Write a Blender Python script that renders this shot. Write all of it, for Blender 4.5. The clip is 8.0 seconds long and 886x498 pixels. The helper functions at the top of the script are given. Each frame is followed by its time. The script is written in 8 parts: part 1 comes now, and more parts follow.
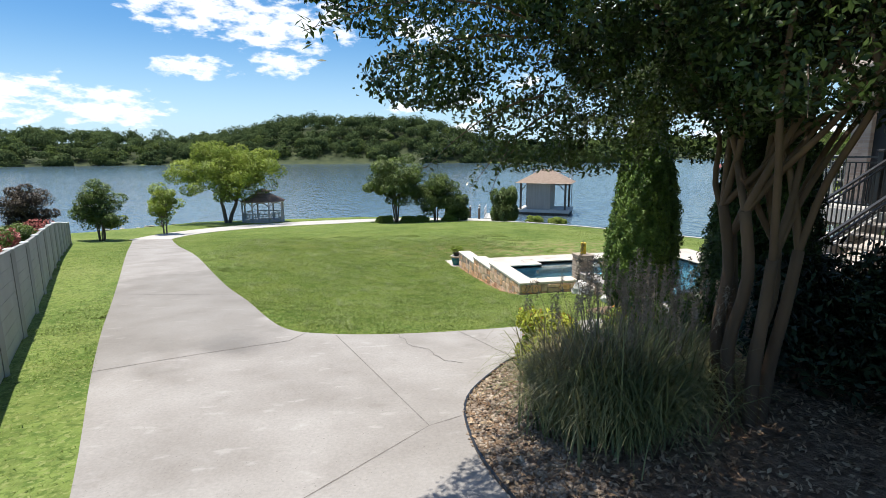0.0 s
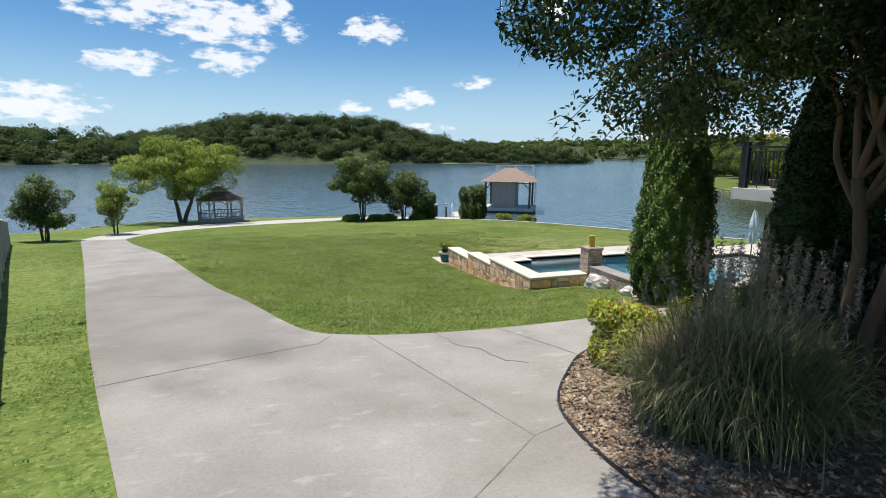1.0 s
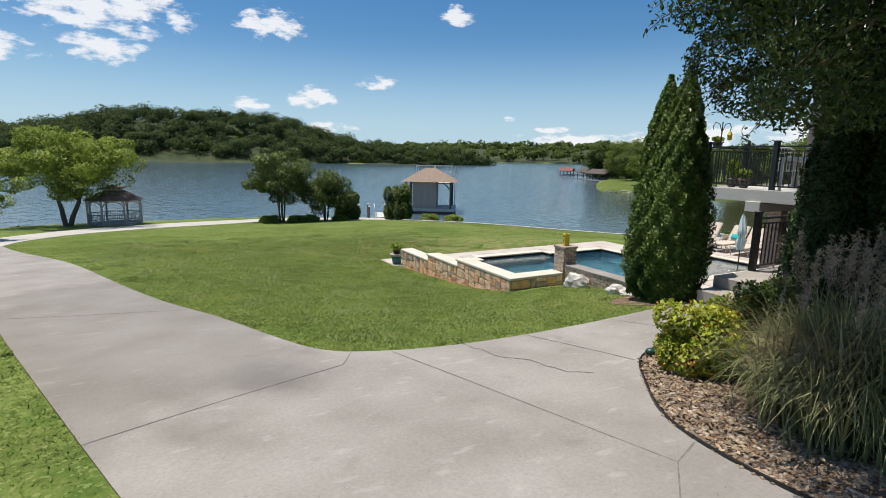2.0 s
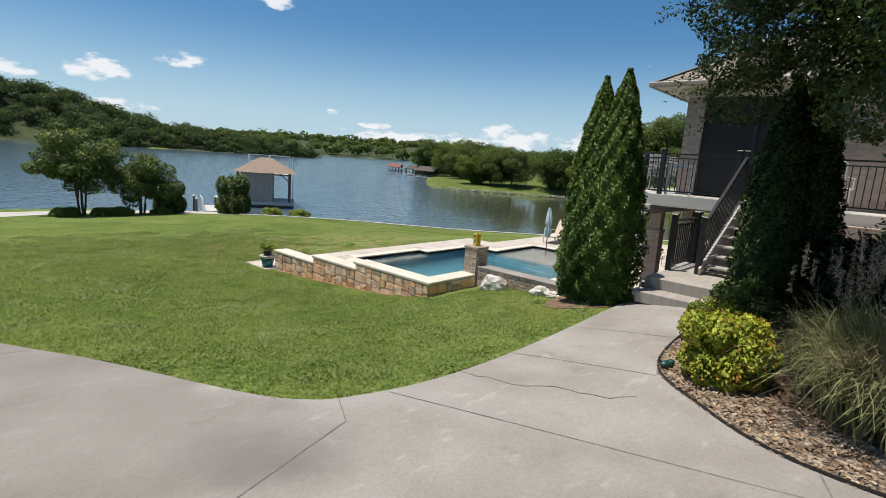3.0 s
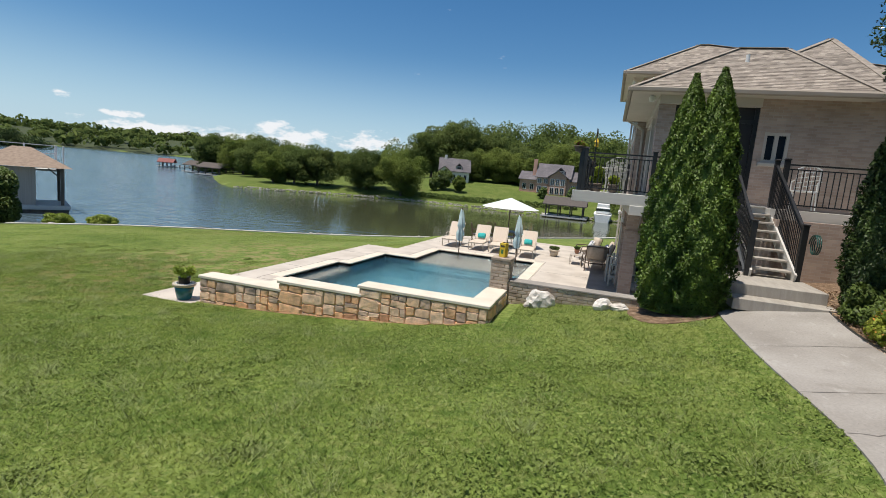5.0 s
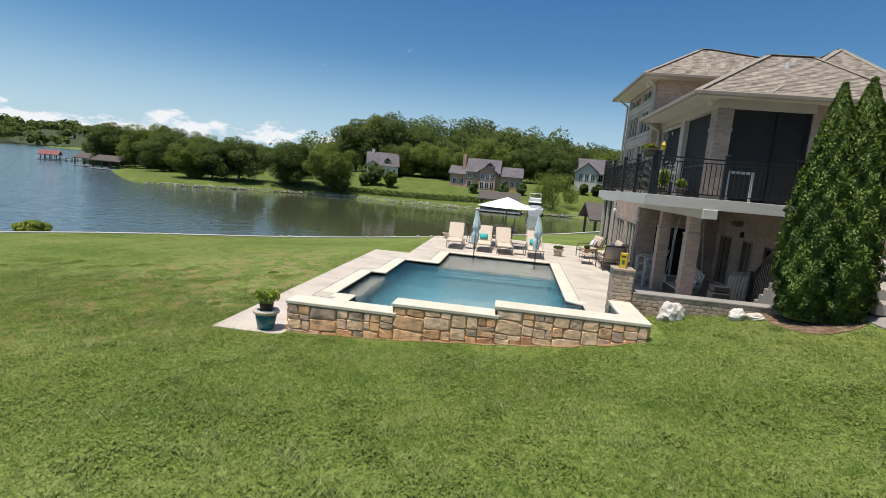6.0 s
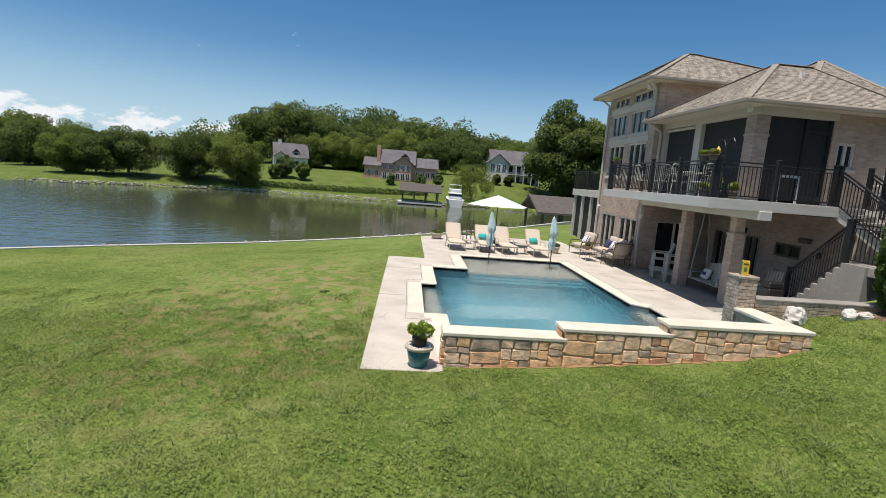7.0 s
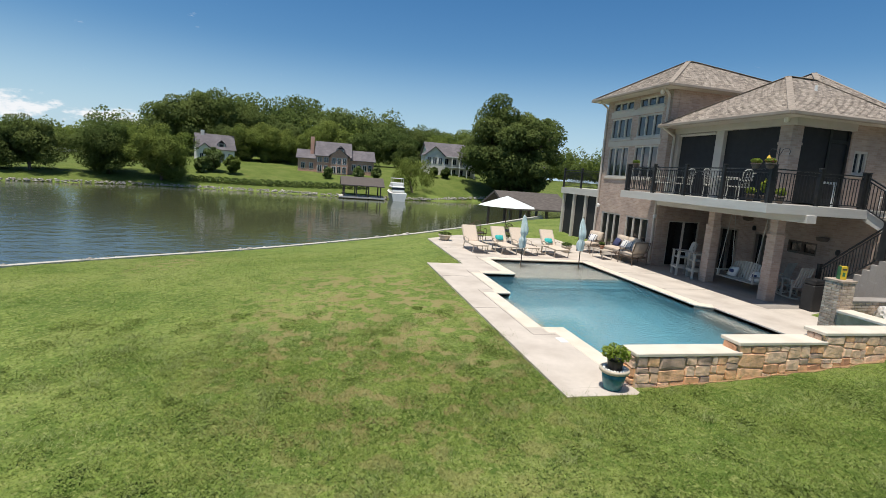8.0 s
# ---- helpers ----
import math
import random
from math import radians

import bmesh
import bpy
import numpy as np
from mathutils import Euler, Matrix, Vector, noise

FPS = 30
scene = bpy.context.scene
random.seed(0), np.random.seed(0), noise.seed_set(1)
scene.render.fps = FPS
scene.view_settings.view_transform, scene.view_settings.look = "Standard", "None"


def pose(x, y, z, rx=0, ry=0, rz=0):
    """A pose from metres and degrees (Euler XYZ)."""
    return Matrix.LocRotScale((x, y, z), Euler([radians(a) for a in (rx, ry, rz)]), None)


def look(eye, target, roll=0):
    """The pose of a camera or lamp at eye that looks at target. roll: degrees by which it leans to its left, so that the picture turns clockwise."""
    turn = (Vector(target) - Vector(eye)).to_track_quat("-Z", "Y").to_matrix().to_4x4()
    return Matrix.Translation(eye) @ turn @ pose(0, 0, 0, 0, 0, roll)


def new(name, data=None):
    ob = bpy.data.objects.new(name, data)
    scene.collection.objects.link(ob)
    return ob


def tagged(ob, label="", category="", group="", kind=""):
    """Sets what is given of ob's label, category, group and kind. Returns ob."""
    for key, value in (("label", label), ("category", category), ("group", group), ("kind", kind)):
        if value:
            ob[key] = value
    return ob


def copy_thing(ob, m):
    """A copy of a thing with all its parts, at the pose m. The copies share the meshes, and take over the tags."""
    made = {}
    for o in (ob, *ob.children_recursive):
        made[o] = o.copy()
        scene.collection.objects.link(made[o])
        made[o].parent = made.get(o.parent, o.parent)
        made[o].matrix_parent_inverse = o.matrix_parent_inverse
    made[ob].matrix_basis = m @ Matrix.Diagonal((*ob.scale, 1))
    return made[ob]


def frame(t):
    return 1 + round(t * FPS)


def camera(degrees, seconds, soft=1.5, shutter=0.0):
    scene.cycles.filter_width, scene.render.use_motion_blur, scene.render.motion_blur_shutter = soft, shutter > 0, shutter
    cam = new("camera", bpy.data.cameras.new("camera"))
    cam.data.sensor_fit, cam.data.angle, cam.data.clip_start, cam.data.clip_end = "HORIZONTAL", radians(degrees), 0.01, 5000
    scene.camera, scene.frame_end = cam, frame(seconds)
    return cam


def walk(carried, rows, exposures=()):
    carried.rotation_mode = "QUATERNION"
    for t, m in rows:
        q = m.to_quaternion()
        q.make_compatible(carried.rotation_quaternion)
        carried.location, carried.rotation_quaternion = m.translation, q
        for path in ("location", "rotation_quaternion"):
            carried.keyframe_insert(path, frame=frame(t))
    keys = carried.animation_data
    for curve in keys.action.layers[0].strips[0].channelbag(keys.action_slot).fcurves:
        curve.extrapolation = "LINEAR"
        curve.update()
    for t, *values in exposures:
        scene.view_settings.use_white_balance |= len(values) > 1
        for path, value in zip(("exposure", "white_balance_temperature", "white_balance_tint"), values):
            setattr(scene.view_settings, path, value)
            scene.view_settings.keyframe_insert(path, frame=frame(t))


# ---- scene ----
cam = camera(82.2, 8.0, soft=0.75)
ROWS = [
    (0, -4.566, -19.273, 4.127, -12.31, -10.45, 0.18),
    (0.5, -5.005, -18.716, 4.095, -13.97, -10.84, 0.25),
    (1, -5.676, -18.266, 3.839, -17.66, -10.37, -0.14),
    (2.5, -7.379, -15.904, 3.648, -36.82, -10.26, -2.20),
    (3, -7.759, -14.719, 3.552, -47.66, -9.94, -3.86),
    (3.5, -8.144, -13.481, 3.440, -55.21, -9.49, -4.29),
    (4, -8.428, -12.286, 3.285, -59.33, -8.81, -4.57),
    (4.5, -8.619, -10.929, 3.203, -66.26, -8.34, -4.80),
    (6, -8.608, -5.031, 3.043, -81.81, -8.02, -4.96),
    (6.5, -8.324, -2.702, 3.063, -88.92, -7.97, -4.53),
    (7, -7.971, -0.376, 3.107, -93.71, -8.23, -4.44),
    (7.5, -7.583, 1.861, 3.180, -97.77, -8.48, -4.34),
    (8, -6.967, 3.977, 3.270, -103.04, -8.58, -4.24),
]
walk(cam, [(t, pose(x, y, z, 90 + pitch, roll, yaw)) for t, x, y, z, yaw, pitch, roll in ROWS],
     [(0, 0.4, 6200, 10), (0.5, 0.28, 6200, 10), (1, 0.13, 6250, 10), (2.5, 0.0, 6450, 10), (3.5, 0.0, 6500, 10), (8, 0.05, 6500, 10)])

# ---- light: high summer sun over the lake, clear sky ----
SUN = Vector((-0.18, 0.21, 1.0)).normalized()
world = bpy.data.worlds.new("sky")
scene.world = world
world.use_nodes = True
wn, wl = world.node_tree.nodes, world.node_tree.links
wbg = wn["Background"]
sky = wn.new("ShaderNodeTexSky")
sky.sky_type = "NISHITA"
sky.sun_disc = False
sky.sun_elevation = math.asin(SUN.z)
sky.sun_rotation = math.atan2(SUN.x, SUN.y)
sky.altitude = 250
sky.air_density, sky.dust_density, sky.ozone_density = 1.0, 0.3, 1.8
hue = wn.new("ShaderNodeHueSaturation")
hue.inputs["Saturation"].default_value = 1.34
hue.inputs["Hue"].default_value = 0.499
wl.new(sky.outputs[0], hue.inputs["Color"])
wl.new(hue.outputs[0], wbg.inputs[0])
wbg.inputs[1].default_value = 0.098
sun_data = bpy.data.lights.new("sun", "SUN")
sun_data.energy, sun_data.angle, sun_data.color = 5.0, radians(0.55), (1.0, 0.935, 0.83)
sun_lamp = new("sun", sun_data)
sun_lamp.matrix_world = look(SUN * 60, (0, 0, 0))

# fair-weather clouds: soft ellipses of sky (azimuth, elevation, half width, half height in degrees) broken up by noise
CLOUDS = [(-2.2, 12.6, 3.6, 2.4), (-6.3, 12.8, 5.0, 2.8), (-4.5, 9.4, 3.4, 1.6), (-12.5, 14.2, 6.5, 3.0), (-9, 16.5, 7, 2.6), (-13, 8.5, 4.0, 1.1), (10.2, 12.8, 3.2, 1.5), (2.1, 12.2, 1.6, 1.3), (0.6, 14.6, 1.6, 0.9), (-20, 4.4, 4.5, 1.8), (-27, 5.0, 5, 2.2),
          (14, 6.1, 3.0, 1.1), (21.1, 7.7, 2.2, 0.75), (8.2, 5.1, 2.0, 0.7), (5, 3.6, 2.0, 0.6), (29.5, 14.5, 1.8, 1.0), (35.5, 4.3, 0.9, 0.35), (16, 3.0, 3.0, 0.6), (42, 2.0, 7, 0.8), (49, 2.1, 5, 0.9), (55, 2.9, 4.5, 1.2), (63, 2.9, 4, 1.1), (70.5, 2.6, 4, 0.9), (40, 3.2, 2, 0.4), (77, 2.6, 3, 0.7)]
tcoord = wn.new("ShaderNodeTexCoord")
sepd = wn.new("ShaderNodeSeparateXYZ")
wl.new(tcoord.outputs["Generated"], sepd.inputs[0])


def wmath(op, a, b=None):
    m = wn.new("ShaderNodeMath")
    m.operation = op
    for i, v in enumerate((a, b)):
        if v is None:
            continue
        if isinstance(v, (int, float)):
            m.inputs[i].default_value = v
        else:
            wl.new(v, m.inputs[i])
    return m.outputs[0]


azim = wmath("MULTIPLY", wmath("ARCTAN2", sepd.outputs[0], sepd.outputs[1]), 180 / math.pi)
elev = wmath("MULTIPLY", wmath("ARCSINE", sepd.outputs[2]), 180 / math.pi)
cover = None
for a, e, w, h in CLOUDS:
    dx = wmath("DIVIDE", wmath("SUBTRACT", azim, a), w)
    dy = wmath("DIVIDE", wmath("SUBTRACT", elev, e), h)
    v = wmath("SUBTRACT", 1.0, wmath("ADD", wmath("MULTIPLY", dx, dx), wmath("MULTIPLY", dy, dy)))
    cover = v if cover is None else wmath("MAXIMUM", cover, v)
cmap = wn.new("ShaderNodeMapping")
cmap.inputs["Scale"].default_value = (1, 1, 2.4)
wl.new(tcoord.outputs["Generated"], cmap.inputs[0])
cn1 = wn.new("ShaderNodeTexNoise")
cn1.inputs["Scale"].default_value, cn1.inputs["Detail"].default_value, cn1.inputs["Roughness"].default_value = 26, 9, 0.6
wl.new(cmap.outputs[0], cn1.inputs["Vector"])
body = wmath("ADD", wmath("MULTIPLY", wmath("MAXIMUM", cover, -1.0), 0.5), wmath("MULTIPLY", wmath("SUBTRACT", cn1.outputs[0], 0.5), 2.6))
cr = wn.new("ShaderNodeMapRange")
cr.interpolation_type = "SMOOTHSTEP"
cr.inputs["From Min"].default_value, cr.inputs["From Max"].default_value = -0.02, 0.5
wl.new(body, cr.inputs["Value"])
# round the high sun the sky is paler than low down
pale = wn.new("ShaderNodeHueSaturation")
pale.inputs["Saturation"].default_value = 0.72
pale.inputs["Value"].default_value = 1.15
wl.new(sky.outputs[0], pale.inputs["Color"])
rise = wn.new("ShaderNodeMapRange")
rise.interpolation_type = "SMOOTHSTEP"
rise.inputs["From Min"].default_value, rise.inputs["From Max"].default_value = 24, 60
wl.new(elev, rise.inputs["Value"])
dome = wn.new("ShaderNodeMix")
dome.data_type = "RGBA"
wl.new(rise.outputs[0], dome.inputs[0])
wl.new(hue.outputs[0], dome.inputs[6])
wl.new(pale.outputs[0], dome.inputs[7])
haze = wn.new("ShaderNodeMapRange")
haze.interpolation_type = "SMOOTHSTEP"
haze.inputs["From Min"].default_value, haze.inputs["From Max"].default_value = 13, -1
haze.inputs["To Min"].default_value, haze.inputs["To Max"].default_value = 0.0, 0.8
wl.new(elev, haze.inputs["Value"])
hmix = wn.new("ShaderNodeMix")
hmix.data_type = "RGBA"
hmix.inputs[7].default_value = (4.6, 6.6, 8.4, 1)
wl.new(haze.outputs[0], hmix.inputs[0])
wl.new(dome.outputs[2], hmix.inputs[6])
cmix = wn.new("ShaderNodeMix")
cmix.data_type = "RGBA"
cmix.inputs[7].default_value = (9.2, 9.3, 9.5, 1)
wl.new(wmath("MULTIPLY", cr.outputs[0], 0.92), cmix.inputs[0])
wl.new(hmix.outputs[2], cmix.inputs[6])
wl.new(cmix.outputs[2], wbg.inputs[0])

# ---- materials ----
def material(name, colours, scale=1.0, rough=0.8, metal=0.0, bump=0.0, bump_scale=None, detail=6.0, fine=None, spec=None, island=0.0, per_object=0.0, stretch=None, positions=None):
    """Noise-driven colour ramp at one scale, a finer one over it, with bump in metres."""
    m = bpy.data.materials.new(name)
    m.use_nodes = True
    n, l = m.node_tree.nodes, m.node_tree.links
    b = n["Principled BSDF"]
    mp = n.new("ShaderNodeMapping")
    if stretch:
        mp.inputs["Scale"].default_value = stretch
    geo = n.new("ShaderNodeNewGeometry")
    l.new(geo.outputs["Position"], mp.inputs[0])
    no = n.new("ShaderNodeTexNoise")
    no.inputs["Scale"].default_value, no.inputs["Detail"].default_value = scale, detail
    l.new(mp.outputs[0], no.inputs["Vector"])
    r = n.new("ShaderNodeValToRGB")
    l.new(no.outputs[0], r.inputs[0])
    e = r.color_ramp.elements
    ps = positions or [0.3 + 0.4 * i / max(1, len(colours) - 1) for i in range(len(colours))]
    while len(e) < len(colours):
        e.new(0.5)
    for el, c, p in zip(e, colours, ps):
        el.position, el.color = p, (*c, 1)
    out = r.outputs[0]
    if fine:
        fs, amount = fine
        f = n.new("ShaderNodeTexNoise")
        f.inputs["Scale"].default_value, f.inputs["Detail"].default_value = fs, 5
        l.new(mp.outputs[0], f.inputs["Vector"])
        out = shade(n, l, out, f.outputs[0], amount)
    if island:
        out = shade(n, l, out, geo.outputs["Random Per Island"], island)
    if per_object:
        oi = n.new("ShaderNodeObjectInfo")
        out = shade(n, l, out, oi.outputs["Random"], per_object)
    l.new(out, b.inputs["Base Color"])
    b.inputs["Roughness"].default_value, b.inputs["Metallic"].default_value = rough, metal
    if spec is not None:
        b.inputs["Specular IOR Level"].default_value = spec
    if bump:
        bn = n.new("ShaderNodeTexNoise")
        bn.inputs["Scale"].default_value, bn.inputs["Detail"].default_value = bump_scale or scale * 6, 8
        l.new(mp.outputs[0], bn.inputs["Vector"])
        bu = n.new("ShaderNodeBump")
        bu.inputs["Distance"].default_value = bump
        l.new(bn.outputs[0], bu.inputs["Height"])
        l.new(bu.outputs[0], b.inputs["Normal"])
    return m


def shade(n, l, colour, factor, amount):
    """Multiply a colour by 1 - amount/2 .. 1 + amount/2."""
    mr = n.new("ShaderNodeMapRange")
    mr.inputs["To Min"].default_value, mr.inputs["To Max"].default_value = 1 - amount / 2, 1 + amount / 2
    l.new(factor, mr.inputs["Value"])
    mx = n.new("ShaderNodeVectorMath")
    mx.operation = "SCALE"
    l.new(colour, mx.inputs[0])
    l.new(mr.outputs[0], mx.inputs["Scale"])
    return mx.outputs[0]


def leaf_material(name, dark, light, scale=0.6, rough=0.55, trans=0.3, amount=0.7, spec=0.4):
    return see_through(material(name, [dark, light], scale=scale, rough=rough, island=amount, spec=spec), trans)


def see_through(m, trans):
    """Let some light through a thin leaf or blade."""
    n, l = m.node_tree.nodes, m.node_tree.links
    b = n["Principled BSDF"]
    tr = n.new("ShaderNodeBsdfTranslucent")
    src = b.inputs["Base Color"].links[0].from_socket
    l.new(src, tr.inputs[0])
    mix = n.new("ShaderNodeMixShader")
    mix.inputs[0].default_value = trans
    l.new(b.outputs[0], mix.inputs[1])
    l.new(tr.outputs[0], mix.inputs[2])
    l.new(mix.outputs[0], n["Material Output"].inputs[0])
    return m


def brick_material(name, a, b_, mortar, width=0.2, height=0.068, offset=0.5, bump=0.006, axis="xz", scale_noise=1.5):
    m = bpy.data.materials.new(name)
    m.use_nodes = True
    n, l = m.node_tree.nodes, m.node_tree.links
    p = n["Principled BSDF"]
    geo = n.new("ShaderNodeNewGeometry")
    sep = n.new("ShaderNodeSeparateXYZ")
    l.new(geo.outputs["Position"], sep.inputs[0])
    add = n.new("ShaderNodeMath")
    l.new(sep.outputs[0], add.inputs[0])
    l.new(sep.outputs[1], add.inputs[1])
    com = n.new("ShaderNodeCombineXYZ")
    l.new(add.outputs[0], com.inputs[0])
    l.new(sep.outputs[2], com.inputs[1])
    br = n.new("ShaderNodeTexBrick")
    br.offset = offset
    br.inputs["Scale"].default_value = 1
    br.inputs["Brick Width"].default_value, br.inputs["Row Height"].default_value = width, height
    br.inputs["Mortar Size"].default_value, br.inputs["Mortar Smooth"].default_value = height * 0.09, 0.2
    br.inputs["Color1"].default_value, br.inputs["Color2"].default_value, br.inputs["Mortar"].default_value = (*a, 1), (*b_, 1), (*mortar, 1)
    l.new(com.outputs[0], br.inputs["Vector"])
    no = n.new("ShaderNodeTexNoise")
    no.inputs["Scale"].default_value, no.inputs["Detail"].default_value = scale_noise, 6
    l.new(geo.outputs["Position"], no.inputs["Vector"])
    c = shade(n, l, br.outputs[0], no.outputs[0], 0.7)
    l.new(c, p.inputs["Base Color"])
    p.inputs["Roughness"].default_value = 0.9
    bu = n.new("ShaderNodeBump")
    bu.inputs["Distance"].default_value = bump
    bu.invert = True
    l.new(br.outputs["Fac"], bu.inputs["Height"])
    l.new(bu.outputs[0], p.inputs["Normal"])
    return m


def layer(n, l, out, value, lo, hi, col, amount):
    """Lay a colour over another where a value rises from lo to hi."""
    r = n.new("ShaderNodeMapRange")
    r.interpolation_type = "SMOOTHSTEP"
    r.inputs["From Min"].default_value, r.inputs["From Max"].default_value = lo, hi
    r.inputs["To Max"].default_value = amount
    l.new(value, r.inputs["Value"])
    mx = n.new("ShaderNodeMix")
    mx.data_type = "RGBA"
    mx.inputs[7].default_value = (*col, 1)
    l.new(r.outputs[0], mx.inputs[0])
    l.new(out, mx.inputs[6])
    return mx.outputs[2]


def grass_material(name, gain=1.0, **kw):
    """Mown grass: green drifts, with straw and bare patches of their own shape."""
    k = lambda c: tuple(v * gain for v in c)
    m = material(name, [k((0.097, 0.142, 0.031)), k((0.140, 0.188, 0.043)), k((0.184, 0.217, 0.063))], scale=0.35, **kw)
    n, l = m.node_tree.nodes, m.node_tree.links
    b = n["Principled BSDF"]
    geo = n["Geometry"]
    out = b.inputs["Base Color"].links[0].from_socket
    # clover clumps, pale drifts and thin spots at three sizes
    for sc_, off, d, lo, hi, col, amount in ((1.2, 3.0, 9, 0.53, 0.63, (0.065, 0.118, 0.018), 0.45), (0.75, 11.0, 8, 0.53, 0.68, (0.19, 0.225, 0.058), 0.4), (4.5, 7.0, 6, 0.56, 0.68, (0.06, 0.11, 0.018), 0.6), (6.0, 17.0, 6, 0.57, 0.68, (0.20, 0.22, 0.075), 0.5),
                                          (13.0, 23.0, 5, 0.53, 0.61, (0.06, 0.1, 0.018), 0.6), (17.0, 29.0, 4, 0.56, 0.64, (0.25, 0.275, 0.095), 0.6)):
        mo = n.new("ShaderNodeMapping")
        mo.inputs["Location"].default_value = (off, -off, 0)
        l.new(geo.outputs["Position"], mo.inputs[0])
        t = n.new("ShaderNodeTexNoise")
        t.inputs["Scale"].default_value, t.inputs["Detail"].default_value = sc_, d
        l.new(mo.outputs[0], t.inputs["Vector"])
        out = layer(n, l, out, t.outputs[0], lo, hi, k(col), amount)
    masks = []
    for s, d, lo, hi in ((0.16, 3, 0.58, 0.74), (2.6, 12, 0.51, 0.57)):
        t = n.new("ShaderNodeTexNoise")
        t.inputs["Scale"].default_value, t.inputs["Detail"].default_value = s, d
        l.new(geo.outputs["Position"], t.inputs["Vector"])
        r = n.new("ShaderNodeMapRange")
        r.interpolation_type = "SMOOTHSTEP"
        r.inputs["From Min"].default_value, r.inputs["From Max"].default_value = lo, hi
        l.new(t.outputs[0], r.inputs["Value"])
        masks.append(r.outputs[0])
    # the driest stretch lies along the lake side of the pool
    mp = n.new("ShaderNodeMapping")
    mp.inputs["Location"].default_value = (-0.6, -0.75, 0)
    mp.inputs["Scale"].default_value = (0.14, 0.28, 0)
    l.new(geo.outputs["Position"], mp.inputs[0])
    ln = n.new("ShaderNodeVectorMath")
    ln.operation = "LENGTH"
    l.new(mp.outputs[0], ln.inputs[0])
    dry = n.new("ShaderNodeMapRange")
    dry.interpolation_type = "SMOOTHSTEP"
    dry.inputs["From Min"].default_value, dry.inputs["From Max"].default_value = 1.25, 0.45
    l.new(ln.outputs["Value"], dry.inputs["Value"])
    mxx = n.new("ShaderNodeMath")
    mxx.operation = "MAXIMUM"
    l.new(masks[0], mxx.inputs[0])
    l.new(dry.outputs[0], mxx.inputs[1])
    masks[0] = mxx.outputs[0]
    mul = n.new("ShaderNodeMath")
    mul.operation = "MULTIPLY"
    l.new(masks[0], mul.inputs[0])
    l.new(masks[1], mul.inputs[1])
    sc = n.new("ShaderNodeMath")
    sc.operation = "MULTIPLY"
    sc.inputs[1].default_value = 0.9
    l.new(mul.outputs[0], sc.inputs[0])
    mx = n.new("ShaderNodeMix")
    mx.data_type = "RGBA"
    mx.inputs[7].default_value = (*k((0.225, 0.195, 0.085)), 1)
    l.new(sc.outputs[0], mx.inputs[0])
    l.new(out, mx.inputs[6])
    l.new(mx.outputs[2], b.inputs["Base Color"])
    return m


M_GRASS = grass_material("lawn_grass", 1.12, rough=0.9, bump=0.03, bump_scale=30, fine=(7, 1.3), spec=0.15)
M_BLADE = see_through(grass_material("grass_blades", 1.42, rough=0.75, island=0.8, spec=0.15), 0.5)
# same grass dimmed: the far lawn's darker grazing look put into colour
M_FARLAWN_DIM = grass_material("dimmed_far_lawn_grass", 0.82, rough=0.95, bump=0.05, bump_scale=8, spec=0.1)
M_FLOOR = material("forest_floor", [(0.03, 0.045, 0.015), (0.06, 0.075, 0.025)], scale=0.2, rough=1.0)


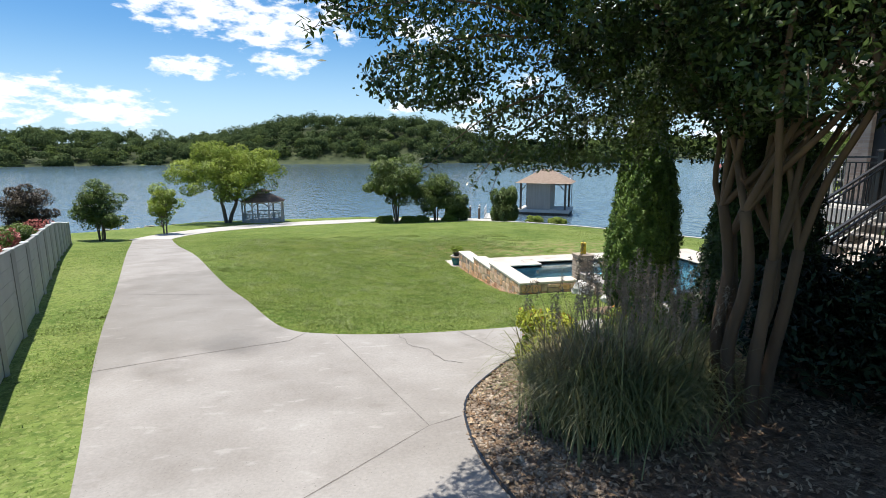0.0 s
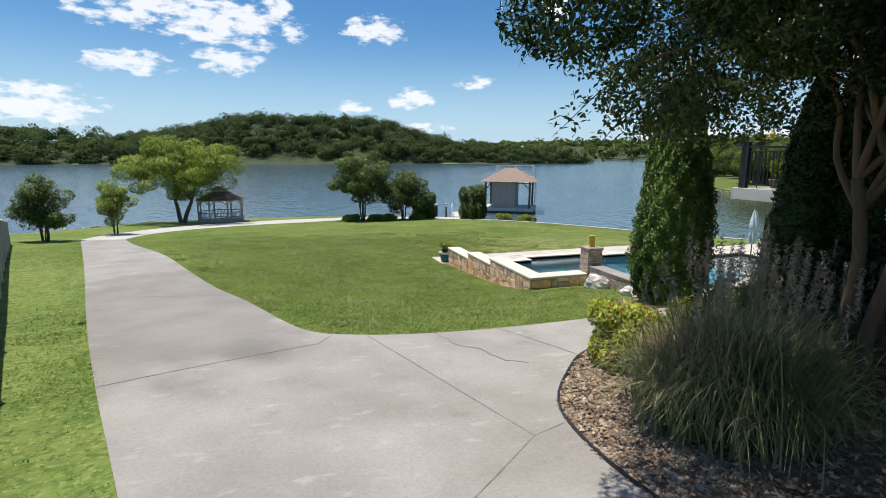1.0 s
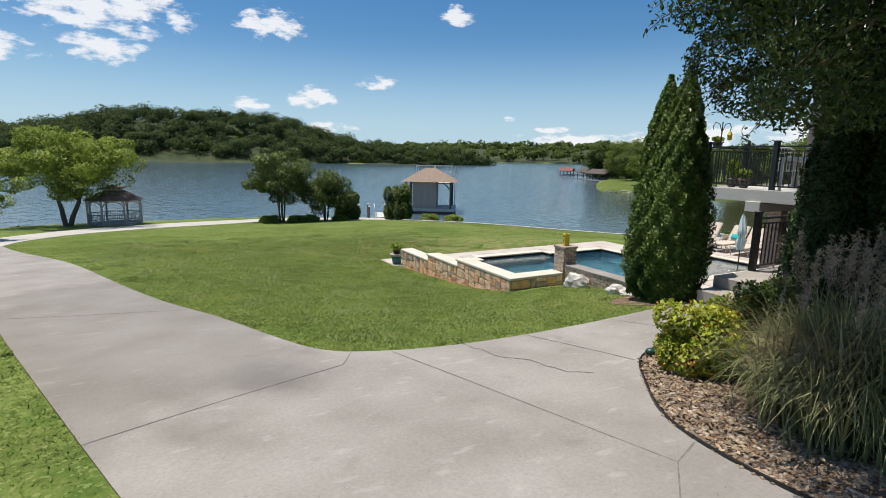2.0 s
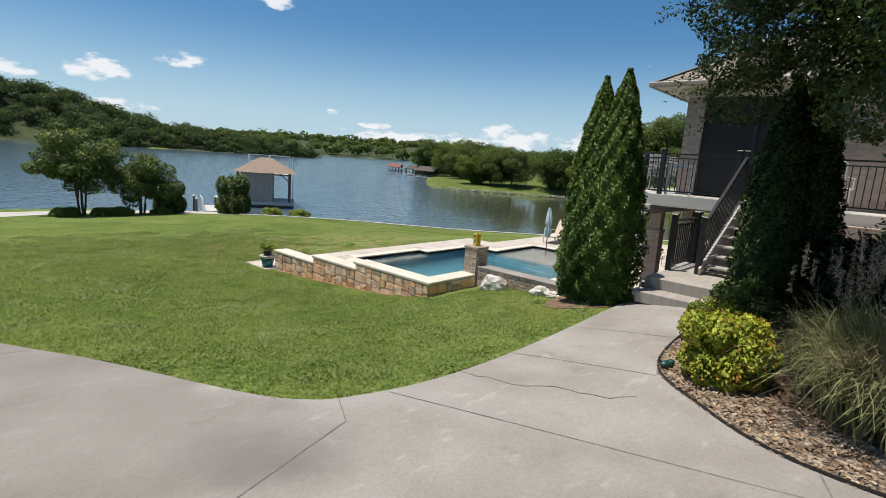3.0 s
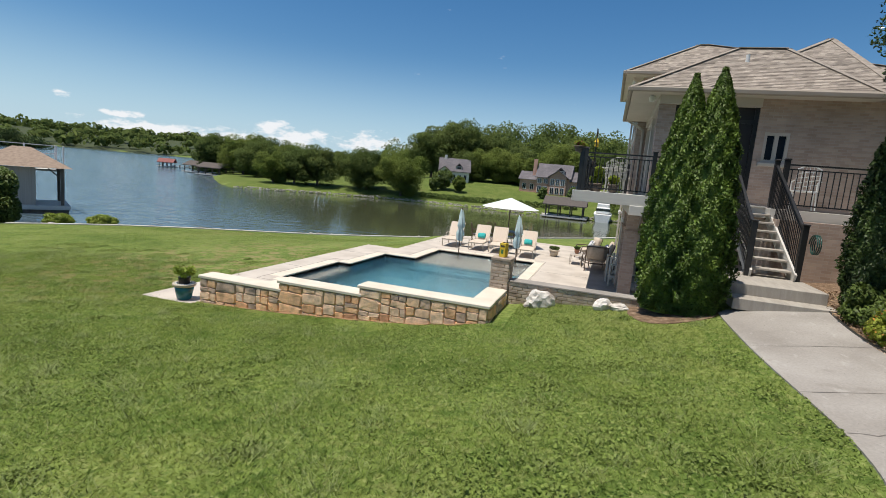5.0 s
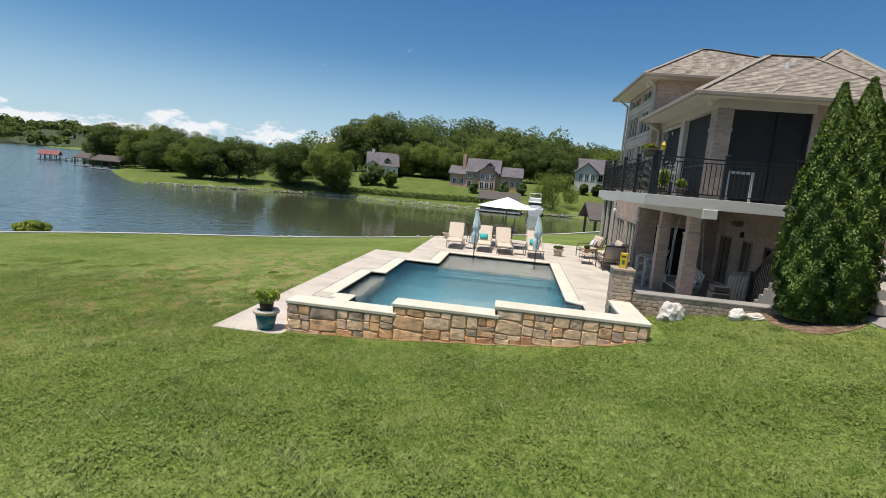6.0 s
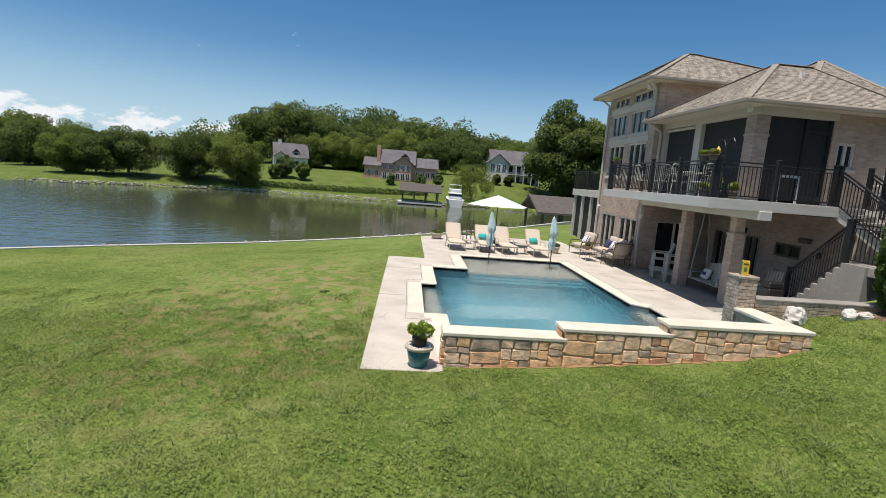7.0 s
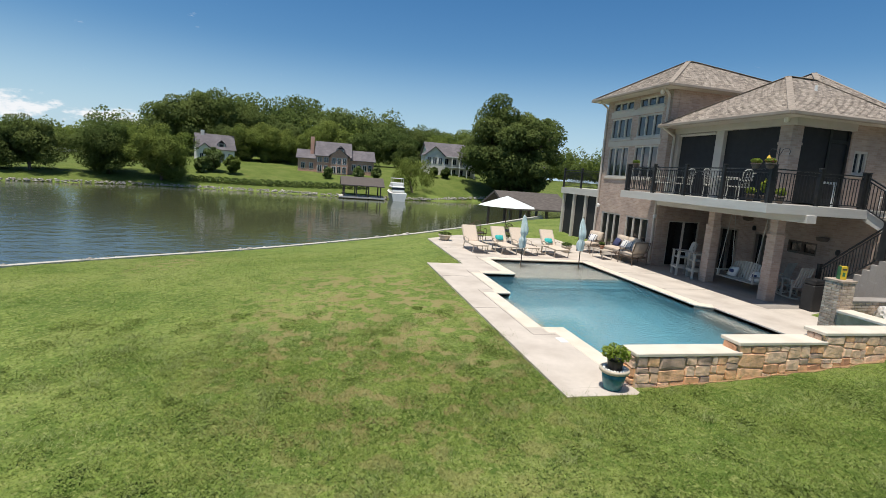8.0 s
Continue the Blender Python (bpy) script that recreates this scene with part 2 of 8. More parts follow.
def concrete_material(name):
    """Broom-finished concrete: warm grey drifts, pale scuffs, dark specks and one old stain."""
    m = material(name, [(0.245, 0.222, 0.198), (0.298, 0.274, 0.248), (0.342, 0.318, 0.292)], scale=1.1, rough=0.92, bump=0.003, bump_scale=70, fine=(34, 0.42), detail=12)
    n, l = m.node_tree.nodes, m.node_tree.links
    b, geo = n["Principled BSDF"], n["Geometry"]
    out = b.inputs["Base Color"].links[0].from_socket
    for s, d, lo, hi, col, amount, stretch in ((5.5, 12, 0.6, 0.7, (0.44, 0.415, 0.385), 0.38, (0.5, 1.2, 1)), (2.6, 10, 0.64, 0.74, (0.17, 0.15, 0.128), 0.28, (1, 1, 1)), (45, 3, 0.66, 0.75, (0.12, 0.105, 0.09), 0.6, (1, 1, 1))):
        mp = n.new("ShaderNodeMapping")
        mp.inputs["Scale"].default_value = stretch
        mp.inputs["Rotation"].default_value = (0, 0, 0.5)
        l.new(geo.outputs["Position"], mp.inputs[0])
        t = n.new("ShaderNodeTexNoise")
        t.inputs["Scale"].default_value, t.inputs["Detail"].default_value = s, d
        l.new(mp.outputs[0], t.inputs["Vector"])
        out = layer(n, l, out, t.outputs[0], lo, hi, col, amount)
    # the older, darker bay of the drive with a grey stain
    for loc, sc, lo, hi, col, amount in (((-7.9, -8.2, 0), (0.34, 0.2, 0), 1.0, 0.8, (0.16, 0.145, 0.125), 0.42), ((-6.0, -11.6, 0), (1.1, 1.1, 0), 1.0, 0.1, (0.13, 0.12, 0.11), 0.5)):
        sub_ = n.new("ShaderNodeVectorMath")
        sub_.operation = "SUBTRACT"
        sub_.inputs[1].default_value = loc
        l.new(geo.outputs["Position"], sub_.inputs[0])
        mu = n.new("ShaderNodeVectorMath")
        mu.operation = "MULTIPLY"
        mu.inputs[1].default_value = sc
        l.new(sub_.outputs[0], mu.inputs[0])
        wob = n.new("ShaderNodeTexNoise")
        wob.inputs["Scale"].default_value = 1.2
        l.new(geo.outputs["Position"], wob.inputs["Vector"])
        ln = n.new("ShaderNodeVectorMath")
        ln.operation = "LENGTH"
        l.new(mu.outputs[0], ln.inputs[0])
        ad = n.new("ShaderNodeMath")
        l.new(ln.outputs["Value"], ad.inputs[0])
        ws = n.new("ShaderNodeMath")
        ws.operation = "MULTIPLY_ADD"
        ws.inputs[1].default_value, ws.inputs[2].default_value = 0.8, -0.4
        l.new(wob.outputs[0], ws.inputs[0])
        l.new(ws.outputs[0], ad.inputs[1])
        out = layer(n, l, out, ad.outputs[0], lo, hi, col, amount)
    l.new(out, b.inputs["Base Color"])
    return m


M_CONCRETE = concrete_material("concrete_drive")
M_DECK = material("pool_deck_stone", [(0.43, 0.375, 0.32), (0.51, 0.455, 0.395), (0.57, 0.51, 0.445)], scale=1.2, rough=0.85, bump=0.002, bump_scale=50, fine=(9, 0.15))
M_COPING = material("cast_stone_cap", [(0.60, 0.53, 0.43), (0.69, 0.625, 0.525)], scale=2.0, rough=0.8, bump=0.002, bump_scale=60, fine=(20, 0.12))
M_PAVER = material("patio_paver", [(0.24, 0.215, 0.19), (0.33, 0.30, 0.27)], scale=1.5, rough=0.85, fine=(12, 0.2), bump=0.002)
M_PLASTER = material("pool_plaster", [(0.056, 0.168, 0.22), (0.088, 0.235, 0.295)], scale=3, rough=0.7, fine=(30, 0.25))
M_TILE = material("pool_tile", [(0.06, 0.085, 0.10), (0.10, 0.125, 0.14)], scale=8, rough=0.3)


def stone_material(name, tones):
    """Field stone: every stone its own tone, with grain, rust and relief."""
    m = material(name, [(0.62, 0.62, 0.62), (1.0, 1.0, 1.0), (1.25, 1.2, 1.12)], scale=5, rough=0.92, bump=0.015, bump_scale=16, fine=(30, 0.35))
    n, l = m.node_tree.nodes, m.node_tree.links
    b = n["Principled BSDF"]
    oi = n.new("ShaderNodeObjectInfo")
    r = n.new("ShaderNodeValToRGB")
    e = r.color_ramp.elements
    while len(e) < len(tones):
        e.new(0.5)
    for i, (el, c) in enumerate(zip(e, tones)):
        el.position, el.color = i / len(tones), (*c, 1)
    r.color_ramp.interpolation = "CONSTANT"
    l.new(oi.outputs["Random"], r.inputs[0])
    mx = n.new("ShaderNodeVectorMath")
    mx.operation = "MULTIPLY"
    l.new(b.inputs["Base Color"].links[0].from_socket, mx.inputs[0])
    l.new(r.outputs[0], mx.inputs[1])
    l.new(mx.outputs[0], b.inputs["Base Color"])
    return m


M_STONE = stone_material("field_stone", [(0.86, 0.51, 0.29), (0.86, 0.57, 0.37), (0.66, 0.35, 0.2), (0.88, 0.60, 0.41), (0.84, 0.50, 0.28), (0.52, 0.37, 0.28), (0.82, 0.46, 0.25), (0.90, 0.63, 0.45), (0.62, 0.44, 0.34)])
M_MORTAR = material("stone_mortar", [(0.52, 0.37, 0.22), (0.64, 0.48, 0.31)], scale=10, rough=0.95, bump=0.004)
M_BRICK = brick_material("tan_brick", (0.385, 0.284, 0.228), (0.49, 0.382, 0.315), (0.445, 0.376, 0.32))
M_BRICKS = material("tan_brick_single", [(0.32, 0.235, 0.175), (0.45, 0.36, 0.28), (0.52, 0.43, 0.34)], scale=5, rough=0.9, bump=0.003, per_object=0.45, fine=(40, 0.25))
M_TRIM = material("painted_trim", [(0.50, 0.46, 0.40), (0.56, 0.52, 0.46)], scale=2, rough=0.6, fine=(12, 0.06))
M_FASCIA = material("deck_fascia", [(0.50, 0.48, 0.44), (0.58, 0.56, 0.52)], scale=1.5, rough=0.65, stretch=(0.4, 0.4, 3), fine=(12, 0.1))
M_BLACK = material("black_metal", [(0.012, 0.012, 0.013), (0.022, 0.022, 0.023)], scale=6, rough=0.4, metal=0.0)
M_SCREEN = material("insect_screen", [(0.012, 0.012, 0.013), (0.02, 0.02, 0.021)], scale=5, rough=0.7)
# near-black colour standing for shade inside rooms and beneath the landing
M_SHADE = material("unlit_shade", [(0.02, 0.018, 0.016), (0.035, 0.03, 0.027)], scale=2, rough=0.9)
M_SHINGLE = brick_material("asphalt_shingle", (0.18, 0.15, 0.125), (0.41, 0.35, 0.292), (0.28, 0.238, 0.196), width=0.17, height=0.077, bump=0.006, scale_noise=9)
M_RIDGE = material("ridge_shingle", [(0.22, 0.187, 0.155), (0.34, 0.29, 0.242)], scale=9, rough=0.95, fine=(40, 0.4))
M_CLAY = material("red_clay_soil", [(0.25, 0.155, 0.08), (0.35, 0.225, 0.12)], scale=6, rough=1.0, bump=0.01, fine=(30, 0.5))
M_BARK = material("smooth_bark", [(0.07, 0.043, 0.026), (0.15, 0.095, 0.058)], scale=4, rough=0.85, bump=0.01, bump_scale=14, stretch=(1, 1, 0.25))
M_BARKD = material("rough_bark", [(0.09, 0.07, 0.055), (0.17, 0.135, 0.105)], scale=4, rough=0.95, bump=0.02, bump_scale=14, stretch=(1, 1, 0.25))
M_MYRTLE = leaf_material("myrtle_leaf", (0.03, 0.056, 0.015), (0.082, 0.118, 0.03), trans=0.35, rough=0.3)
M_ARBOR = leaf_material("arborvitae_leaf", (0.06, 0.12, 0.015), (0.15, 0.225, 0.032), scale=1.5, trans=0.25)
M_YELLOW = leaf_material("golden_leaf", (0.24, 0.31, 0.03), (0.60, 0.60, 0.07), scale=3, trans=0.35, amount=0.6)
M_SHRUB = leaf_material("shrub_leaf", (0.065, 0.11, 0.022), (0.15, 0.205, 0.042), scale=1.0, trans=0.3)
M_LIME = leaf_material("lime_tree_leaf", (0.17, 0.245, 0.03), (0.33, 0.40, 0.06), scale=0.7, trans=0.4)
M_WOOD = leaf_material("woodland_leaf", (0.075, 0.115, 0.032), (0.15, 0.19, 0.058), scale=0.12, trans=0.42, amount=0.35, rough=0.85, spec=0.1)
M_WOODL = leaf_material("woodland_leaf_light", (0.115, 0.165, 0.035), (0.205, 0.25, 0.062), scale=0.12, trans=0.42, amount=0.35, rough=0.85, spec=0.1)
M_REED = material("ornamental_grass", [(0.12, 0.135, 0.045), (0.19, 0.19, 0.07), (0.31, 0.25, 0.125)], scale=1.5, rough=0.65, island=0.8)
M_MULCH = material("bark_mulch", [(0.09, 0.055, 0.032), (0.18, 0.115, 0.07), (0.29, 0.20, 0.13)], scale=9, rough=1.0, bump=0.04, bump_scale=25, fine=(40, 0.6))
M_ROCK = material("river_rock", [(0.16, 0.112, 0.08), (0.28, 0.213, 0.15), (0.42, 0.35, 0.27)], scale=9, rough=0.85, island=0.7)
M_RIPRAP = material("rip_rap", [(0.30, 0.275, 0.24), (0.46, 0.43, 0.39)], scale=2, rough=0.95, island=0.6, bump=0.02)
M_WHITE = material("white_paint", [(0.70, 0.70, 0.68), (0.80, 0.80, 0.78)], scale=3, rough=0.5)
M_FENCE = material("vinyl_fence", [(0.26, 0.243, 0.225), (0.32, 0.302, 0.28)], scale=1.5, rough=0.6, fine=(8, 0.1))
# juniper leaf darkened to stand for the shade below the myrtle crowns
M_JUNIPER_SHADE = leaf_material("shaded_juniper_leaf", (0.018, 0.03, 0.012), (0.045, 0.065, 0.022), trans=0.15)
M_LITTER = material("leaf_litter", [(0.16, 0.095, 0.05), (0.30, 0.20, 0.12), (0.42, 0.32, 0.2)], scale=5, rough=0.9, island=0.8)
M_TIP = leaf_material("orange_leaf_tip", (0.5, 0.16, 0.04), (0.65, 0.32, 0.06), scale=4, trans=0.3)
# darker copy of the arborvitae leaf: shade put into the colour
M_ARBOR_SHADE = leaf_material("shaded_arborvitae_leaf", (0.025, 0.05, 0.01), (0.065, 0.105, 0.02), scale=1.5, trans=0.15)
M_ISLE = leaf_material("island_leaf", (0.05, 0.083, 0.033), (0.11, 0.148, 0.055), scale=0.1, trans=0.4, amount=0.35, rough=0.85, spec=0.1)
M_ISLEL = leaf_material("island_leaf_light", (0.075, 0.118, 0.034), (0.145, 0.185, 0.056), scale=0.1, trans=0.4, amount=0.35, rough=0.85, spec=0.1)
M_TANWALL = material("tan_siding", [(0.40, 0.335, 0.28), (0.48, 0.405, 0.34)], scale=1.5, rough=0.7, fine=(10, 0.12), stretch=(6, 6, 0.3))
M_GUTTER = material("tan_gutter", [(0.27, 0.225, 0.18), (0.33, 0.28, 0.225)], scale=2, rough=0.5, fine=(12, 0.1))
M_STEPWOOD = material("weathered_step_board", [(0.30, 0.27, 0.235), (0.40, 0.365, 0.32)], scale=2, rough=0.85, stretch=(1, 6, 1), fine=(20, 0.25), bump=0.002)
M_DARKROOF = material("dark_shingle", [(0.075, 0.063, 0.056), (0.125, 0.107, 0.095)], scale=3, rough=0.95, fine=(18, 0.4), stretch=(1, 1, 4))
M_BROWNROOF = material("brown_shingle", [(0.24, 0.175, 0.13), (0.34, 0.26, 0.2)], scale=4, rough=0.95, fine=(18, 0.35), stretch=(1, 1, 4))
M_PATH = material("pale_path_concrete", [(0.42, 0.395, 0.36), (0.52, 0.49, 0.45)], scale=0.8, rough=0.9, fine=(6, 0.2))
# brown boards kept dark to cut bounce light under the deck
M_CEILING = material("dark_board_ceiling", [(0.13, 0.095, 0.068), (0.19, 0.14, 0.10)], scale=2, rough=0.7, stretch=(0.4, 6, 1))


# ---- mesh helpers ----
def link_mesh(name, bm, mat, parent=None, label="", smooth=False):
    me = bpy.data.meshes.new(name)
    bm.to_mesh(me)
    bm.free()
    if smooth:
        me.shade_smooth()
    me.materials.append(mat)
    ob = new(name, me)
    if parent:
        ob.parent = parent
    if label:
        ob["label"] = label
    return ob


def part(name, bm, mat, parent, label="", smooth=False):
    return link_mesh(name, bm, mat, parent, label, smooth)


def thing(name, label, category, at=(0, 0, 0), rz=0, group="", kind=""):
    ob = new(name)
    ob.empty_display_size = 0.2
    ob.matrix_basis = pose(*at, 0, 0, rz)
    return tagged(ob, label, category, group, kind)


def from_arrays(name, verts, faces, mat, parent=None, smooth=False):
    """A mesh from numpy arrays, faces all of one size."""
    me = bpy.data.meshes.new(name)
    verts, faces = np.asarray(verts, np.float32), np.asarray(faces, np.int32)
    k = faces.shape[1]
    me.vertices.add(len(verts))
    me.vertices.foreach_set("co", verts.ravel())
    me.loops.add(faces.size)
    me.loops.foreach_set("vertex_index", faces.ravel())
    me.polygons.add(len(faces))
    me.polygons.foreach_set("loop_start", np.arange(0, faces.size, k, dtype=np.int32))
    me.polygons.foreach_set("loop_total", np.full(len(faces), k, np.int32))
    me.update(calc_edges=True)
    if smooth:
        me.shade_smooth()
    me.materials.append(mat)
    ob = new(name, me)
    if parent:
        ob.parent = parent
    return ob


def box(bm, x0, x1, y0, y1, z0, z1, bevel=0.0, m=None):
    vs = bmesh.ops.create_cube(bm, size=1, matrix=Matrix.Translation(((x0 + x1) / 2, (y0 + y1) / 2, (z0 + z1) / 2)) @ Matrix.Diagonal((abs(x1 - x0), abs(y1 - y0), abs(z1 - z0), 1)))["verts"]
    if bevel:
        es = list({e for v in vs for e in v.link_edges})
        vs = bmesh.ops.bevel(bm, geom=es, offset=bevel, segments=1, affect="EDGES", profile=0.5)["verts"]
    if m is not None:
        bmesh.ops.transform(bm, matrix=m, verts=vs)
    return bm


def boxbm(*a, **k):
    return box(bmesh.new(), *a, **k)


def beam(bm, a, b, w, h, bevel=0.0):
    """A bar of section w x h from a to b (h upwards where it can be)."""
    a, b = Vector(a), Vector(b)
    d = b - a
    q = d.to_track_quat("Y", "Z").to_matrix().to_4x4()
    box(bm, -w / 2, w / 2, 0, d.length, -h / 2, h / 2, bevel, Matrix.Translation(a) @ q)
    return bm


def rod(bm, a, b, r0, r1=None, seg=8):
    a, b = Vector(a), Vector(b)
    d = b - a
    q = d.to_track_quat("Z", "Y").to_matrix().to_4x4()
    bmesh.ops.create_cone(bm, cap_ends=True, segments=seg, radius1=r0, radius2=r0 if r1 is None else r1, depth=d.length, matrix=Matrix.Translation((a + b) / 2) @ q)
    return bm


def lathe(bm, profile, seg=20, at=(0, 0, 0)):
    """Turn a profile of (radius, height) pairs round z."""
    rings = []
    for r, z in profile:
        rings.append([bm.verts.new((at[0] + r * math.cos(2 * math.pi * i / seg), at[1] + r * math.sin(2 * math.pi * i / seg), at[2] + z)) for i in range(seg)])
    for p, q in zip(rings, rings[1:]):
        for i in range(seg):
            bm.faces.new((p[i], p[(i + 1) % seg], q[(i + 1) % seg], q[i]))
    bm.faces.new(rings[0][::-1])
    bm.faces.new(rings[-1])
    return bm


def prism(bm, outline, z0, z1):
    """An upright prism over a plan outline; z1 may be a function of x, y."""
    lo = [bm.verts.new((x, y, z0(x, y) if callable(z0) else z0)) for x, y in outline]
    hi = [bm.verts.new((x, y, z1(x, y) if callable(z1) else z1)) for x, y in outline]
    n = len(outline)
    bm.faces.new(hi)
    bm.faces.new(lo[::-1])
    for i in range(n):
        bm.faces.new((lo[i], lo[(i + 1) % n], hi[(i + 1) % n], hi[i]))
    bmesh.ops.recalc_face_normals(bm, faces=bm.faces)
    return bm


def poly_face(bm, pts):
    return bm.faces.new([bm.verts.new(p) for p in pts])


def smooth_line(pts, steps=6, closed=False):
    """Catmull-Rom through plan points."""
    pts = [Vector(p) for p in pts]
    out = []
    n = len(pts)
    for i in range(n if closed else n - 1):
        if closed:
            a, b, c, d = pts[i - 1], pts[i], pts[(i + 1) % n], pts[(i + 2) % n]
        else:
            a, b, c, d = pts[max(i - 1, 0)], pts[i], pts[i + 1], pts[min(i + 2, n - 1)]
        for s in range(steps):
            t = s / steps
            out.append(0.5 * ((2 * b) + (c - a) * t + (2 * a - 5 * b + 4 * c - d) * t * t + (3 * b - a - 3 * c + d) * t ** 3))
    if not closed:
        out.append(pts[-1])
    return [tuple(p) for p in out]


def inside(x, y, poly):
    """Even-odd test for arrays of points."""
    x, y = np.asarray(x, float), np.asarray(y, float)
    res = np.zeros(np.broadcast(x, y).shape, bool)
    px, py = zip(*poly)
    j = len(poly) - 1
    for i in range(len(poly)):
        c = ((py[i] > y) != (py[j] > y)) & (x < (px[j] - px[i]) * (y - py[i]) / (py[j] - py[i] + 1e-12) + px[i])
        res ^= c
        j = i
    return res


def edge_distance(x, y, line, closed=True):
    """Distance of points to a polyline."""
    x, y = np.asarray(x, float), np.asarray(y, float)
    best = np.full(np.broadcast(x, y).shape, 1e9)
    n = len(line)
    for i in range(n if closed else n - 1):
        (ax, ay), (bx, by) = line[i], line[(i + 1) % n]
        dx, dy = bx - ax, by - ay
        t = np.clip(((x - ax) * dx + (y - ay) * dy) / (dx * dx + dy * dy + 1e-12), 0, 1)
        best = np.minimum(best, np.hypot(x - ax - t * dx, y - ay - t * dy))
    return best


# ---- terrain: heights at stations of the plot, a thin plate through them ----
STATIONS = np.array([
    (-5.3, -11.5, 1.33), (-3.1, -12.8, 1.36), (-3.7, -14.7, 1.47), (-7.65, -12.4, 1.41), (-6.5, -8.8, 1.2), (-9.2, -8.4, 1.1),
    (0, 0.3, -0.02), (-0.3, -1.3, 0), (-0.2, -3.2, 0.1), (-0.2, -5.5, 0.3), (0, -7.9, 0.5), (1.6, -8.4, 0.75), (2.3, -10, 0.95),
    (0.3, -11, 1.15), (1.2, -12, 1.36), (-16, 10, -0.3), (-13, 10, -0.35), (0.7, 22, -1.3), (-12, 24.5, -1.3), (5, 0.3, -0.02),
    (11, 0.3, -0.06), (11.5, 14.5, -0.95), (17, 6.3, -0.9), (20.5, 2, -0.8), (25, -2.5, -0.7),
    (-20, -20, 1.9), (-4, -24, 2.0), (-20, 0, 0.7), (-4, 8, -0.3), (-8, 0, 0.6), (-1, -17, 1.7), (3, -14, 1.6)])


def plate(r2):
    return np.where(r2 > 1e-9, r2 * np.log(r2 + 1e-12), 0)


def plate_weights():
    n = len(STATIONS)
    k = plate(((STATIONS[:, None, :2] - STATIONS[None, :, :2]) ** 2).sum(-1)) + np.eye(n) * 2
    p = np.c_[np.ones(n), STATIONS[:, :2]]
    return np.linalg.solve(np.block([[k, p], [p.T, np.zeros((3, 3))]]), np.r_[STATIONS[:, 2], 0, 0, 0])


PLATE = plate_weights()


def gz(x, y):
    """Height of the plot's ground."""
    p = np.stack(np.broadcast_arrays(x, y), -1).astype(float)
    r2 = ((p[..., None, :] - STATIONS[:, :2]) ** 2).sum(-1)
    corner = 0.17 * np.exp(-((p[..., 0] - 0.2) ** 2 + (p[..., 1] + 7.9) ** 2) / 1.8)
    return plate(r2) @ PLATE[:-3] + PLATE[-3] + p @ PLATE[-2:] + corner


def gh(x, y):
    return float(gz(x, y))


# ---- ground, lake and far shores ----
WATER = -2.15
SEAWALL = [(9.3, 22.5), (10.4, 19.6), (13.1, 14.7), (15.9, 10.9), (18.7, 7.0), (21.4, 3.1), (24.7, -1.5), (29.1, -7.1), (34.1, -14.5)]
SHORE = smooth_line([(-60, 2), (-35, 8), (-24, 14), (-18.5, 22), (-15, 28), (-6, 30.5), (2, 30), (7, 27), *SEAWALL, (42, -40), (60, -80)], 4)
PLOT = SHORE + [(60, -300), (-300, -300), (-300, 2)]
PENINSULA = smooth_line([(66, 54), (70, 49), (76, 41), (81, 30), (82, 10), (83, -8), (88, -20), (97, -36), (104, -60), (120, -120), (200, -300)], 4) + [(900, -300), (900, 130), (300, 150), (170, 130), (115, 105), (88, 78), (72, 62)]
ISLAND = smooth_line([(-600, 330), (-320, 345), (-205, 352), (-110, 395), (-16, 408), (110, 390), (218, 364), (235, 385), (150, 520), (-100, 640), (-600, 640)], 4, True)
FARLAND = [(-2500, 1400), (200, 1150), (420, 860), (560, 640), (620, 500), (700, 420), (1500, 300), (3000, 300), (3000, 3000), (-2500, 3000)]
DECK = [(0.05, 0.2), (10.83, 0.2), (10.83, -1.14), (17.4, -1.14), (19.4, -3.2), (19.4, -8.9), (5.0, -8.9), (5.0, -10.2), (2.15, -10.2), (2.15, -7.6), (0.1, -7.6)]


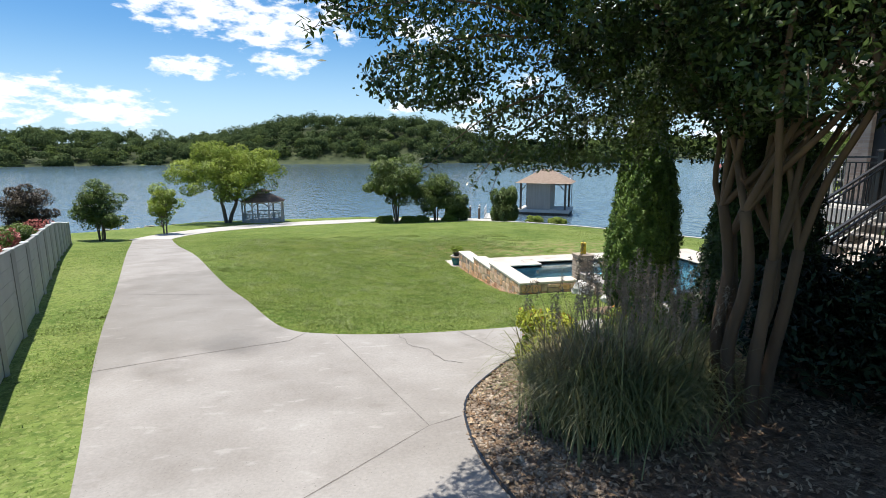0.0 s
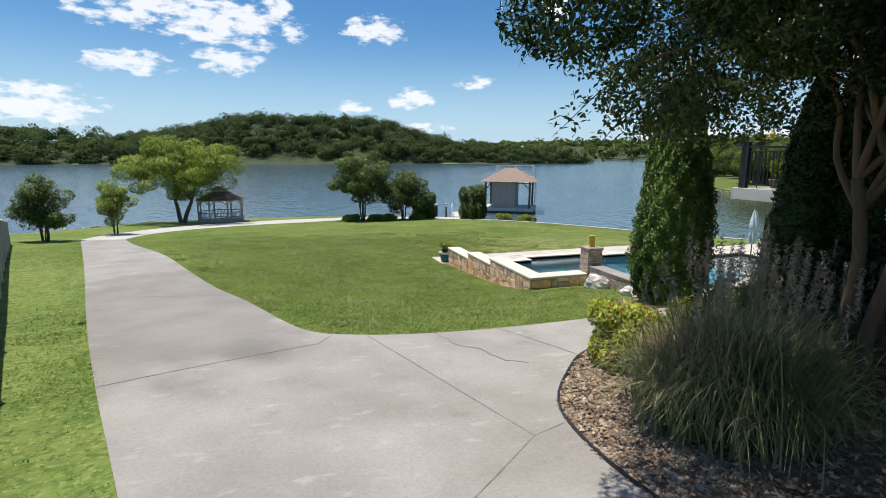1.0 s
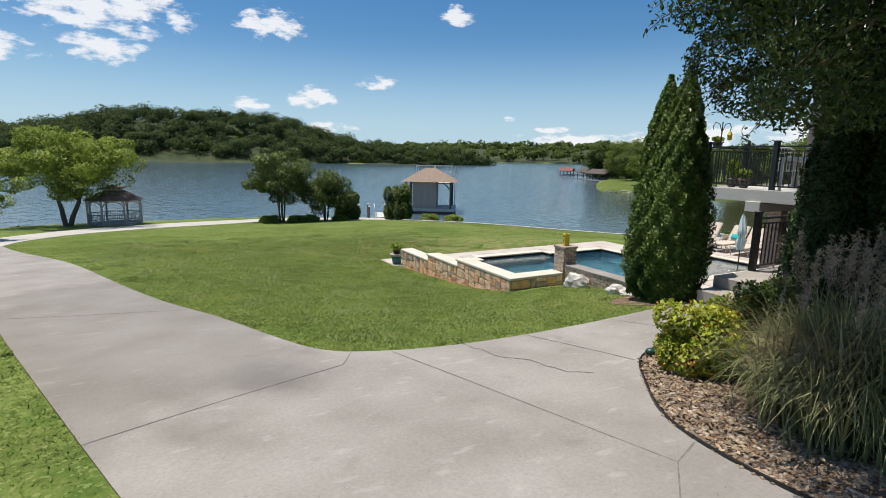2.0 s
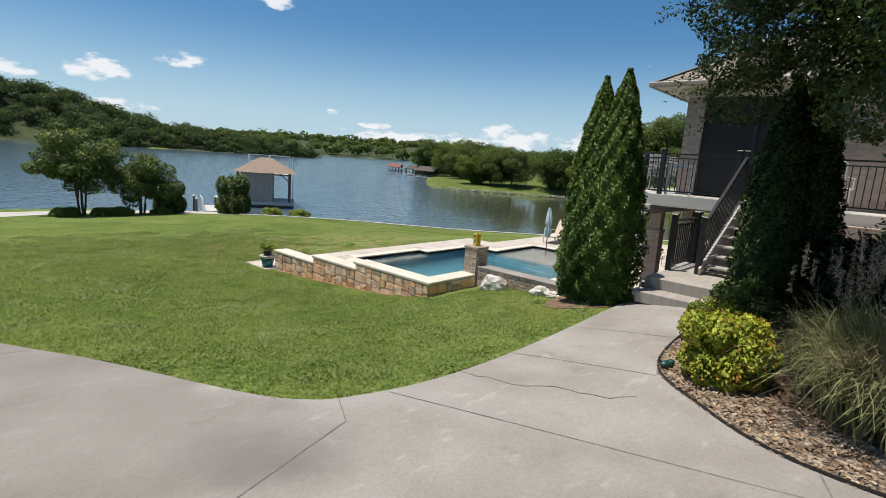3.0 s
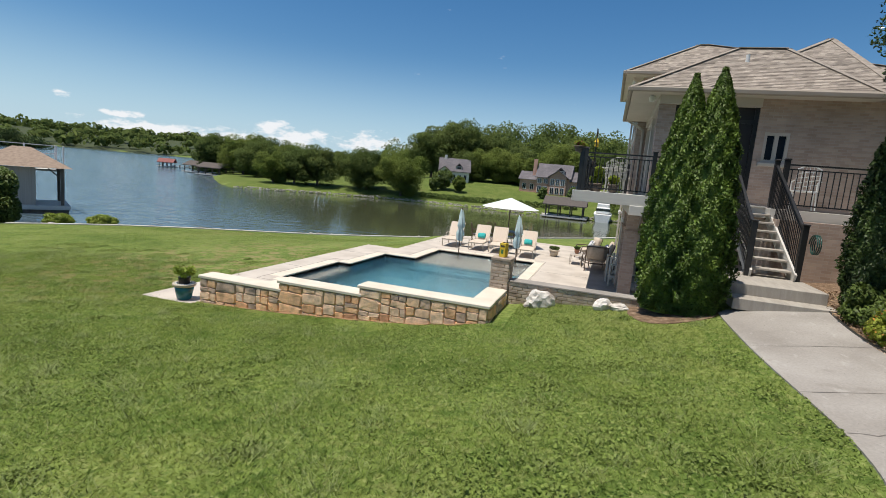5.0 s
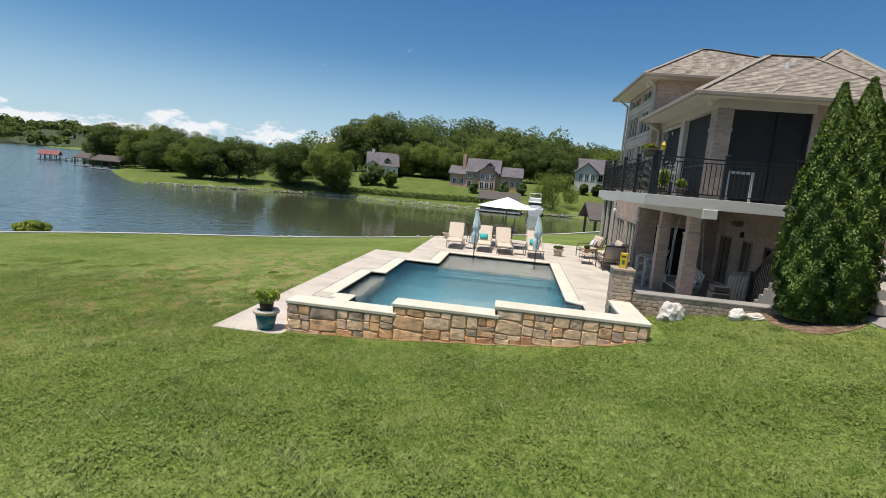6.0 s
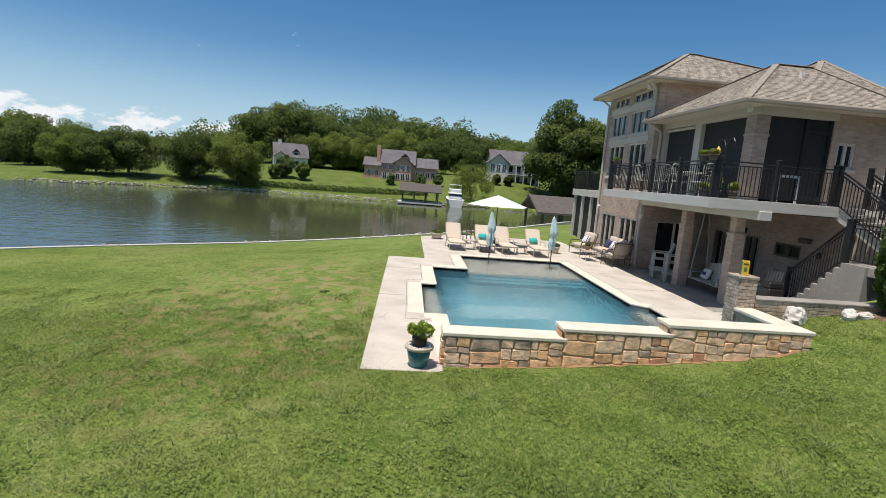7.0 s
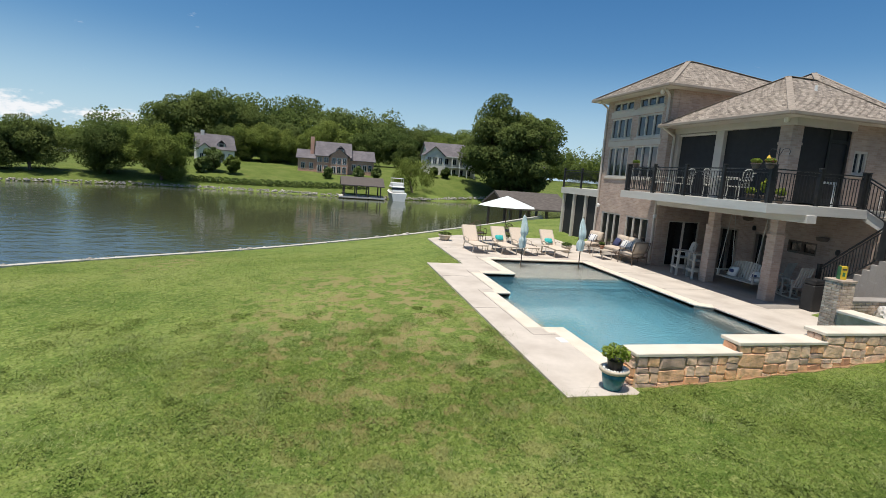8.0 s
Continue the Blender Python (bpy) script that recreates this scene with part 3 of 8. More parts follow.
def land_height(x, y):
    h = np.full(np.shape(x), -5.0)
    d = np.where(inside(x, y, PLOT), 1, -1) * edge_distance(x, y, PLOT)
    near = gz(np.clip(x, -32, 34), np.clip(y, -34, 32))
    near = np.clip(near, -1.75, 3.0)
    # the lawn meets the pool deck flush
    dd = np.where(inside(x, y, DECK), 0, edge_distance(x, y, DECK))
    k = np.clip(dd / 2.2, 0, 1)
    k = k * k * (3 - 2 * k)
    meet = np.minimum(-0.05, 0 * near)
    side = (x > 0.8) & ((y > -1.6) | (x > 15))
    near = np.where(side, meet * (1 - k) + near * k, near)
    near = np.where((x > 2.0) & (y < -8.4) & (x < 17.2) & (y > -22) & (x > 2.4), -0.3, near)
    h = np.where(d > 0, near, np.maximum(near - 0.25 + d * 1.1, -5))
    for poly, rise, top in ((PENINSULA, 0, 0), (ISLAND, 0.2, 16), (FARLAND, 0.08, 30)):
        d2 = np.where(inside(x, y, poly), 1, -1) * edge_distance(x, y, poly)
        hill = WATER + np.clip(d2 * 0.45, -4, 0.75) + np.clip((d2 - 2) * rise, 0, top)
        if poly is PENINSULA:
            hill += 4.6 * (1 - np.exp(-np.maximum(d2 - 2, 0) / 18)) * (0.25 + 0.75 / (1 + np.exp((y - 42) / 6)))
            hill += 2.4 * np.exp(-(((x - 110) / 15) ** 2 + ((y + 25) / 13) ** 2))
            hill += 15 * np.exp(-(((x - 225) / 62) ** 2 + ((y - 15) / 48) ** 2))
        if poly is ISLAND:
            hill += np.where(d2 > 0, np.clip(d2 / 50, 0, 1) * 18 * np.exp(-(((x - 22) / 100) ** 4)), 0)
        h = np.where(d2 > -8, np.maximum(h, hill), h)
    return h


def axis_steps(lo, hi, step, reach, growth=1.16):
    mid = list(np.arange(lo, hi + 1e-6, step))
    out, s = [], step
    v = hi
    while v < reach:
        s *= growth
        v += s
        out.append(v)
    left, s, v = [], step, lo
    while v > -reach:
        s *= growth
        v -= s
        left.append(v)
    return np.array(left[::-1] + mid + out)


def build_ground():
    xs, ys = axis_steps(-26, 34, 0.45, 3000, 1.1), axis_steps(-28, 32, 0.45, 3000, 1.1)
    gx, gy = np.meshgrid(xs, ys)
    z = land_height(gx, gy)
    nx, ny = len(xs), len(ys)
    idx = np.arange(nx * ny).reshape(ny, nx)
    faces = np.stack([idx[:-1, :-1], idx[:-1, 1:], idx[1:, 1:], idx[1:, :-1]], -1).reshape(-1, 4)
    cx, cy = (gx[:-1, :-1] + gx[1:, 1:]).ravel() / 2, (gy[:-1, :-1] + gy[1:, 1:]).ravel() / 2
    paved = (inside(cx, cy, DECK) & (edge_distance(cx, cy, DECK) > 0.4)) | ((cx > 2.5) & (cx < 17) & (cy > -21.6) & (cy < -8.9))
    keep = ~paved
    ob = from_arrays("ground", np.stack([gx, gy, z], -1).reshape(-1, 3), faces[keep], M_GRASS, smooth=True)
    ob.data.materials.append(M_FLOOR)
    fx, fy = cx[keep], cy[keep]
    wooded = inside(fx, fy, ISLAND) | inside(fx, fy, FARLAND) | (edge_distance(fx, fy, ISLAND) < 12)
    ob.data.materials.append(M_FARLAWN_DIM)
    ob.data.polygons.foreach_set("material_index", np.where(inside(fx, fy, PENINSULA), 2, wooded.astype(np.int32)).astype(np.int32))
    return tagged(ob, "green mown lawn sloping down to the lake", "lawn", kind="structure")


build_ground()


def water_material(name, tint, scale, height, rough, calm=None, stretch=0.45):
    m = bpy.data.materials.new(name)
    m.use_nodes = True
    n, l = m.node_tree.nodes, m.node_tree.links
    b = n["Principled BSDF"]
    b.inputs["Base Color"].default_value = (*tint, 1)
    b.inputs["Roughness"].default_value = rough
    b.inputs["IOR"].default_value = 1.33
    geo = n.new("ShaderNodeNewGeometry")
    mp = n.new("ShaderNodeMapping")
    mp.inputs["Scale"].default_value = (1, stretch, 1)
    mp.inputs["Rotation"].default_value = (0, 0, radians(25))
    l.new(geo.outputs["Position"], mp.inputs[0])
    no = n.new("ShaderNodeTexNoise")
    no.inputs["Scale"].default_value, no.inputs["Detail"].default_value = scale, 4
    l.new(mp.outputs[0], no.inputs["Vector"])
    bu = n.new("ShaderNodeBump")
    bu.inputs["Distance"].default_value = height
    l.new(no.outputs[0], bu.inputs["Height"])
    l.new(bu.outputs[0], b.inputs["Normal"])
    if calm:
        # sheltered water in the cove: flatter, with murkier green than the open lake
        dot = n.new("ShaderNodeVectorMath")
        dot.operation = "DOT_PRODUCT"
        dot.inputs[1].default_value = (-0.58, 0.81, 0)
        l.new(geo.outputs["Position"], dot.inputs[0])
        open_ = n.new("ShaderNodeMapRange")
        open_.interpolation_type = "SMOOTHSTEP"
        open_.inputs["From Min"].default_value, open_.inputs["From Max"].default_value = -14, 16
        l.new(dot.outputs["Value"], open_.inputs["Value"])
        for lo, hi, sock in ((calm[0], height, bu.inputs["Distance"]), (calm[1], rough, b.inputs["Roughness"])):
            r = n.new("ShaderNodeMapRange")
            r.inputs["To Min"].default_value, r.inputs["To Max"].default_value = lo, hi
            l.new(open_.outputs[0], r.inputs["Value"])
            l.new(r.outputs[0], sock)
        mx = n.new("ShaderNodeMix")
        mx.data_type = "RGBA"
        mx.inputs[6].default_value, mx.inputs[7].default_value = (*calm[2], 1), (*tint, 1)
        l.new(open_.outputs[0], mx.inputs[0])
        l.new(mx.outputs[2], b.inputs["Base Color"])
    return m


M_LAKE = water_material("lake_water", (0.075, 0.115, 0.145), 1.3, 0.14, 0.12, (0.02, 0.03, (0.066, 0.074, 0.04)))
bm = bmesh.new()
bmesh.ops.create_grid(bm, x_segments=40, y_segments=40, size=3500, matrix=Matrix.Translation((0, 0, WATER)))
tagged(link_mesh("water", bm, M_LAKE), "calm green and blue lake with small ripples", "lake", kind="structure")


# ---- concrete drive, walkway and shore path ----
def drape(bm, outline, lift, thick, step=0.6):
    """A slab that follows the ground under a plan outline, cut on a grid so that it bends with it."""
    f = bm.faces.new([bm.verts.new((x, y, 0)) for x, y in outline])
    xs, ys = [p[0] for p in outline], [p[1] for p in outline]
    for ax, lo, hi in ((0, min(xs), max(xs)), (1, min(ys), max(ys))):
        v = lo + step
        while v < hi:
            co, no = [0, 0, 0], [0, 0, 0]
            co[ax], no[ax] = v, 1
            bmesh.ops.bisect_plane(bm, geom=bm.verts[:] + bm.edges[:] + bm.faces[:], plane_co=co, plane_no=no)
            v += step
    bmesh.ops.recalc_face_normals(bm, faces=bm.faces)
    if bm.faces[:] and sum(f.normal.z for f in bm.faces) < 0:
        bmesh.ops.reverse_faces(bm, faces=bm.faces)
    r = bmesh.ops.extrude_face_region(bm, geom=bm.faces[:])
    top = {v for v in r["geom"] if isinstance(v, bmesh.types.BMVert)}
    for v in bm.verts:
        z = gh(v.co.x, v.co.y) + lift
        v.co.z = z if v in top else z - thick
    bmesh.ops.recalc_face_normals(bm, faces=bm.faces)
    return bm


LAWN_CURVE = smooth_line([(-13.5, 11.6), (-11.2, 4.6), (-9.1, -0.9), (-7.2, -6.2), (-6.46, -8.2), (-5.93, -9.7), (-5.56, -10.6), (-5.3, -10.97), (-5.04, -11.15), (-4.4, -11.33), (-3.6, -11.4), (-2.5, -11.38), (-1.2, -11.32), (0.3, -11.27), (1.2, -11.27)], 4)
DRIVE_LEFT = smooth_line([(-6.0, -17.4), (-6.65, -15.2), (-7.65, -12.38), (-8.82, -8.9), (-10.7, -3.0), (-12.2, 1.6), (-15.5, 11.6)], 4)
BED_EDGE = smooth_line([(1.25, -12.9), (0.1, -12.78), (-1.2, -12.8), (-2.1, -13.0), (-2.7, -13.55), (-3.2, -14.2), (-3.38, -14.9), (-3.38, -15.8), (-3.1, -17.0), (-2.4, -18.4)], 4)
drive_outline = LAWN_CURVE + BED_EDGE + [(-2.4, -24), (-5, -24)] + DRIVE_LEFT
bm = drape(bmesh.new(), drive_outline, 0.02, 0.15)
tagged(link_mesh("road", bm, M_CONCRETE), "weathered pale grey concrete driveway with saw-cut joints", "driveway", kind="structure")


# ---- concrete joints, crack, shore path and seawall ----
M_JOINT = material("dark_joint", [(0.14, 0.125, 0.11), (0.22, 0.2, 0.18)], scale=20, rough=1.0)


def ribbon(name, pts, width, lift, mat, label, category, wobble=0.0, seed=1):
    """A narrow strip lying on the ground along a plan line."""
    r = random.Random(seed)
    line = []
    for (ax, ay), (bx, by) in zip(pts, pts[1:]):
        n = max(2, int(math.hypot(bx - ax, by - ay) / 0.12))
        for i in range(n):
            t = i / n
            line.append((ax + (bx - ax) * t + r.uniform(-wobble, wobble), ay + (by - ay) * t + r.uniform(-wobble, wobble)))
    line.append(pts[-1])
    bm = bmesh.new()
    rows = []
    for i, (x, y) in enumerate(line):
        a, b = line[max(i - 1, 0)], line[min(i + 1, len(line) - 1)]
        d = Vector((b[0] - a[0], b[1] - a[1])).normalized()
        w = width * r.uniform(0.7, 1.2) / 2
        rows.append([bm.verts.new((x - d.y * w * s, y + d.x * w * s, gh(x, y) + lift)) for s in (1, -1)])
    for p, q in zip(rows, rows[1:]):
        bm.faces.new((p[0], p[1], q[1], q[0]))
    bmesh.ops.recalc_face_normals(bm, faces=bm.faces)
    return tagged(link_mesh(name, bm, mat), label, category, kind="structure")


KNEE = (-5.3, -11.58)
for pts in ([(-7.65, -12.38), KNEE, (-5.06, -11.15)], [(-9.7, -6.6), (-6.75, -7.6)], [(-4.6, -11.35), (-3.72, -14.72)],
            [(-5.8, -16.4), (-3.72, -14.72), (-3.36, -14.6)], [(-2.6, -11.36), (-2.25, -13.05)], [(-0.9, -11.2), (-0.75, -12.78)]):
    ribbon("joint", pts, 0.013, 0.0225, M_JOINT, "thin dark saw-cut joint in the concrete drive", "joint")
ribbon("crack", [(-3.6, -11.39), (-3.55, -12.0), (-3.3, -12.4), (-3.2, -12.9), (-2.95, -13.1)], 0.013, 0.0235, M_JOINT, "jagged hairline crack across the concrete", "crack", 0.035, 4)
PATH_NEAR = smooth_line([(-13.5, 11.6), (-13.2, 14.5), (-11.5, 17.8), (-8, 20.6), (-4, 22.4), (0, 24.6), (4, 24.6), (7.6, 22.2), (9.0, 20.5)], 4)
PATH_FAR = smooth_line([(10.2, 21.2), (9.6, 25.2), (6, 27.8), (0, 28.2), (-5, 26.6), (-8.8, 24.3), (-12.9, 20.6), (-15.2, 16), (-15.7, 11.6)], 4)
bm = drape(bmesh.new(), PATH_NEAR + PATH_FAR, 0.02, 0.15)
tagged(link_mesh("pavement", bm, M_PATH), "pale concrete path along the lake shore", "path", kind="structure")
bm = bmesh.new()
WALL_LINE = smooth_line([(9.6, 20.6), (11.2, 17.6), (13, 14.6), (15.8, 10.8), (18.6, 6.9), (21.3, 3), (24.6, -1.6), (29, -7.2), (34, -14.6)], 5)
rows = []
for i, (x, y) in enumerate(WALL_LINE):
    a, b = WALL_LINE[max(i - 1, 0)], WALL_LINE[min(i + 1, len(WALL_LINE) - 1)]
    d = Vector((b[0] - a[0], b[1] - a[1])).normalized()
    z = gh(min(x, 30), y) + 0.05
    rows.append([bm.verts.new((x - d.y * s, y + d.x * s, zz)) for s, zz in ((-0.14, z - 0.4), (-0.14, z), (0.14, z), (0.14, -2.6))])
for p, q in zip(rows, rows[1:]):
    for i in range(3):
        bm.faces.new((p[i], p[i + 1], q[i + 1], q[i]))
bmesh.ops.recalc_face_normals(bm, faces=bm.faces)
tagged(link_mesh("kerb", bm, M_PATH), "narrow pale concrete seawall edging the lawn", "seawall", kind="structure")

# ---- pool, deck and stone wall ----
POOL = [(3.2, -0.9), (6.4, -0.9), (6.4, -1.35), (9.2, -1.35), (9.2, -2.58), (12.1, -2.58), (12.1, -6.71), (5.4, -6.71), (5.1, -7.12), (0.45, -7.12), (0.45, -1.42), (3.2, -1.42)]


def slab_with_hole(name, outline, hole, z0, z1, mat):
    bm = bmesh.new()
    a = [bm.verts.new((x, y, z1)) for x, y in outline]
    b = [bm.verts.new((x, y, z1)) for x, y in hole]
    ea = [bm.edges.new((a[i], a[(i + 1) % len(a)])) for i in range(len(a))]
    eb = [bm.edges.new((b[i], b[(i + 1) % len(b)])) for i in range(len(b))]
    bmesh.ops.triangle_fill(bm, use_beauty=True, use_dissolve=False, edges=ea + eb, normal=(0, 0, 1))
    r = bmesh.ops.extrude_face_region(bm, geom=bm.faces[:])
    for v in r["geom"]:
        if isinstance(v, bmesh.types.BMVert):
            v.co.z = z0
    bmesh.ops.recalc_face_normals(bm, faces=bm.faces)
    return link_mesh(name, bm, mat)


tagged(slab_with_hole("pavement", DECK, POOL, -0.22, 0.0, M_DECK), "pale cream stone pool deck", "pool deck", kind="structure")
tagged(link_mesh("floor", boxbm(2.15, 17.4, -22, -8.9, -0.22, -0.004), M_PAVER), "grey-brown paved patio floor under the deck", "patio floor", kind="structure")


def seam(pts, z=0.0):
    bm = bmesh.new()
    for (ax, ay), (bx, by) in zip(pts, pts[1:]):
        beam(bm, (ax, ay, z), (bx, by, z), 0.012, 0.006)
    return tagged(link_mesh("joint", bm, M_JOINT), "fine dark joint between pool deck slabs", "joint", kind="structure")


for pts in ([(2.7, -0.5), (6.8, -0.5), (6.8, -0.95), (9.6, -0.95)], [(2.7, -0.5), (2.7, -1.0)], [(4.8, -0.5), (4.8, 0.2)], [(8.6, -0.95), (8.6, 0.2)], [(9.62, -2.15), (12.5, -2.15), (12.5, -7.1), (5.3, -7.1)],
            [(14.6, -1.14), (14.6, -8.9)], [(12.5, -4.6), (19.4, -4.6)], [(10, -7.1), (10, -8.9)], [(7.4, -7.1), (7.4, -8.9)]):
    seam(pts)

pool = thing("swimming_pool", "blue swimming pool with dark tile band and tanning ledge", "swimming pool")


def wall_band(outline, z0, z1, inward=0.0):
    bm = bmesh.new()
    lo = [bm.verts.new((x, y, z0)) for x, y in outline]
    hi = [bm.verts.new((x, y, z1)) for x, y in outline]
    n = len(outline)
    for i in range(n):
        bm.faces.new((lo[i], hi[i], hi[(i + 1) % n], lo[(i + 1) % n]))
    return bm, lo


bm, lo = wall_band(POOL, -1.5, -0.24)
bm.faces.new(lo)
part("basin", bm, M_PLASTER, pool)
bm, lo = wall_band(POOL, -0.26, -0.035)
part("tile_band", bm, M_TILE, pool, "dark slate waterline tile")
M_POOLWATER = water_material("pool_water", (0.74, 0.92, 0.99), 11, 0.13, 0.0, None, 0.9)
M_POOLWATER.node_tree.nodes["Principled BSDF"].inputs["Transmission Weight"].default_value = 1.0
bm = bmesh.new()
bm.faces.new([bm.verts.new((x, y, -0.08)) for x, y in POOL[::-1]])
bmesh.ops.recalc_face_normals(bm, faces=bm.faces)
if bm.faces[:][0].normal.z < 0:
    bmesh.ops.reverse_faces(bm, faces=bm.faces[:])
w = part("water_surface", bm, M_POOLWATER, pool, "clear rippled pool water")
w.visible_shadow = False
part("tanning_ledge", boxbm(9.25, 12.08, -6.69, -2.6, -1.5, -0.36, 0.02), M_PAVER, pool, "shallow grey tanning ledge")
for i in range(3):
    part("step", boxbm(8.2 - 0.35 * i + 0.7, 9.26 - 0.001 * i, -6.69 + 0.001 * i, -2.6, -1.5, -0.55 - 0.18 * i, 0.01), M_PLASTER, pool)
part("bench", boxbm(3.22, 6.38, -1.34, -0.92, -1.5, -0.42, 0.01), M_PAVER, pool, "narrow submerged bench")
part("bench", boxbm(3.0, 5.2, -7.1, -6.72, -1.5, -0.42, 0.01), M_PAVER, pool, "narrow submerged bench")
part("skimmer_lid", boxbm(2.2, 2.5, -1.15, -0.9, -0.002, 0.008, 0.003), M_WHITE, pool, "square white skimmer lid")
# coping along the pool edge, set a little proud
for i, ((ax, ay), (bx, by)) in enumerate(zip(POOL, POOL[1:] + POOL[:1])):
    if ax == 0.45 and bx == 0.45 or ay < -7:
        continue
    d = Vector((bx - ax, by - ay, 0))
    d.normalize()
    nrm = Vector((-d.y, d.x, 0)) * (0.17 if sum((q[0] - p[0]) * (q[1] + p[1]) for p, q in zip(POOL, POOL[1:] + POOL[:1])) > 0 else -0.17)
    bm = bmesh.new()
    beam(bm, Vector((ax, ay, -0.012 - 0.004 * (i % 2))) + nrm, Vector((bx, by, -0.012 - 0.004 * (i % 2))) + nrm, 0.38, 0.05, 0.012)
    part("coping", bm, M_COPING, pool)


# ---- house ----
house = thing("house", "large tan brick lake house with hipped brown shingle roofs", "house")
EY = -9.9   # front of the tall block
FZ = 3.09   # deck floor
M_GLASS = material("window_glass", [(0.015, 0.02, 0.028), (0.03, 0.038, 0.05)], scale=0.8, rough=0.04, spec=0.8)
M_DOORGLASS = material("door_glass", [(0.012, 0.012, 0.013), (0.02, 0.02, 0.02)], scale=0.8, rough=0.08, spec=0.6)


def wall_with_openings(name, x0, x1, y0, y1, z0, z1, openings, mat, along="x"):
    """A wall slab of one piece, open at its rectangular openings (u0, u1, z0, z1) along one axis."""
    us = sorted({x0 if along == "x" else y0, x1 if along == "x" else y1, *[o[0] for o in openings], *[o[1] for o in openings]})
    zs = sorted({z0, z1, *[o[2] for o in openings], *[o[3] for o in openings]})
    solid = {(i, j) for i, (ua, ub) in enumerate(zip(us, us[1:])) for j, (za, zb) in enumerate(zip(zs, zs[1:]))
             if not any(o[0] - 1e-6 <= ua and ub <= o[1] + 1e-6 and o[2] - 1e-6 <= za and zb <= o[3] + 1e-6 for o in openings)}
    bm = bmesh.new()
    made = {}

    def corner(i, j, k):
        if (i, j, k) not in made:
            made[i, j, k] = bm.verts.new((us[i], (y0, y1)[k], zs[j]) if along == "x" else ((x0, x1)[k], us[i], zs[j]))
        return made[i, j, k]

    for i, j in sorted(solid):
        ring = ((i, j), (i + 1, j), (i + 1, j + 1), (i, j + 1))
        for k in (0, 1):
            bm.faces.new([corner(p, q, k) for p, q in ring])
        for n, beside in enumerate(((i, j - 1), (i + 1, j), (i, j + 1), (i - 1, j))):
            if beside not in solid:
                p, q = ring[n], ring[(n + 1) % 4]
                bm.faces.new((corner(*p, 0), corner(*q, 0), corner(*q, 1), corner(*p, 1)))
    bmesh.ops.recalc_face_normals(bm, faces=bm.faces)
    return part(name, bm, mat, house)


def window_x(x0, x1, z0, z1, y, lights=3, depth=0.12, name="window", glass=None, trim=None):
    """A window in a wall facing +y: frame bars and one pane a light."""
    w = new(name)
    w.parent = house
    t = 0.07
    bm = bmesh.new()
    for a, b, c, d in ((x0, x1, z0, z0 + t), (x0, x1, z1 - t, z1), (x0, x0 + t, z0 + t, z1 - t), (x1 - t, x1, z0 + t, z1 - t)):
        box(bm, a, b, y - depth, y - 0.02, c, d)
    for i in range(1, lights):
        xm = x0 + (x1 - x0) * i / lights
        box(bm, xm - 0.045, xm + 0.045, y - depth, y - 0.03, z0 + t, z1 - t)
    part("frame", bm, trim or M_TRIM, w)
    for i in range(lights):
        xa, xb = x0 + (x1 - x0) * i / lights, x0 + (x1 - x0) * (i + 1) / lights
        part("pane", boxbm(xa + 0.045, xb - 0.045, y - depth + 0.02, y - depth + 0.035, z0 + t, z1 - t), glass or M_GLASS, w)
    return w


def window_y(y0, y1, z0, z1, x, lights=2, depth=0.12, name="window", sign=-1, glass=None):
    """A window in a wall facing -x."""
    w = new(name)
    w.parent = house
    t = 0.07
    bm = bmesh.new()
    for a, b, c, d in ((y0, y1, z0, z0 + t), (y0, y1, z1 - t, z1), (y0, y0 + t, z0 + t, z1 - t), (y1 - t, y1, z0 + t, z1 - t)):
        box(bm, x + 0.02, x + depth, a, b, c, d)
    for i in range(1, lights):
        ym = y0 + (y1 - y0) * i / lights
        box(bm, x + 0.03, x + depth, ym - 0.045, ym + 0.045, z0 + t, z1 - t)
    part("frame", bm, M_TRIM, w)
    for i in range(lights):
        ya, yb = y0 + (y1 - y0) * i / lights, y0 + (y1 - y0) * (i + 1) / lights
        part("pane", boxbm(x + depth - 0.035, x + depth - 0.02, ya + 0.045, yb - 0.045, z0 + t, z1 - t), glass or M_GLASS, w)
    return w


# tall block: front with three bands of windows over the garden windows
WX = ((12.55, 14.3), (14.75, 16.45))
bands = [(6.8, 7.25, 0.0), (5.5, 6.48, 0.0), (3.68, 5.12, 0.0), (0.2, 1.93, 0.0)]
openings = [(a, b, z0, z1) for a, b in WX for z0, z1, _ in bands]
wall_with_openings("front_wall", 12.0, 16.95, EY - 0.3, EY, -0.3, 7.4, openings, M_BRICK)
for a, b in WX:
    for i, (z0, z1, _) in enumerate(bands):
        window_x(a, b, z0, z1, EY, 3, glass=M_DOORGLASS if i == 3 else None)
        part("sill", boxbm(a - 0.08, b + 0.08, EY - 0.1, EY + 0.05, z0 - 0.1, z0, 0.01), M_TRIM, house)
for z in (5.14, 6.52):
    part("panel", boxbm(12.45, 16.55, EY - 0.02, EY + 0.025, z, z + 0.24), M_TRIM, house)
wall_with_openings("side_wall", 11.98, 12.28, -20, EY - 0.3, -0.3, 7.4, [(-12.05, -10.5, 0.02, 1.95)], M_BRICK, "y")
part("far_wall", boxbm(16.65, 16.95, -20, EY - 0.3, -0.3, 7.4), M_BRICK, house)
part("rear_wall", boxbm(12.28, 16.65, -20, -19.7, -0.3, 7.4), M_BRICK, house)
part("room_floor", boxbm(12.28, 16.65, -19.7, -10.2, 2.8, 3.05), M_SHADE, house)
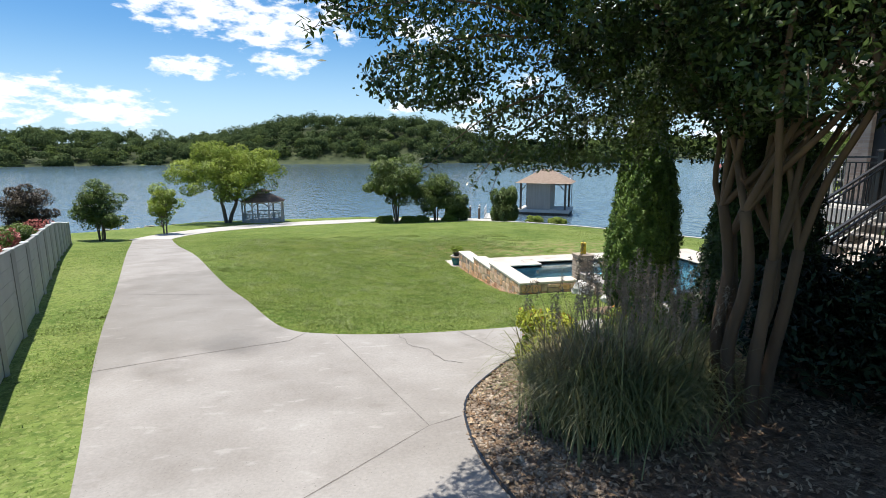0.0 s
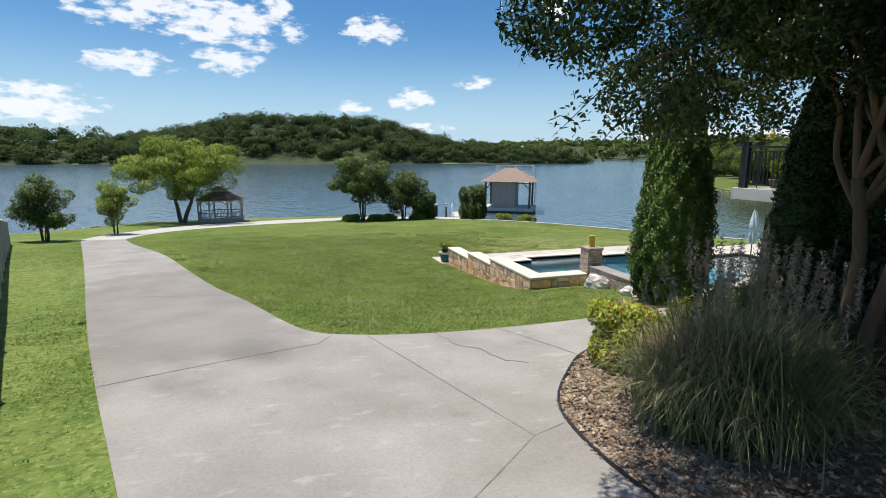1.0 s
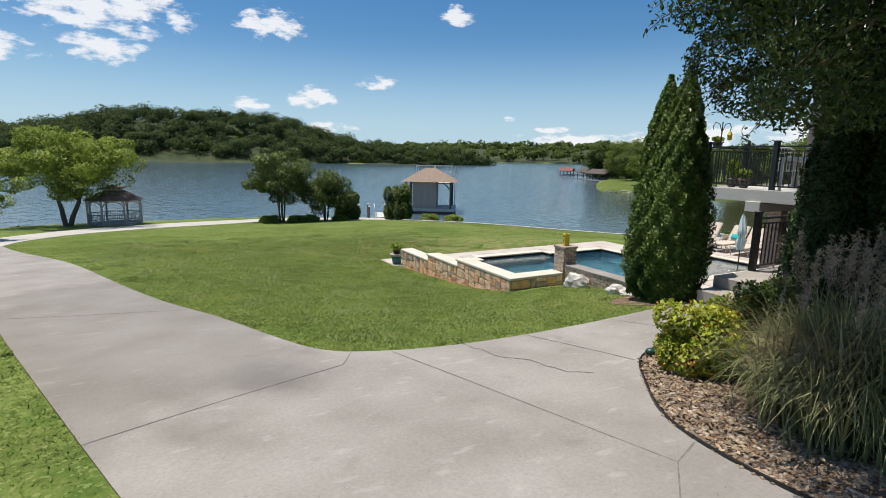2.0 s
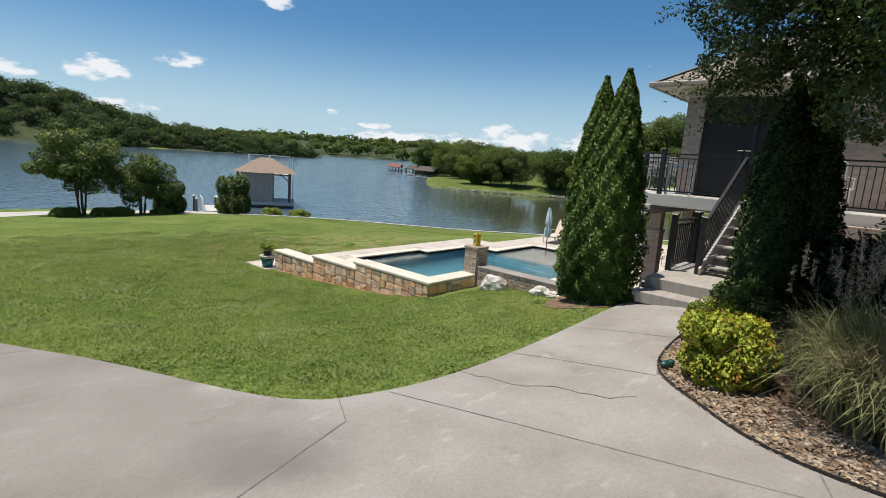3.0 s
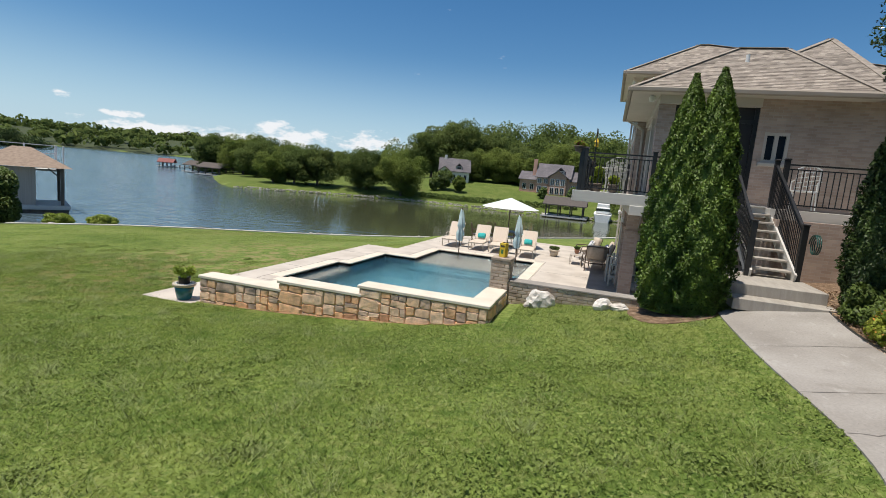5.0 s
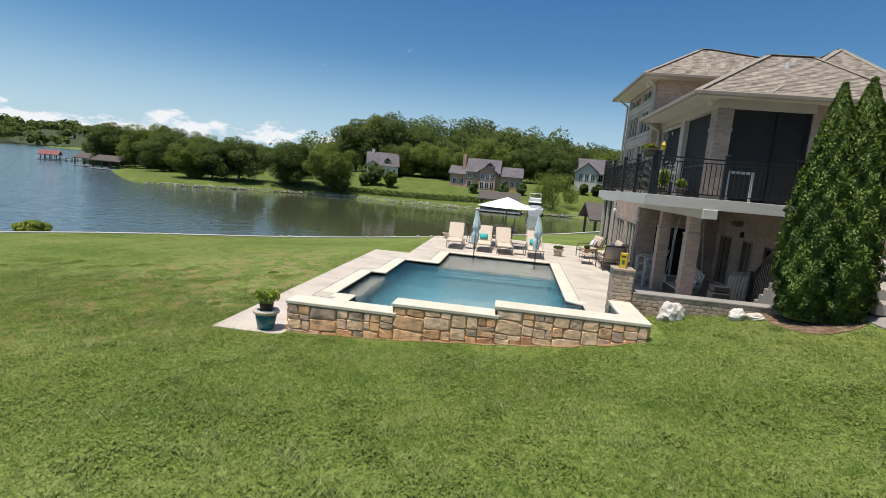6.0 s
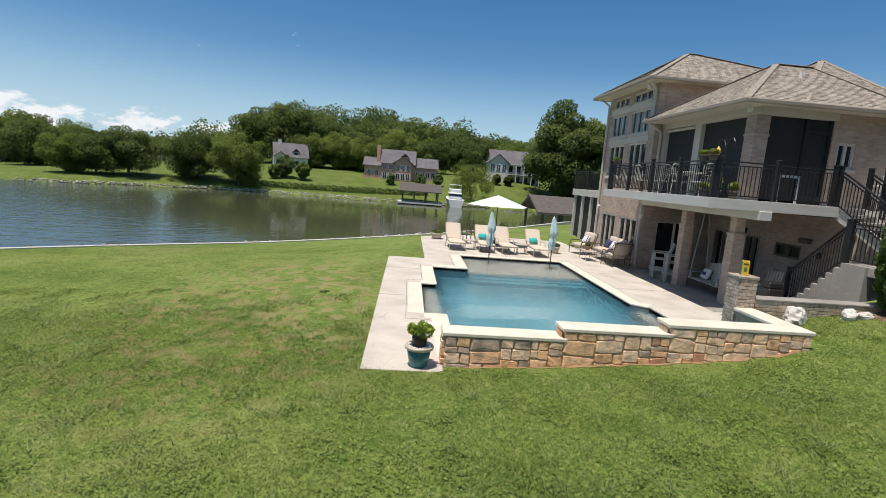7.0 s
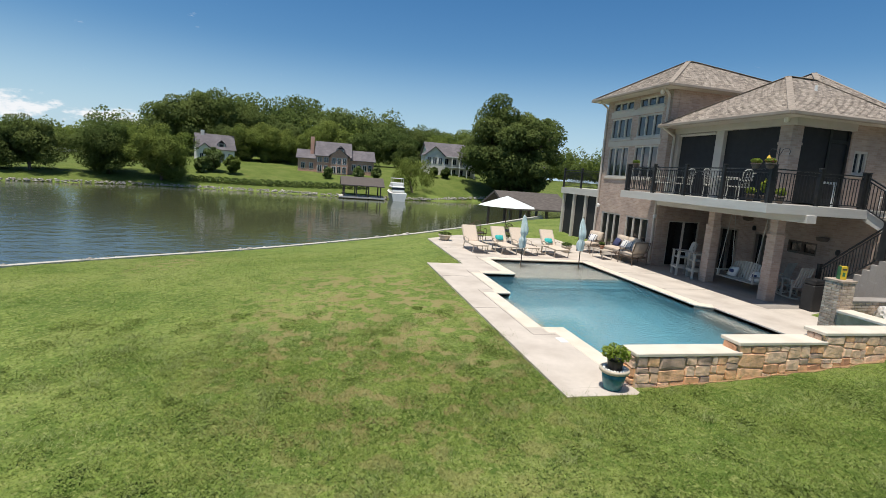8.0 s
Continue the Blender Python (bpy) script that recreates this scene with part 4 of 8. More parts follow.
sd = new("patio_door")
sd.parent = house
for a, b in ((-12.0, -11.32), (-11.24, -10.55)):
    part("leaf", boxbm(12.05, 12.1, a, b, 0.04, 1.9), M_DOORGLASS, sd, "dark glazed sliding door")
bm = boxbm(12.0, 12.12, -12.05, -12.0, 0.02, 1.95)
box(bm, 12.0, 12.12, -11.32, -11.24, 0.02, 1.95)
box(bm, 12.0, 12.12, -10.55, -10.5, 0.02, 1.95)
box(bm, 12.0, 12.12, -12.0, -11.32, 1.9, 1.95)
box(bm, 12.0, 12.12, -11.24, -10.55, 1.9, 1.95)
part("frame", bm, M_TRIM, sd)

# wing behind the screened porch
window_y(-13.35, -12.78, 4.2, 4.95, 6.4, 2)
wall_with_openings("wing_side_wall", 6.4, 6.7, -22, -12.6, FZ - 0.25, 5.78, [(-13.35, -12.78, 4.2, 4.95)], M_BRICK, "y")
part("sill", boxbm(6.33, 6.45, -13.42, -12.71, 4.1, 4.19, 0.01), M_TRIM, house)
part("wing_rear", boxbm(6.7, 11.98, -22, -21.7, -0.3, 5.78), M_BRICK, house)
wall_with_openings("patio_wall", 4.6, 11.98, -13.1, -12.8, -0.3, FZ - 0.25, [(10.6, 11.65, 0.0, 1.85), (9.0, 9.75, 0.0, 1.85), (7.1, 8.25, 1.33, 1.78)], M_BRICK)
for a, b in ((10.6, 11.65), (9.0, 9.75)):
    d = new("patio_door")
    d.parent = house
    part("leaf", boxbm(a, b, -12.97, -12.93, 0.02, 1.85), M_DOORGLASS, d, "dark glazed door")
    bm = boxbm(a, a + 0.07, -12.95, -12.78, 0, 1.85)
    box(bm, b - 0.07, b, -12.95, -12.78, 0, 1.85)
    box(bm, a, b, -12.95, -12.78, 1.79, 1.86)
    box(bm, (a + b) / 2 - 0.03, (a + b) / 2 + 0.03, -12.95, -12.8, 0, 1.85)
    part("frame", bm, M_GUTTER, d)
window_x(7.1, 8.25, 1.33, 1.78, -12.8, 2, trim=M_BARKD, glass=M_DOORGLASS)
part("patio_ceiling", boxbm(5.1, 11.98, -12.8, -10.11, 2.785, 2.826), M_CEILING, house)
part("stair_wall", boxbm(4.3, 4.6, -16, -12.8, -0.3, FZ - 0.25), M_BRICK, house)

# deck
deck = thing("deck", "raised deck with pale grey fascia and black metal railing", "deck")
bm = boxbm(5.1, 12.4, -12.8, -8.35, FZ - 0.26, FZ - 0.03)
box(bm, 4.7, 6.4, -16.5, -12.75, FZ - 0.26, FZ - 0.031)
part("platform", bm, M_FASCIA, deck)
part("fascia", boxbm(5.05, 12.45, -8.35, -8.31, FZ - 0.28, FZ - 0.0, 0.006), M_FASCIA, deck)
part("fascia", boxbm(5.05, 5.09, -12.1, -8.35, FZ - 0.28, FZ - 0.0, 0.006), M_FASCIA, deck)
part("fascia", boxbm(12.41, 12.45, -9.88, -8.35, FZ - 0.28, FZ - 0.0, 0.006), M_FASCIA, deck)
part("beam", boxbm(5.0, 11.97, -10.1, -9.75, 2.58, 2.82, 0.01), M_FASCIA, deck, "pale cross beam over the piers")
for i in range(30):
    y = -8.42 - 0.145 * i
    part("board", boxbm(5.06, 12.4 if y > -9.9 else 11.95, y - 0.14, y, FZ - 0.03, FZ), M_FASCIA, deck)
for x in (6.1, 8.76):
    p = thing("brick_pier", "square tan brick pier carrying the deck", "pier", group="deck piers")
    part("shaft", boxbm(x - 0.17, x + 0.17, -10.1, -9.76, 0, 2.1), M_BRICK, p)
    part("neck", boxbm(x - 0.145, x + 0.145, -10.075, -9.785, 2.1, 2.58), M_BRICK, p)
    part("band", boxbm(x - 0.19, x + 0.19, -10.12, -9.74, 2.06, 2.13, 0.01), M_BRICK, p)

# screened porch
porch = thing("screened_porch", "screened porch with brick corner column and dark insect screens", "porch")
PT = 5.55
col = part("column", boxbm(6.4, 6.86, -10.62, -10.2, FZ, PT), M_BRICK, porch, "square brick corner column")
part("column_band", boxbm(6.375, 6.885, -10.645, -10.175, 4.95, 5.03, 0.01), M_BRICK, porch)
part("post", boxbm(9.3, 9.68, -10.6, -10.25, FZ, PT), M_TRIM, porch, "pale boxed porch post")
part("post", boxbm(11.75, 11.97, -10.55, -10.25, FZ, PT), M_TRIM, porch, "pale boxed porch post")
part("header", boxbm(6.28, 11.97, -10.75, -10.2, PT, 5.82), M_TRIM, porch)
part("header", boxbm(6.29, 6.85, -12.6, -10.75, PT, 5.82), M_TRIM, porch)
for a, b in ((6.86, 9.3), (9.68, 11.75)):
    part("screen", boxbm(a, b, -10.42, -10.4, FZ + 0.05, PT), M_SCREEN, porch, "dark insect screen")
    bm = boxbm(a, b, -10.45, -10.37, FZ, FZ + 0.07)
    box(bm, a, b, -10.45, -10.37, FZ + 0.95, FZ + 1.0)
    part("rail", bm, M_BLACK, porch)
part("awning_tube", boxbm(9.75, 11.7, -10.36, -10.26, PT - 0.12, PT - 0.02, 0.02), M_TRIM, porch)
part("screen", boxbm(6.5, 6.52, -11.75, -10.62, FZ + 0.05, PT), M_SCREEN, porch, "dark insect screen")
sd = new("screen_door")
sd.parent = porch
part("mesh", boxbm(6.5, 6.52, -12.55, -11.8, FZ + 0.1, FZ + 2.1), M_SCREEN, sd)
bm = boxbm(6.46, 6.54, -12.6, -12.5, FZ, PT)
box(bm, 6.46, 6.54, -11.85, -11.75, FZ, PT)
box(bm, 6.46, 6.54, -12.5, -11.85, FZ + 2.05, FZ + 2.15)
box(bm, 6.46, 6.54, -12.5, -11.85, FZ + 0.02, FZ + 0.25)
part("door_frame", bm, M_BLACK, sd)
part("transom", boxbm(6.5, 6.52, -12.5, -11.85, FZ + 2.15, PT), M_SCREEN, sd)
# near-black sheet in place of the porch's unlit depth
part("porch_back", boxbm(6.9, 11.9, -14.6, -14.5, FZ, PT), M_SHADE, porch)
part("porch_ceiling", boxbm(6.4, 11.97, -14.6, -10.2, 5.83, 5.87), M_TRIM, porch)

# roofs: shingled planes with real thickness, ridge caps, gutters and soffits
def hip_roof(name, x0, x1, y0, y1, z, peak, ry0, ry1, xr, label):
    r = thing(name, label, "roof")
    def plane(a, b, c, d):
        bm = bmesh.new()
        pts = [Vector(p) for p in (a, b, c, d)]
        nrm = (pts[1] - pts[0]).cross(pts[3] - pts[0]).normalized()
        if nrm.z < 0:
            nrm = -nrm
        # courses of shingles, each overlapping the one below
        rows = max(1, int((pts[3] - pts[0]).length / 0.145))
        for i in range(rows):
            t0, t1 = i / rows, min(1, (i + 1.12) / rows)
            p0, p1 = pts[0].lerp(pts[3], t0), pts[1].lerp(pts[2], t0)
            q0, q1 = pts[0].lerp(pts[3], t1), pts[1].lerp(pts[2], t1)
            v = [bm.verts.new(p) for p in (p0, p1, p1 + nrm * 0.012, p0 + nrm * 0.012, q0, q1, q1 + nrm * 0.004, q0 + nrm * 0.004)]
            bm.faces.new((v[3], v[2], v[6], v[7]))
            bm.faces.new((v[0], v[1], v[2], v[3]))
        bmesh.ops.recalc_face_normals(bm, faces=bm.faces)
        return part("roof_plane", bm, M_SHINGLE, r)
    A, B, C, D = (x0, y0, z), (x1, y0, z), (x1, y1, z), (x0, y1, z)
    R0, R1 = (xr, ry0, peak), (xr, ry1, peak)
    plane(A, B, R0, R0)
    plane(B, C, R1, R0)
    plane(C, D, R1, R1)
    plane(D, A, R0, R1)
    for a, b in ((R0, R1), (C, R1), (D, R1), (A, R0), (B, R0)):
        bm = bmesh.new()
        beam(bm, Vector(a) + Vector((0, 0, 0.02)), Vector(b) + Vector((0, 0, 0.02)), 0.2, 0.02, 0.008)
        part("ridge_cap", bm, M_RIDGE, r)
    bm = boxbm(x0 + 0.03, x1 - 0.03, y0 + 0.03, y1 - 0.03, z - 0.09, z - 0.06)
    part("soffit", bm, M_TRIM, r)
    for a in ((x0 - 0.06, x1 + 0.06, y1 - 0.02, y1 + 0.09), (x0 - 0.09, x0 + 0.02, y0, y1), (x1 - 0.02, x1 + 0.09, y0, y1)):
        part("gutter", boxbm(*a, z - 0.11, z + 0.02, 0.025), M_GUTTER, r)
    return r


hip_roof("roof", 11.4, 17.4, -19.5, -9.25, 7.45, 9.0, -12.2, -11.8, 13.9, "brown hipped shingle roof over the tall block")
hip_roof("roof", 5.85, 12.0, -15.0, -9.45, 5.86, 7.62, -13.6, -12.3, 8.95, "brown hipped shingle roof over the porch wing")
hip_roof("roof", 5.95, 15.0, -15.4, -11.2, 5.9, 8.3, -15.1, -15.05, 10.45, "large brown hipped shingle roof behind the porch")
hip_roof("roof", 5.9, 14.9, -22.3, -15.42, 5.84, 6.7, -19.2, -18.2, 10.4, "low brown hipped shingle roof over the rear wing")
bm = rod(bmesh.new(), (7.84, -12.39, 6.8), (7.84, -12.39, 7.18), 0.05, None, 10)
rod(bm, (7.84, -12.39, 6.65), (7.84, -12.39, 6.9), 0.12, 0.05, 10)
tagged(link_mesh("vent_pipe", bm, M_WHITE), "short pale vent pipe through the roof", "vent pipe")
for name, pts in (("downspout", [(12.05, -9.55, 7.35), (12.12, -9.8, 7.1), (12.12, -9.8, 5.95)]), ("downspout", [(11.9, -9.5, 5.8), (11.9, -10.12, 5.45), (11.9, -10.12, 3.12)]),
                  ("downspout", [(16.9, -9.4, 7.35), (16.88, -9.82, 7.05), (16.88, -9.82, 0.1)]), ("downspout", [(12.1, -9.84, 2.8), (12.1, -9.84, 0.1)])):
    bm = bmesh.new()
    for a, b in zip(pts, pts[1:]):
        beam(bm, a, b, 0.08, 0.08, 0.01)
    tagged(link_mesh(name, bm, M_TRIM), "beige metal downspout on the brick wall", "downspout")
for x, y, z in ((12.35, -9.6, 7.25), (6.5, -10.0, 5.7), (16.7, -9.8, 2.2), (12.1, -9.85, 2.1), (9.8, -12.75, 2.0), (6.3, -12.75, 1.6)):
    bm = lathe(bmesh.new(), [(0.02, -0.1), (0.06, -0.09), (0.075, 0.02), (0.05, 0.09), (0.015, 0.1)], 12, (x, y, z))
    box(bm, x - 0.03, x + 0.03, y - 0.1, y, z - 0.05, z + 0.05)
    tagged(link_mesh("wall_lamp", bm, M_BLACK if y < -12 else M_WHITE), "small outdoor wall lamp on the house", "wall lamp")

# far wing with a roof terrace
wing = thing("sunroom_wing", "lower wing with dark screened openings and roof terrace", "house wing")
for x in (17.1, 18.45, 19.8, 21.1):
    part("post", boxbm(x - 0.1, x + 0.1, -10.25, -10.0, -0.2, 2.6), M_TRIM, wing)
part("screen", boxbm(17.2, 21.0, -10.14, -10.12, -0.2, 2.6), M_SCREEN, wing)
part("floor_band", boxbm(16.96, 21.3, -16, -9.92, 2.6, 2.95), M_FASCIA, wing)
part("back", boxbm(17, 21.1, -16, -15.9, -0.2, 2.6), M_SHADE, wing)


# ---- railings and stairs ----
def railing(name, a, b, label, height=0.98, posts=2, parent=None, post_h=1.08, caps=True):
    """A black metal railing from a to b (feet), with posts at equal steps, rails and balusters."""
    r = thing(name, label, "railing", group="black railings")
    a, b = Vector(a), Vector(b)
    for i in range(posts):
        p = a.lerp(b, i / max(1, posts - 1))
        po = part("post", boxbm(p.x - 0.05, p.x + 0.05, p.y - 0.05, p.y + 0.05, p.z, p.z + post_h, 0.005), M_BLACK, r)
        part("post_cap", boxbm(p.x - 0.065, p.x + 0.065, p.y - 0.065, p.y + 0.065, p.z + post_h, p.z + post_h + 0.035, 0.012), M_BLACK, po)
    up = Vector((0, 0, 1))
    for h, w, t in ((height, 0.055, 0.035), (0.09, 0.035, 0.03), (height - 0.1, 0.03, 0.025)):
        part("rail", beam(bmesh.new(), a + up * h, b + up * h, w, t), M_BLACK, r)
    n = int((b - a).length / 0.115)
    me = None
    for i in range(1, n):
        p = a.lerp(b, i / n)
        if me is None:
            ob = part("baluster", boxbm(-0.009, 0.009, -0.009, 0.009, 0.09, height - 0.1), M_BLACK, r)
            me = ob.data
        else:
            ob = new("baluster", me)
            ob.parent = r
        ob.location = p
    return r


LR = "black metal railing with slim balusters on the deck"
railing("railing", (12.3, -8.45, FZ), (5.2, -8.45, FZ), LR, posts=5)
railing("railing", (5.2, -8.55, FZ), (5.2, -11.85, FZ), LR, posts=3)
railing("railing", (12.3, -9.8, FZ), (12.3, -8.55, FZ), LR, posts=2)
railing("railing", (4.8, -12.95, FZ), (4.8, -14.7, FZ), LR, posts=2)
railing("railing", (4.8, -14.7, FZ), (4.8, -17.2, FZ - 1.4), "black sloping railing beside the side steps", posts=2)
railing("railing", (17.0, -10.0, 2.95), (21.2, -10.0, 2.95), "black metal railing round the roof terrace", posts=3)

stairs = thing("deck_stairs", "open-riser stairs with pale treads up to the deck", "stairs")
LZ = 1.72
SX0, SX1, NS = 2.75, 5.0, 7
for i in range(NS):
    x = SX0 + (SX1 - SX0) * (i + 0.5) / NS
    z = LZ + (FZ - LZ) * (i + 1) / (NS + 1)
    part("tread", boxbm(x - 0.15, x + 0.15, -12.78, -12.08, z - 0.04, z, 0.006), M_STEPWOOD, stairs)
for y in (-12.05, -12.81):
    part("stringer", beam(bmesh.new(), (SX0 - 0.1, y, LZ + 0.0), (SX1 + 0.1, y, FZ - 0.2), 0.04, 0.3), M_FASCIA, stairs, "pale painted stringer")
railing("railing", (2.7, -12.0, LZ), (5.2, -12.0, FZ), "black stair railing beside the deck stairs", posts=2)
railing("railing", (2.7, -12.86, LZ), (5.2, -12.86, FZ), "black stair railing beside the deck stairs", posts=2)
landing = thing("entry_landing", "pale boarded landing with two wide steps off the walkway", "landing")
part("platform", boxbm(1.5, 3.3, -13.0, -11.45, LZ - 0.22, LZ, 0.01), M_STEPWOOD, landing)
part("step", boxbm(1.06, 1.52, -13.05, -11.47, LZ - 0.4, LZ - 0.2, 0.01), M_STEPWOOD, landing)
# block coloured near-black for the shadow under the landing
part("plinth", boxbm(1.55, 3.2, -12.9, -11.55, 0.9, LZ - 0.221), M_SHADE, landing)
railing("railing", (2.55, -11.5, LZ), (4.0, -11.5, LZ), "black railing at the head of the patio stairs", posts=2)
railing("railing", (4.08, -11.5, LZ - 0.02), (5.8, -11.5, 0.17), "black sloping railing beside the patio stairs", posts=2)
ps = thing("patio_stairs", "pale concrete stairs leading down to the patio", "stairs")
part("landing", boxbm(3.3, 4.0, -12.0, -11.38, -0.1, LZ - 0.004), M_CONCRETE, ps)
for i in range(8):
    x = 4.0 + 0.205 * i
    part("step", boxbm(x, x + 0.204, -12.0, -11.38, -0.1, 1.57 - 0.185 * i, 0.006), M_CONCRETE, ps)


# ---- plants ----
def unit(rng, n):
    v = rng.normal(size=(n, 3))
    return v / np.linalg.norm(v, axis=1, keepdims=True)


def leaf_cards(centres, outward, length, width, rng, droop=0.0, flat=0.5):
    """Diamond leaves at the centres: verts and quads. outward: the way each faces, roughly."""
    n = len(centres)
    nrm = outward * flat + unit(rng, n) * (1 - flat * 0.5)
    nrm /= np.linalg.norm(nrm, axis=1, keepdims=True)
    t = np.cross(nrm, unit(rng, n))
    t /= np.linalg.norm(t, axis=1, keepdims=True) + 1e-9
    t[:, 2] -= droop
    t /= np.linalg.norm(t, axis=1, keepdims=True)
    s = np.cross(nrm, t)
    L = (length * rng.uniform(0.6, 1.3, n))[:, None]
    W = (width * rng.uniform(0.7, 1.2, n))[:, None]
    a, b = centres - t * L / 2, centres + t * L / 2
    m = centres + nrm * W * 0.15
    # every leaf shows its upper face outwards
    turn = np.einsum("ij,ij->i", nrm, outward) > 0
    s[turn] *= -1
    verts = np.stack([a, m + s * W / 2, b, m - s * W / 2], 1).reshape(-1, 3)
    faces = np.arange(4 * n).reshape(n, 4)
    return verts, faces


def lumps_points(lumps, per, rng, shell=0.55):
    """Points in and on a set of ellipsoid lumps (x, y, z, rx, ry, rz)."""
    pts, outs = [], []
    for x, y, z, rx, ry, rz in lumps:
        u = unit(rng, per)
        r = rng.uniform(shell, 1.05, per) ** 0.6
        pts.append(np.array([x, y, z]) + u * r[:, None] * np.array([rx, ry, rz]))
        outs.append(u * 0.8 + np.array([0, 0, 0.5]))
    o = np.concatenate(outs)
    return np.concatenate(pts), o / np.linalg.norm(o, axis=1, keepdims=True)


def crown_lumps(rng, count, rx, ry, z0, z1, size, flatten=0.75, hollow=0.45):
    out = []
    for _ in range(count):
        u = unit(rng, 1)[0]
        r = rng.uniform(hollow, 1.0)
        s = size * rng.uniform(0.65, 1.3)
        out.append((u[0] * r * (rx - s * 0.6), u[1] * r * (ry - s * 0.6), (z0 + z1) / 2 + u[2] * r * ((z1 - z0) / 2 - s * 0.4), s, s, s * flatten))
    return out


def crown_normals(ob, outward, rng, scatter=0.35):
    """Leaves take the light as the clump they belong to: normals lean outwards, with some scatter."""
    d = outward / np.linalg.norm(outward, axis=1, keepdims=True) + rng.normal(size=outward.shape) * scatter
    d /= np.linalg.norm(d, axis=1, keepdims=True)
    ob.data.normals_split_custom_set_from_vertices(np.repeat(d, 4, axis=0).tolist())
    return ob


def tube(bm, pts, radii, seg=8):
    """One smooth skin along a bent line, with a radius at each point."""
    prev, side = None, Vector((1, 0, 0))
    for i, p in enumerate(pts):
        d = (pts[min(i + 1, len(pts) - 1)] - pts[max(i - 1, 0)]).normalized()
        side = side - d * side.dot(d)
        if side.length < 1e-4:
            side = d.orthogonal()
        side.normalize()
        up = d.cross(side)
        ring = [bm.verts.new(p + (side * math.cos(6.28319 * k / seg) + up * math.sin(6.28319 * k / seg)) * radii[i]) for k in range(seg)]
        if prev:
            for k in range(seg):
                bm.faces.new((prev[k], prev[(k + 1) % seg], ring[(k + 1) % seg], ring[k]))
        prev = ring
    bm.faces.new(prev)


def limbs(bm, base, tips, r0, rng, bends=3, wobble=0.12, r1=0.25, seg=None):
    for tip in tips:
        p = Vector(base)
        d = (Vector(tip) - p)
        pts = [p]
        for i in range(1, bends + 1):
            q = p + d * (i / bends)
            if i < bends:
                q += Vector(rng.normal(size=3)) * wobble * d.length / bends
                q.z += 0.06 * d.length * math.sin(math.pi * i / bends)
            pts.append(q)
        fine = []
        for i in range(bends):
            a, b = pts[max(i - 1, 0)], pts[i]
            c, e = pts[i + 1], pts[min(i + 2, bends)]
            for k in range(3):
                t = k / 3
                fine.append(0.5 * ((2 * b) + (c - a) * t + (2 * a - 5 * b + 4 * c - e) * t * t + (3 * b - a - 3 * c + e) * t ** 3))
        fine.append(pts[-1])
        n = len(fine) - 1
        tube(bm, fine, [r0 * (1 - (1 - r1) * i / n) for i in range(n + 1)], seg or (10 if r0 > 0.05 else 6))
    return bm


def plant(name, label, category, at, trunk_bm, bark, lumps, per, length, width, leaf, rng, group="", droop=0.0, rz=0, crown_name="crown", flat=0.5):
    t = thing(name, label, category, at, rz, group)
    if trunk_bm is not None:
        part("trunk", trunk_bm, bark, t, smooth=True)
    c, o = lumps_points(lumps, per, rng)
    v, f = leaf_cards(c, o, length, width, rng, droop, flat)
    crown_normals(from_arrays(crown_name, v, f, leaf, t), o, rng, 0.4)
    return t


rng = np.random.default_rng(11)


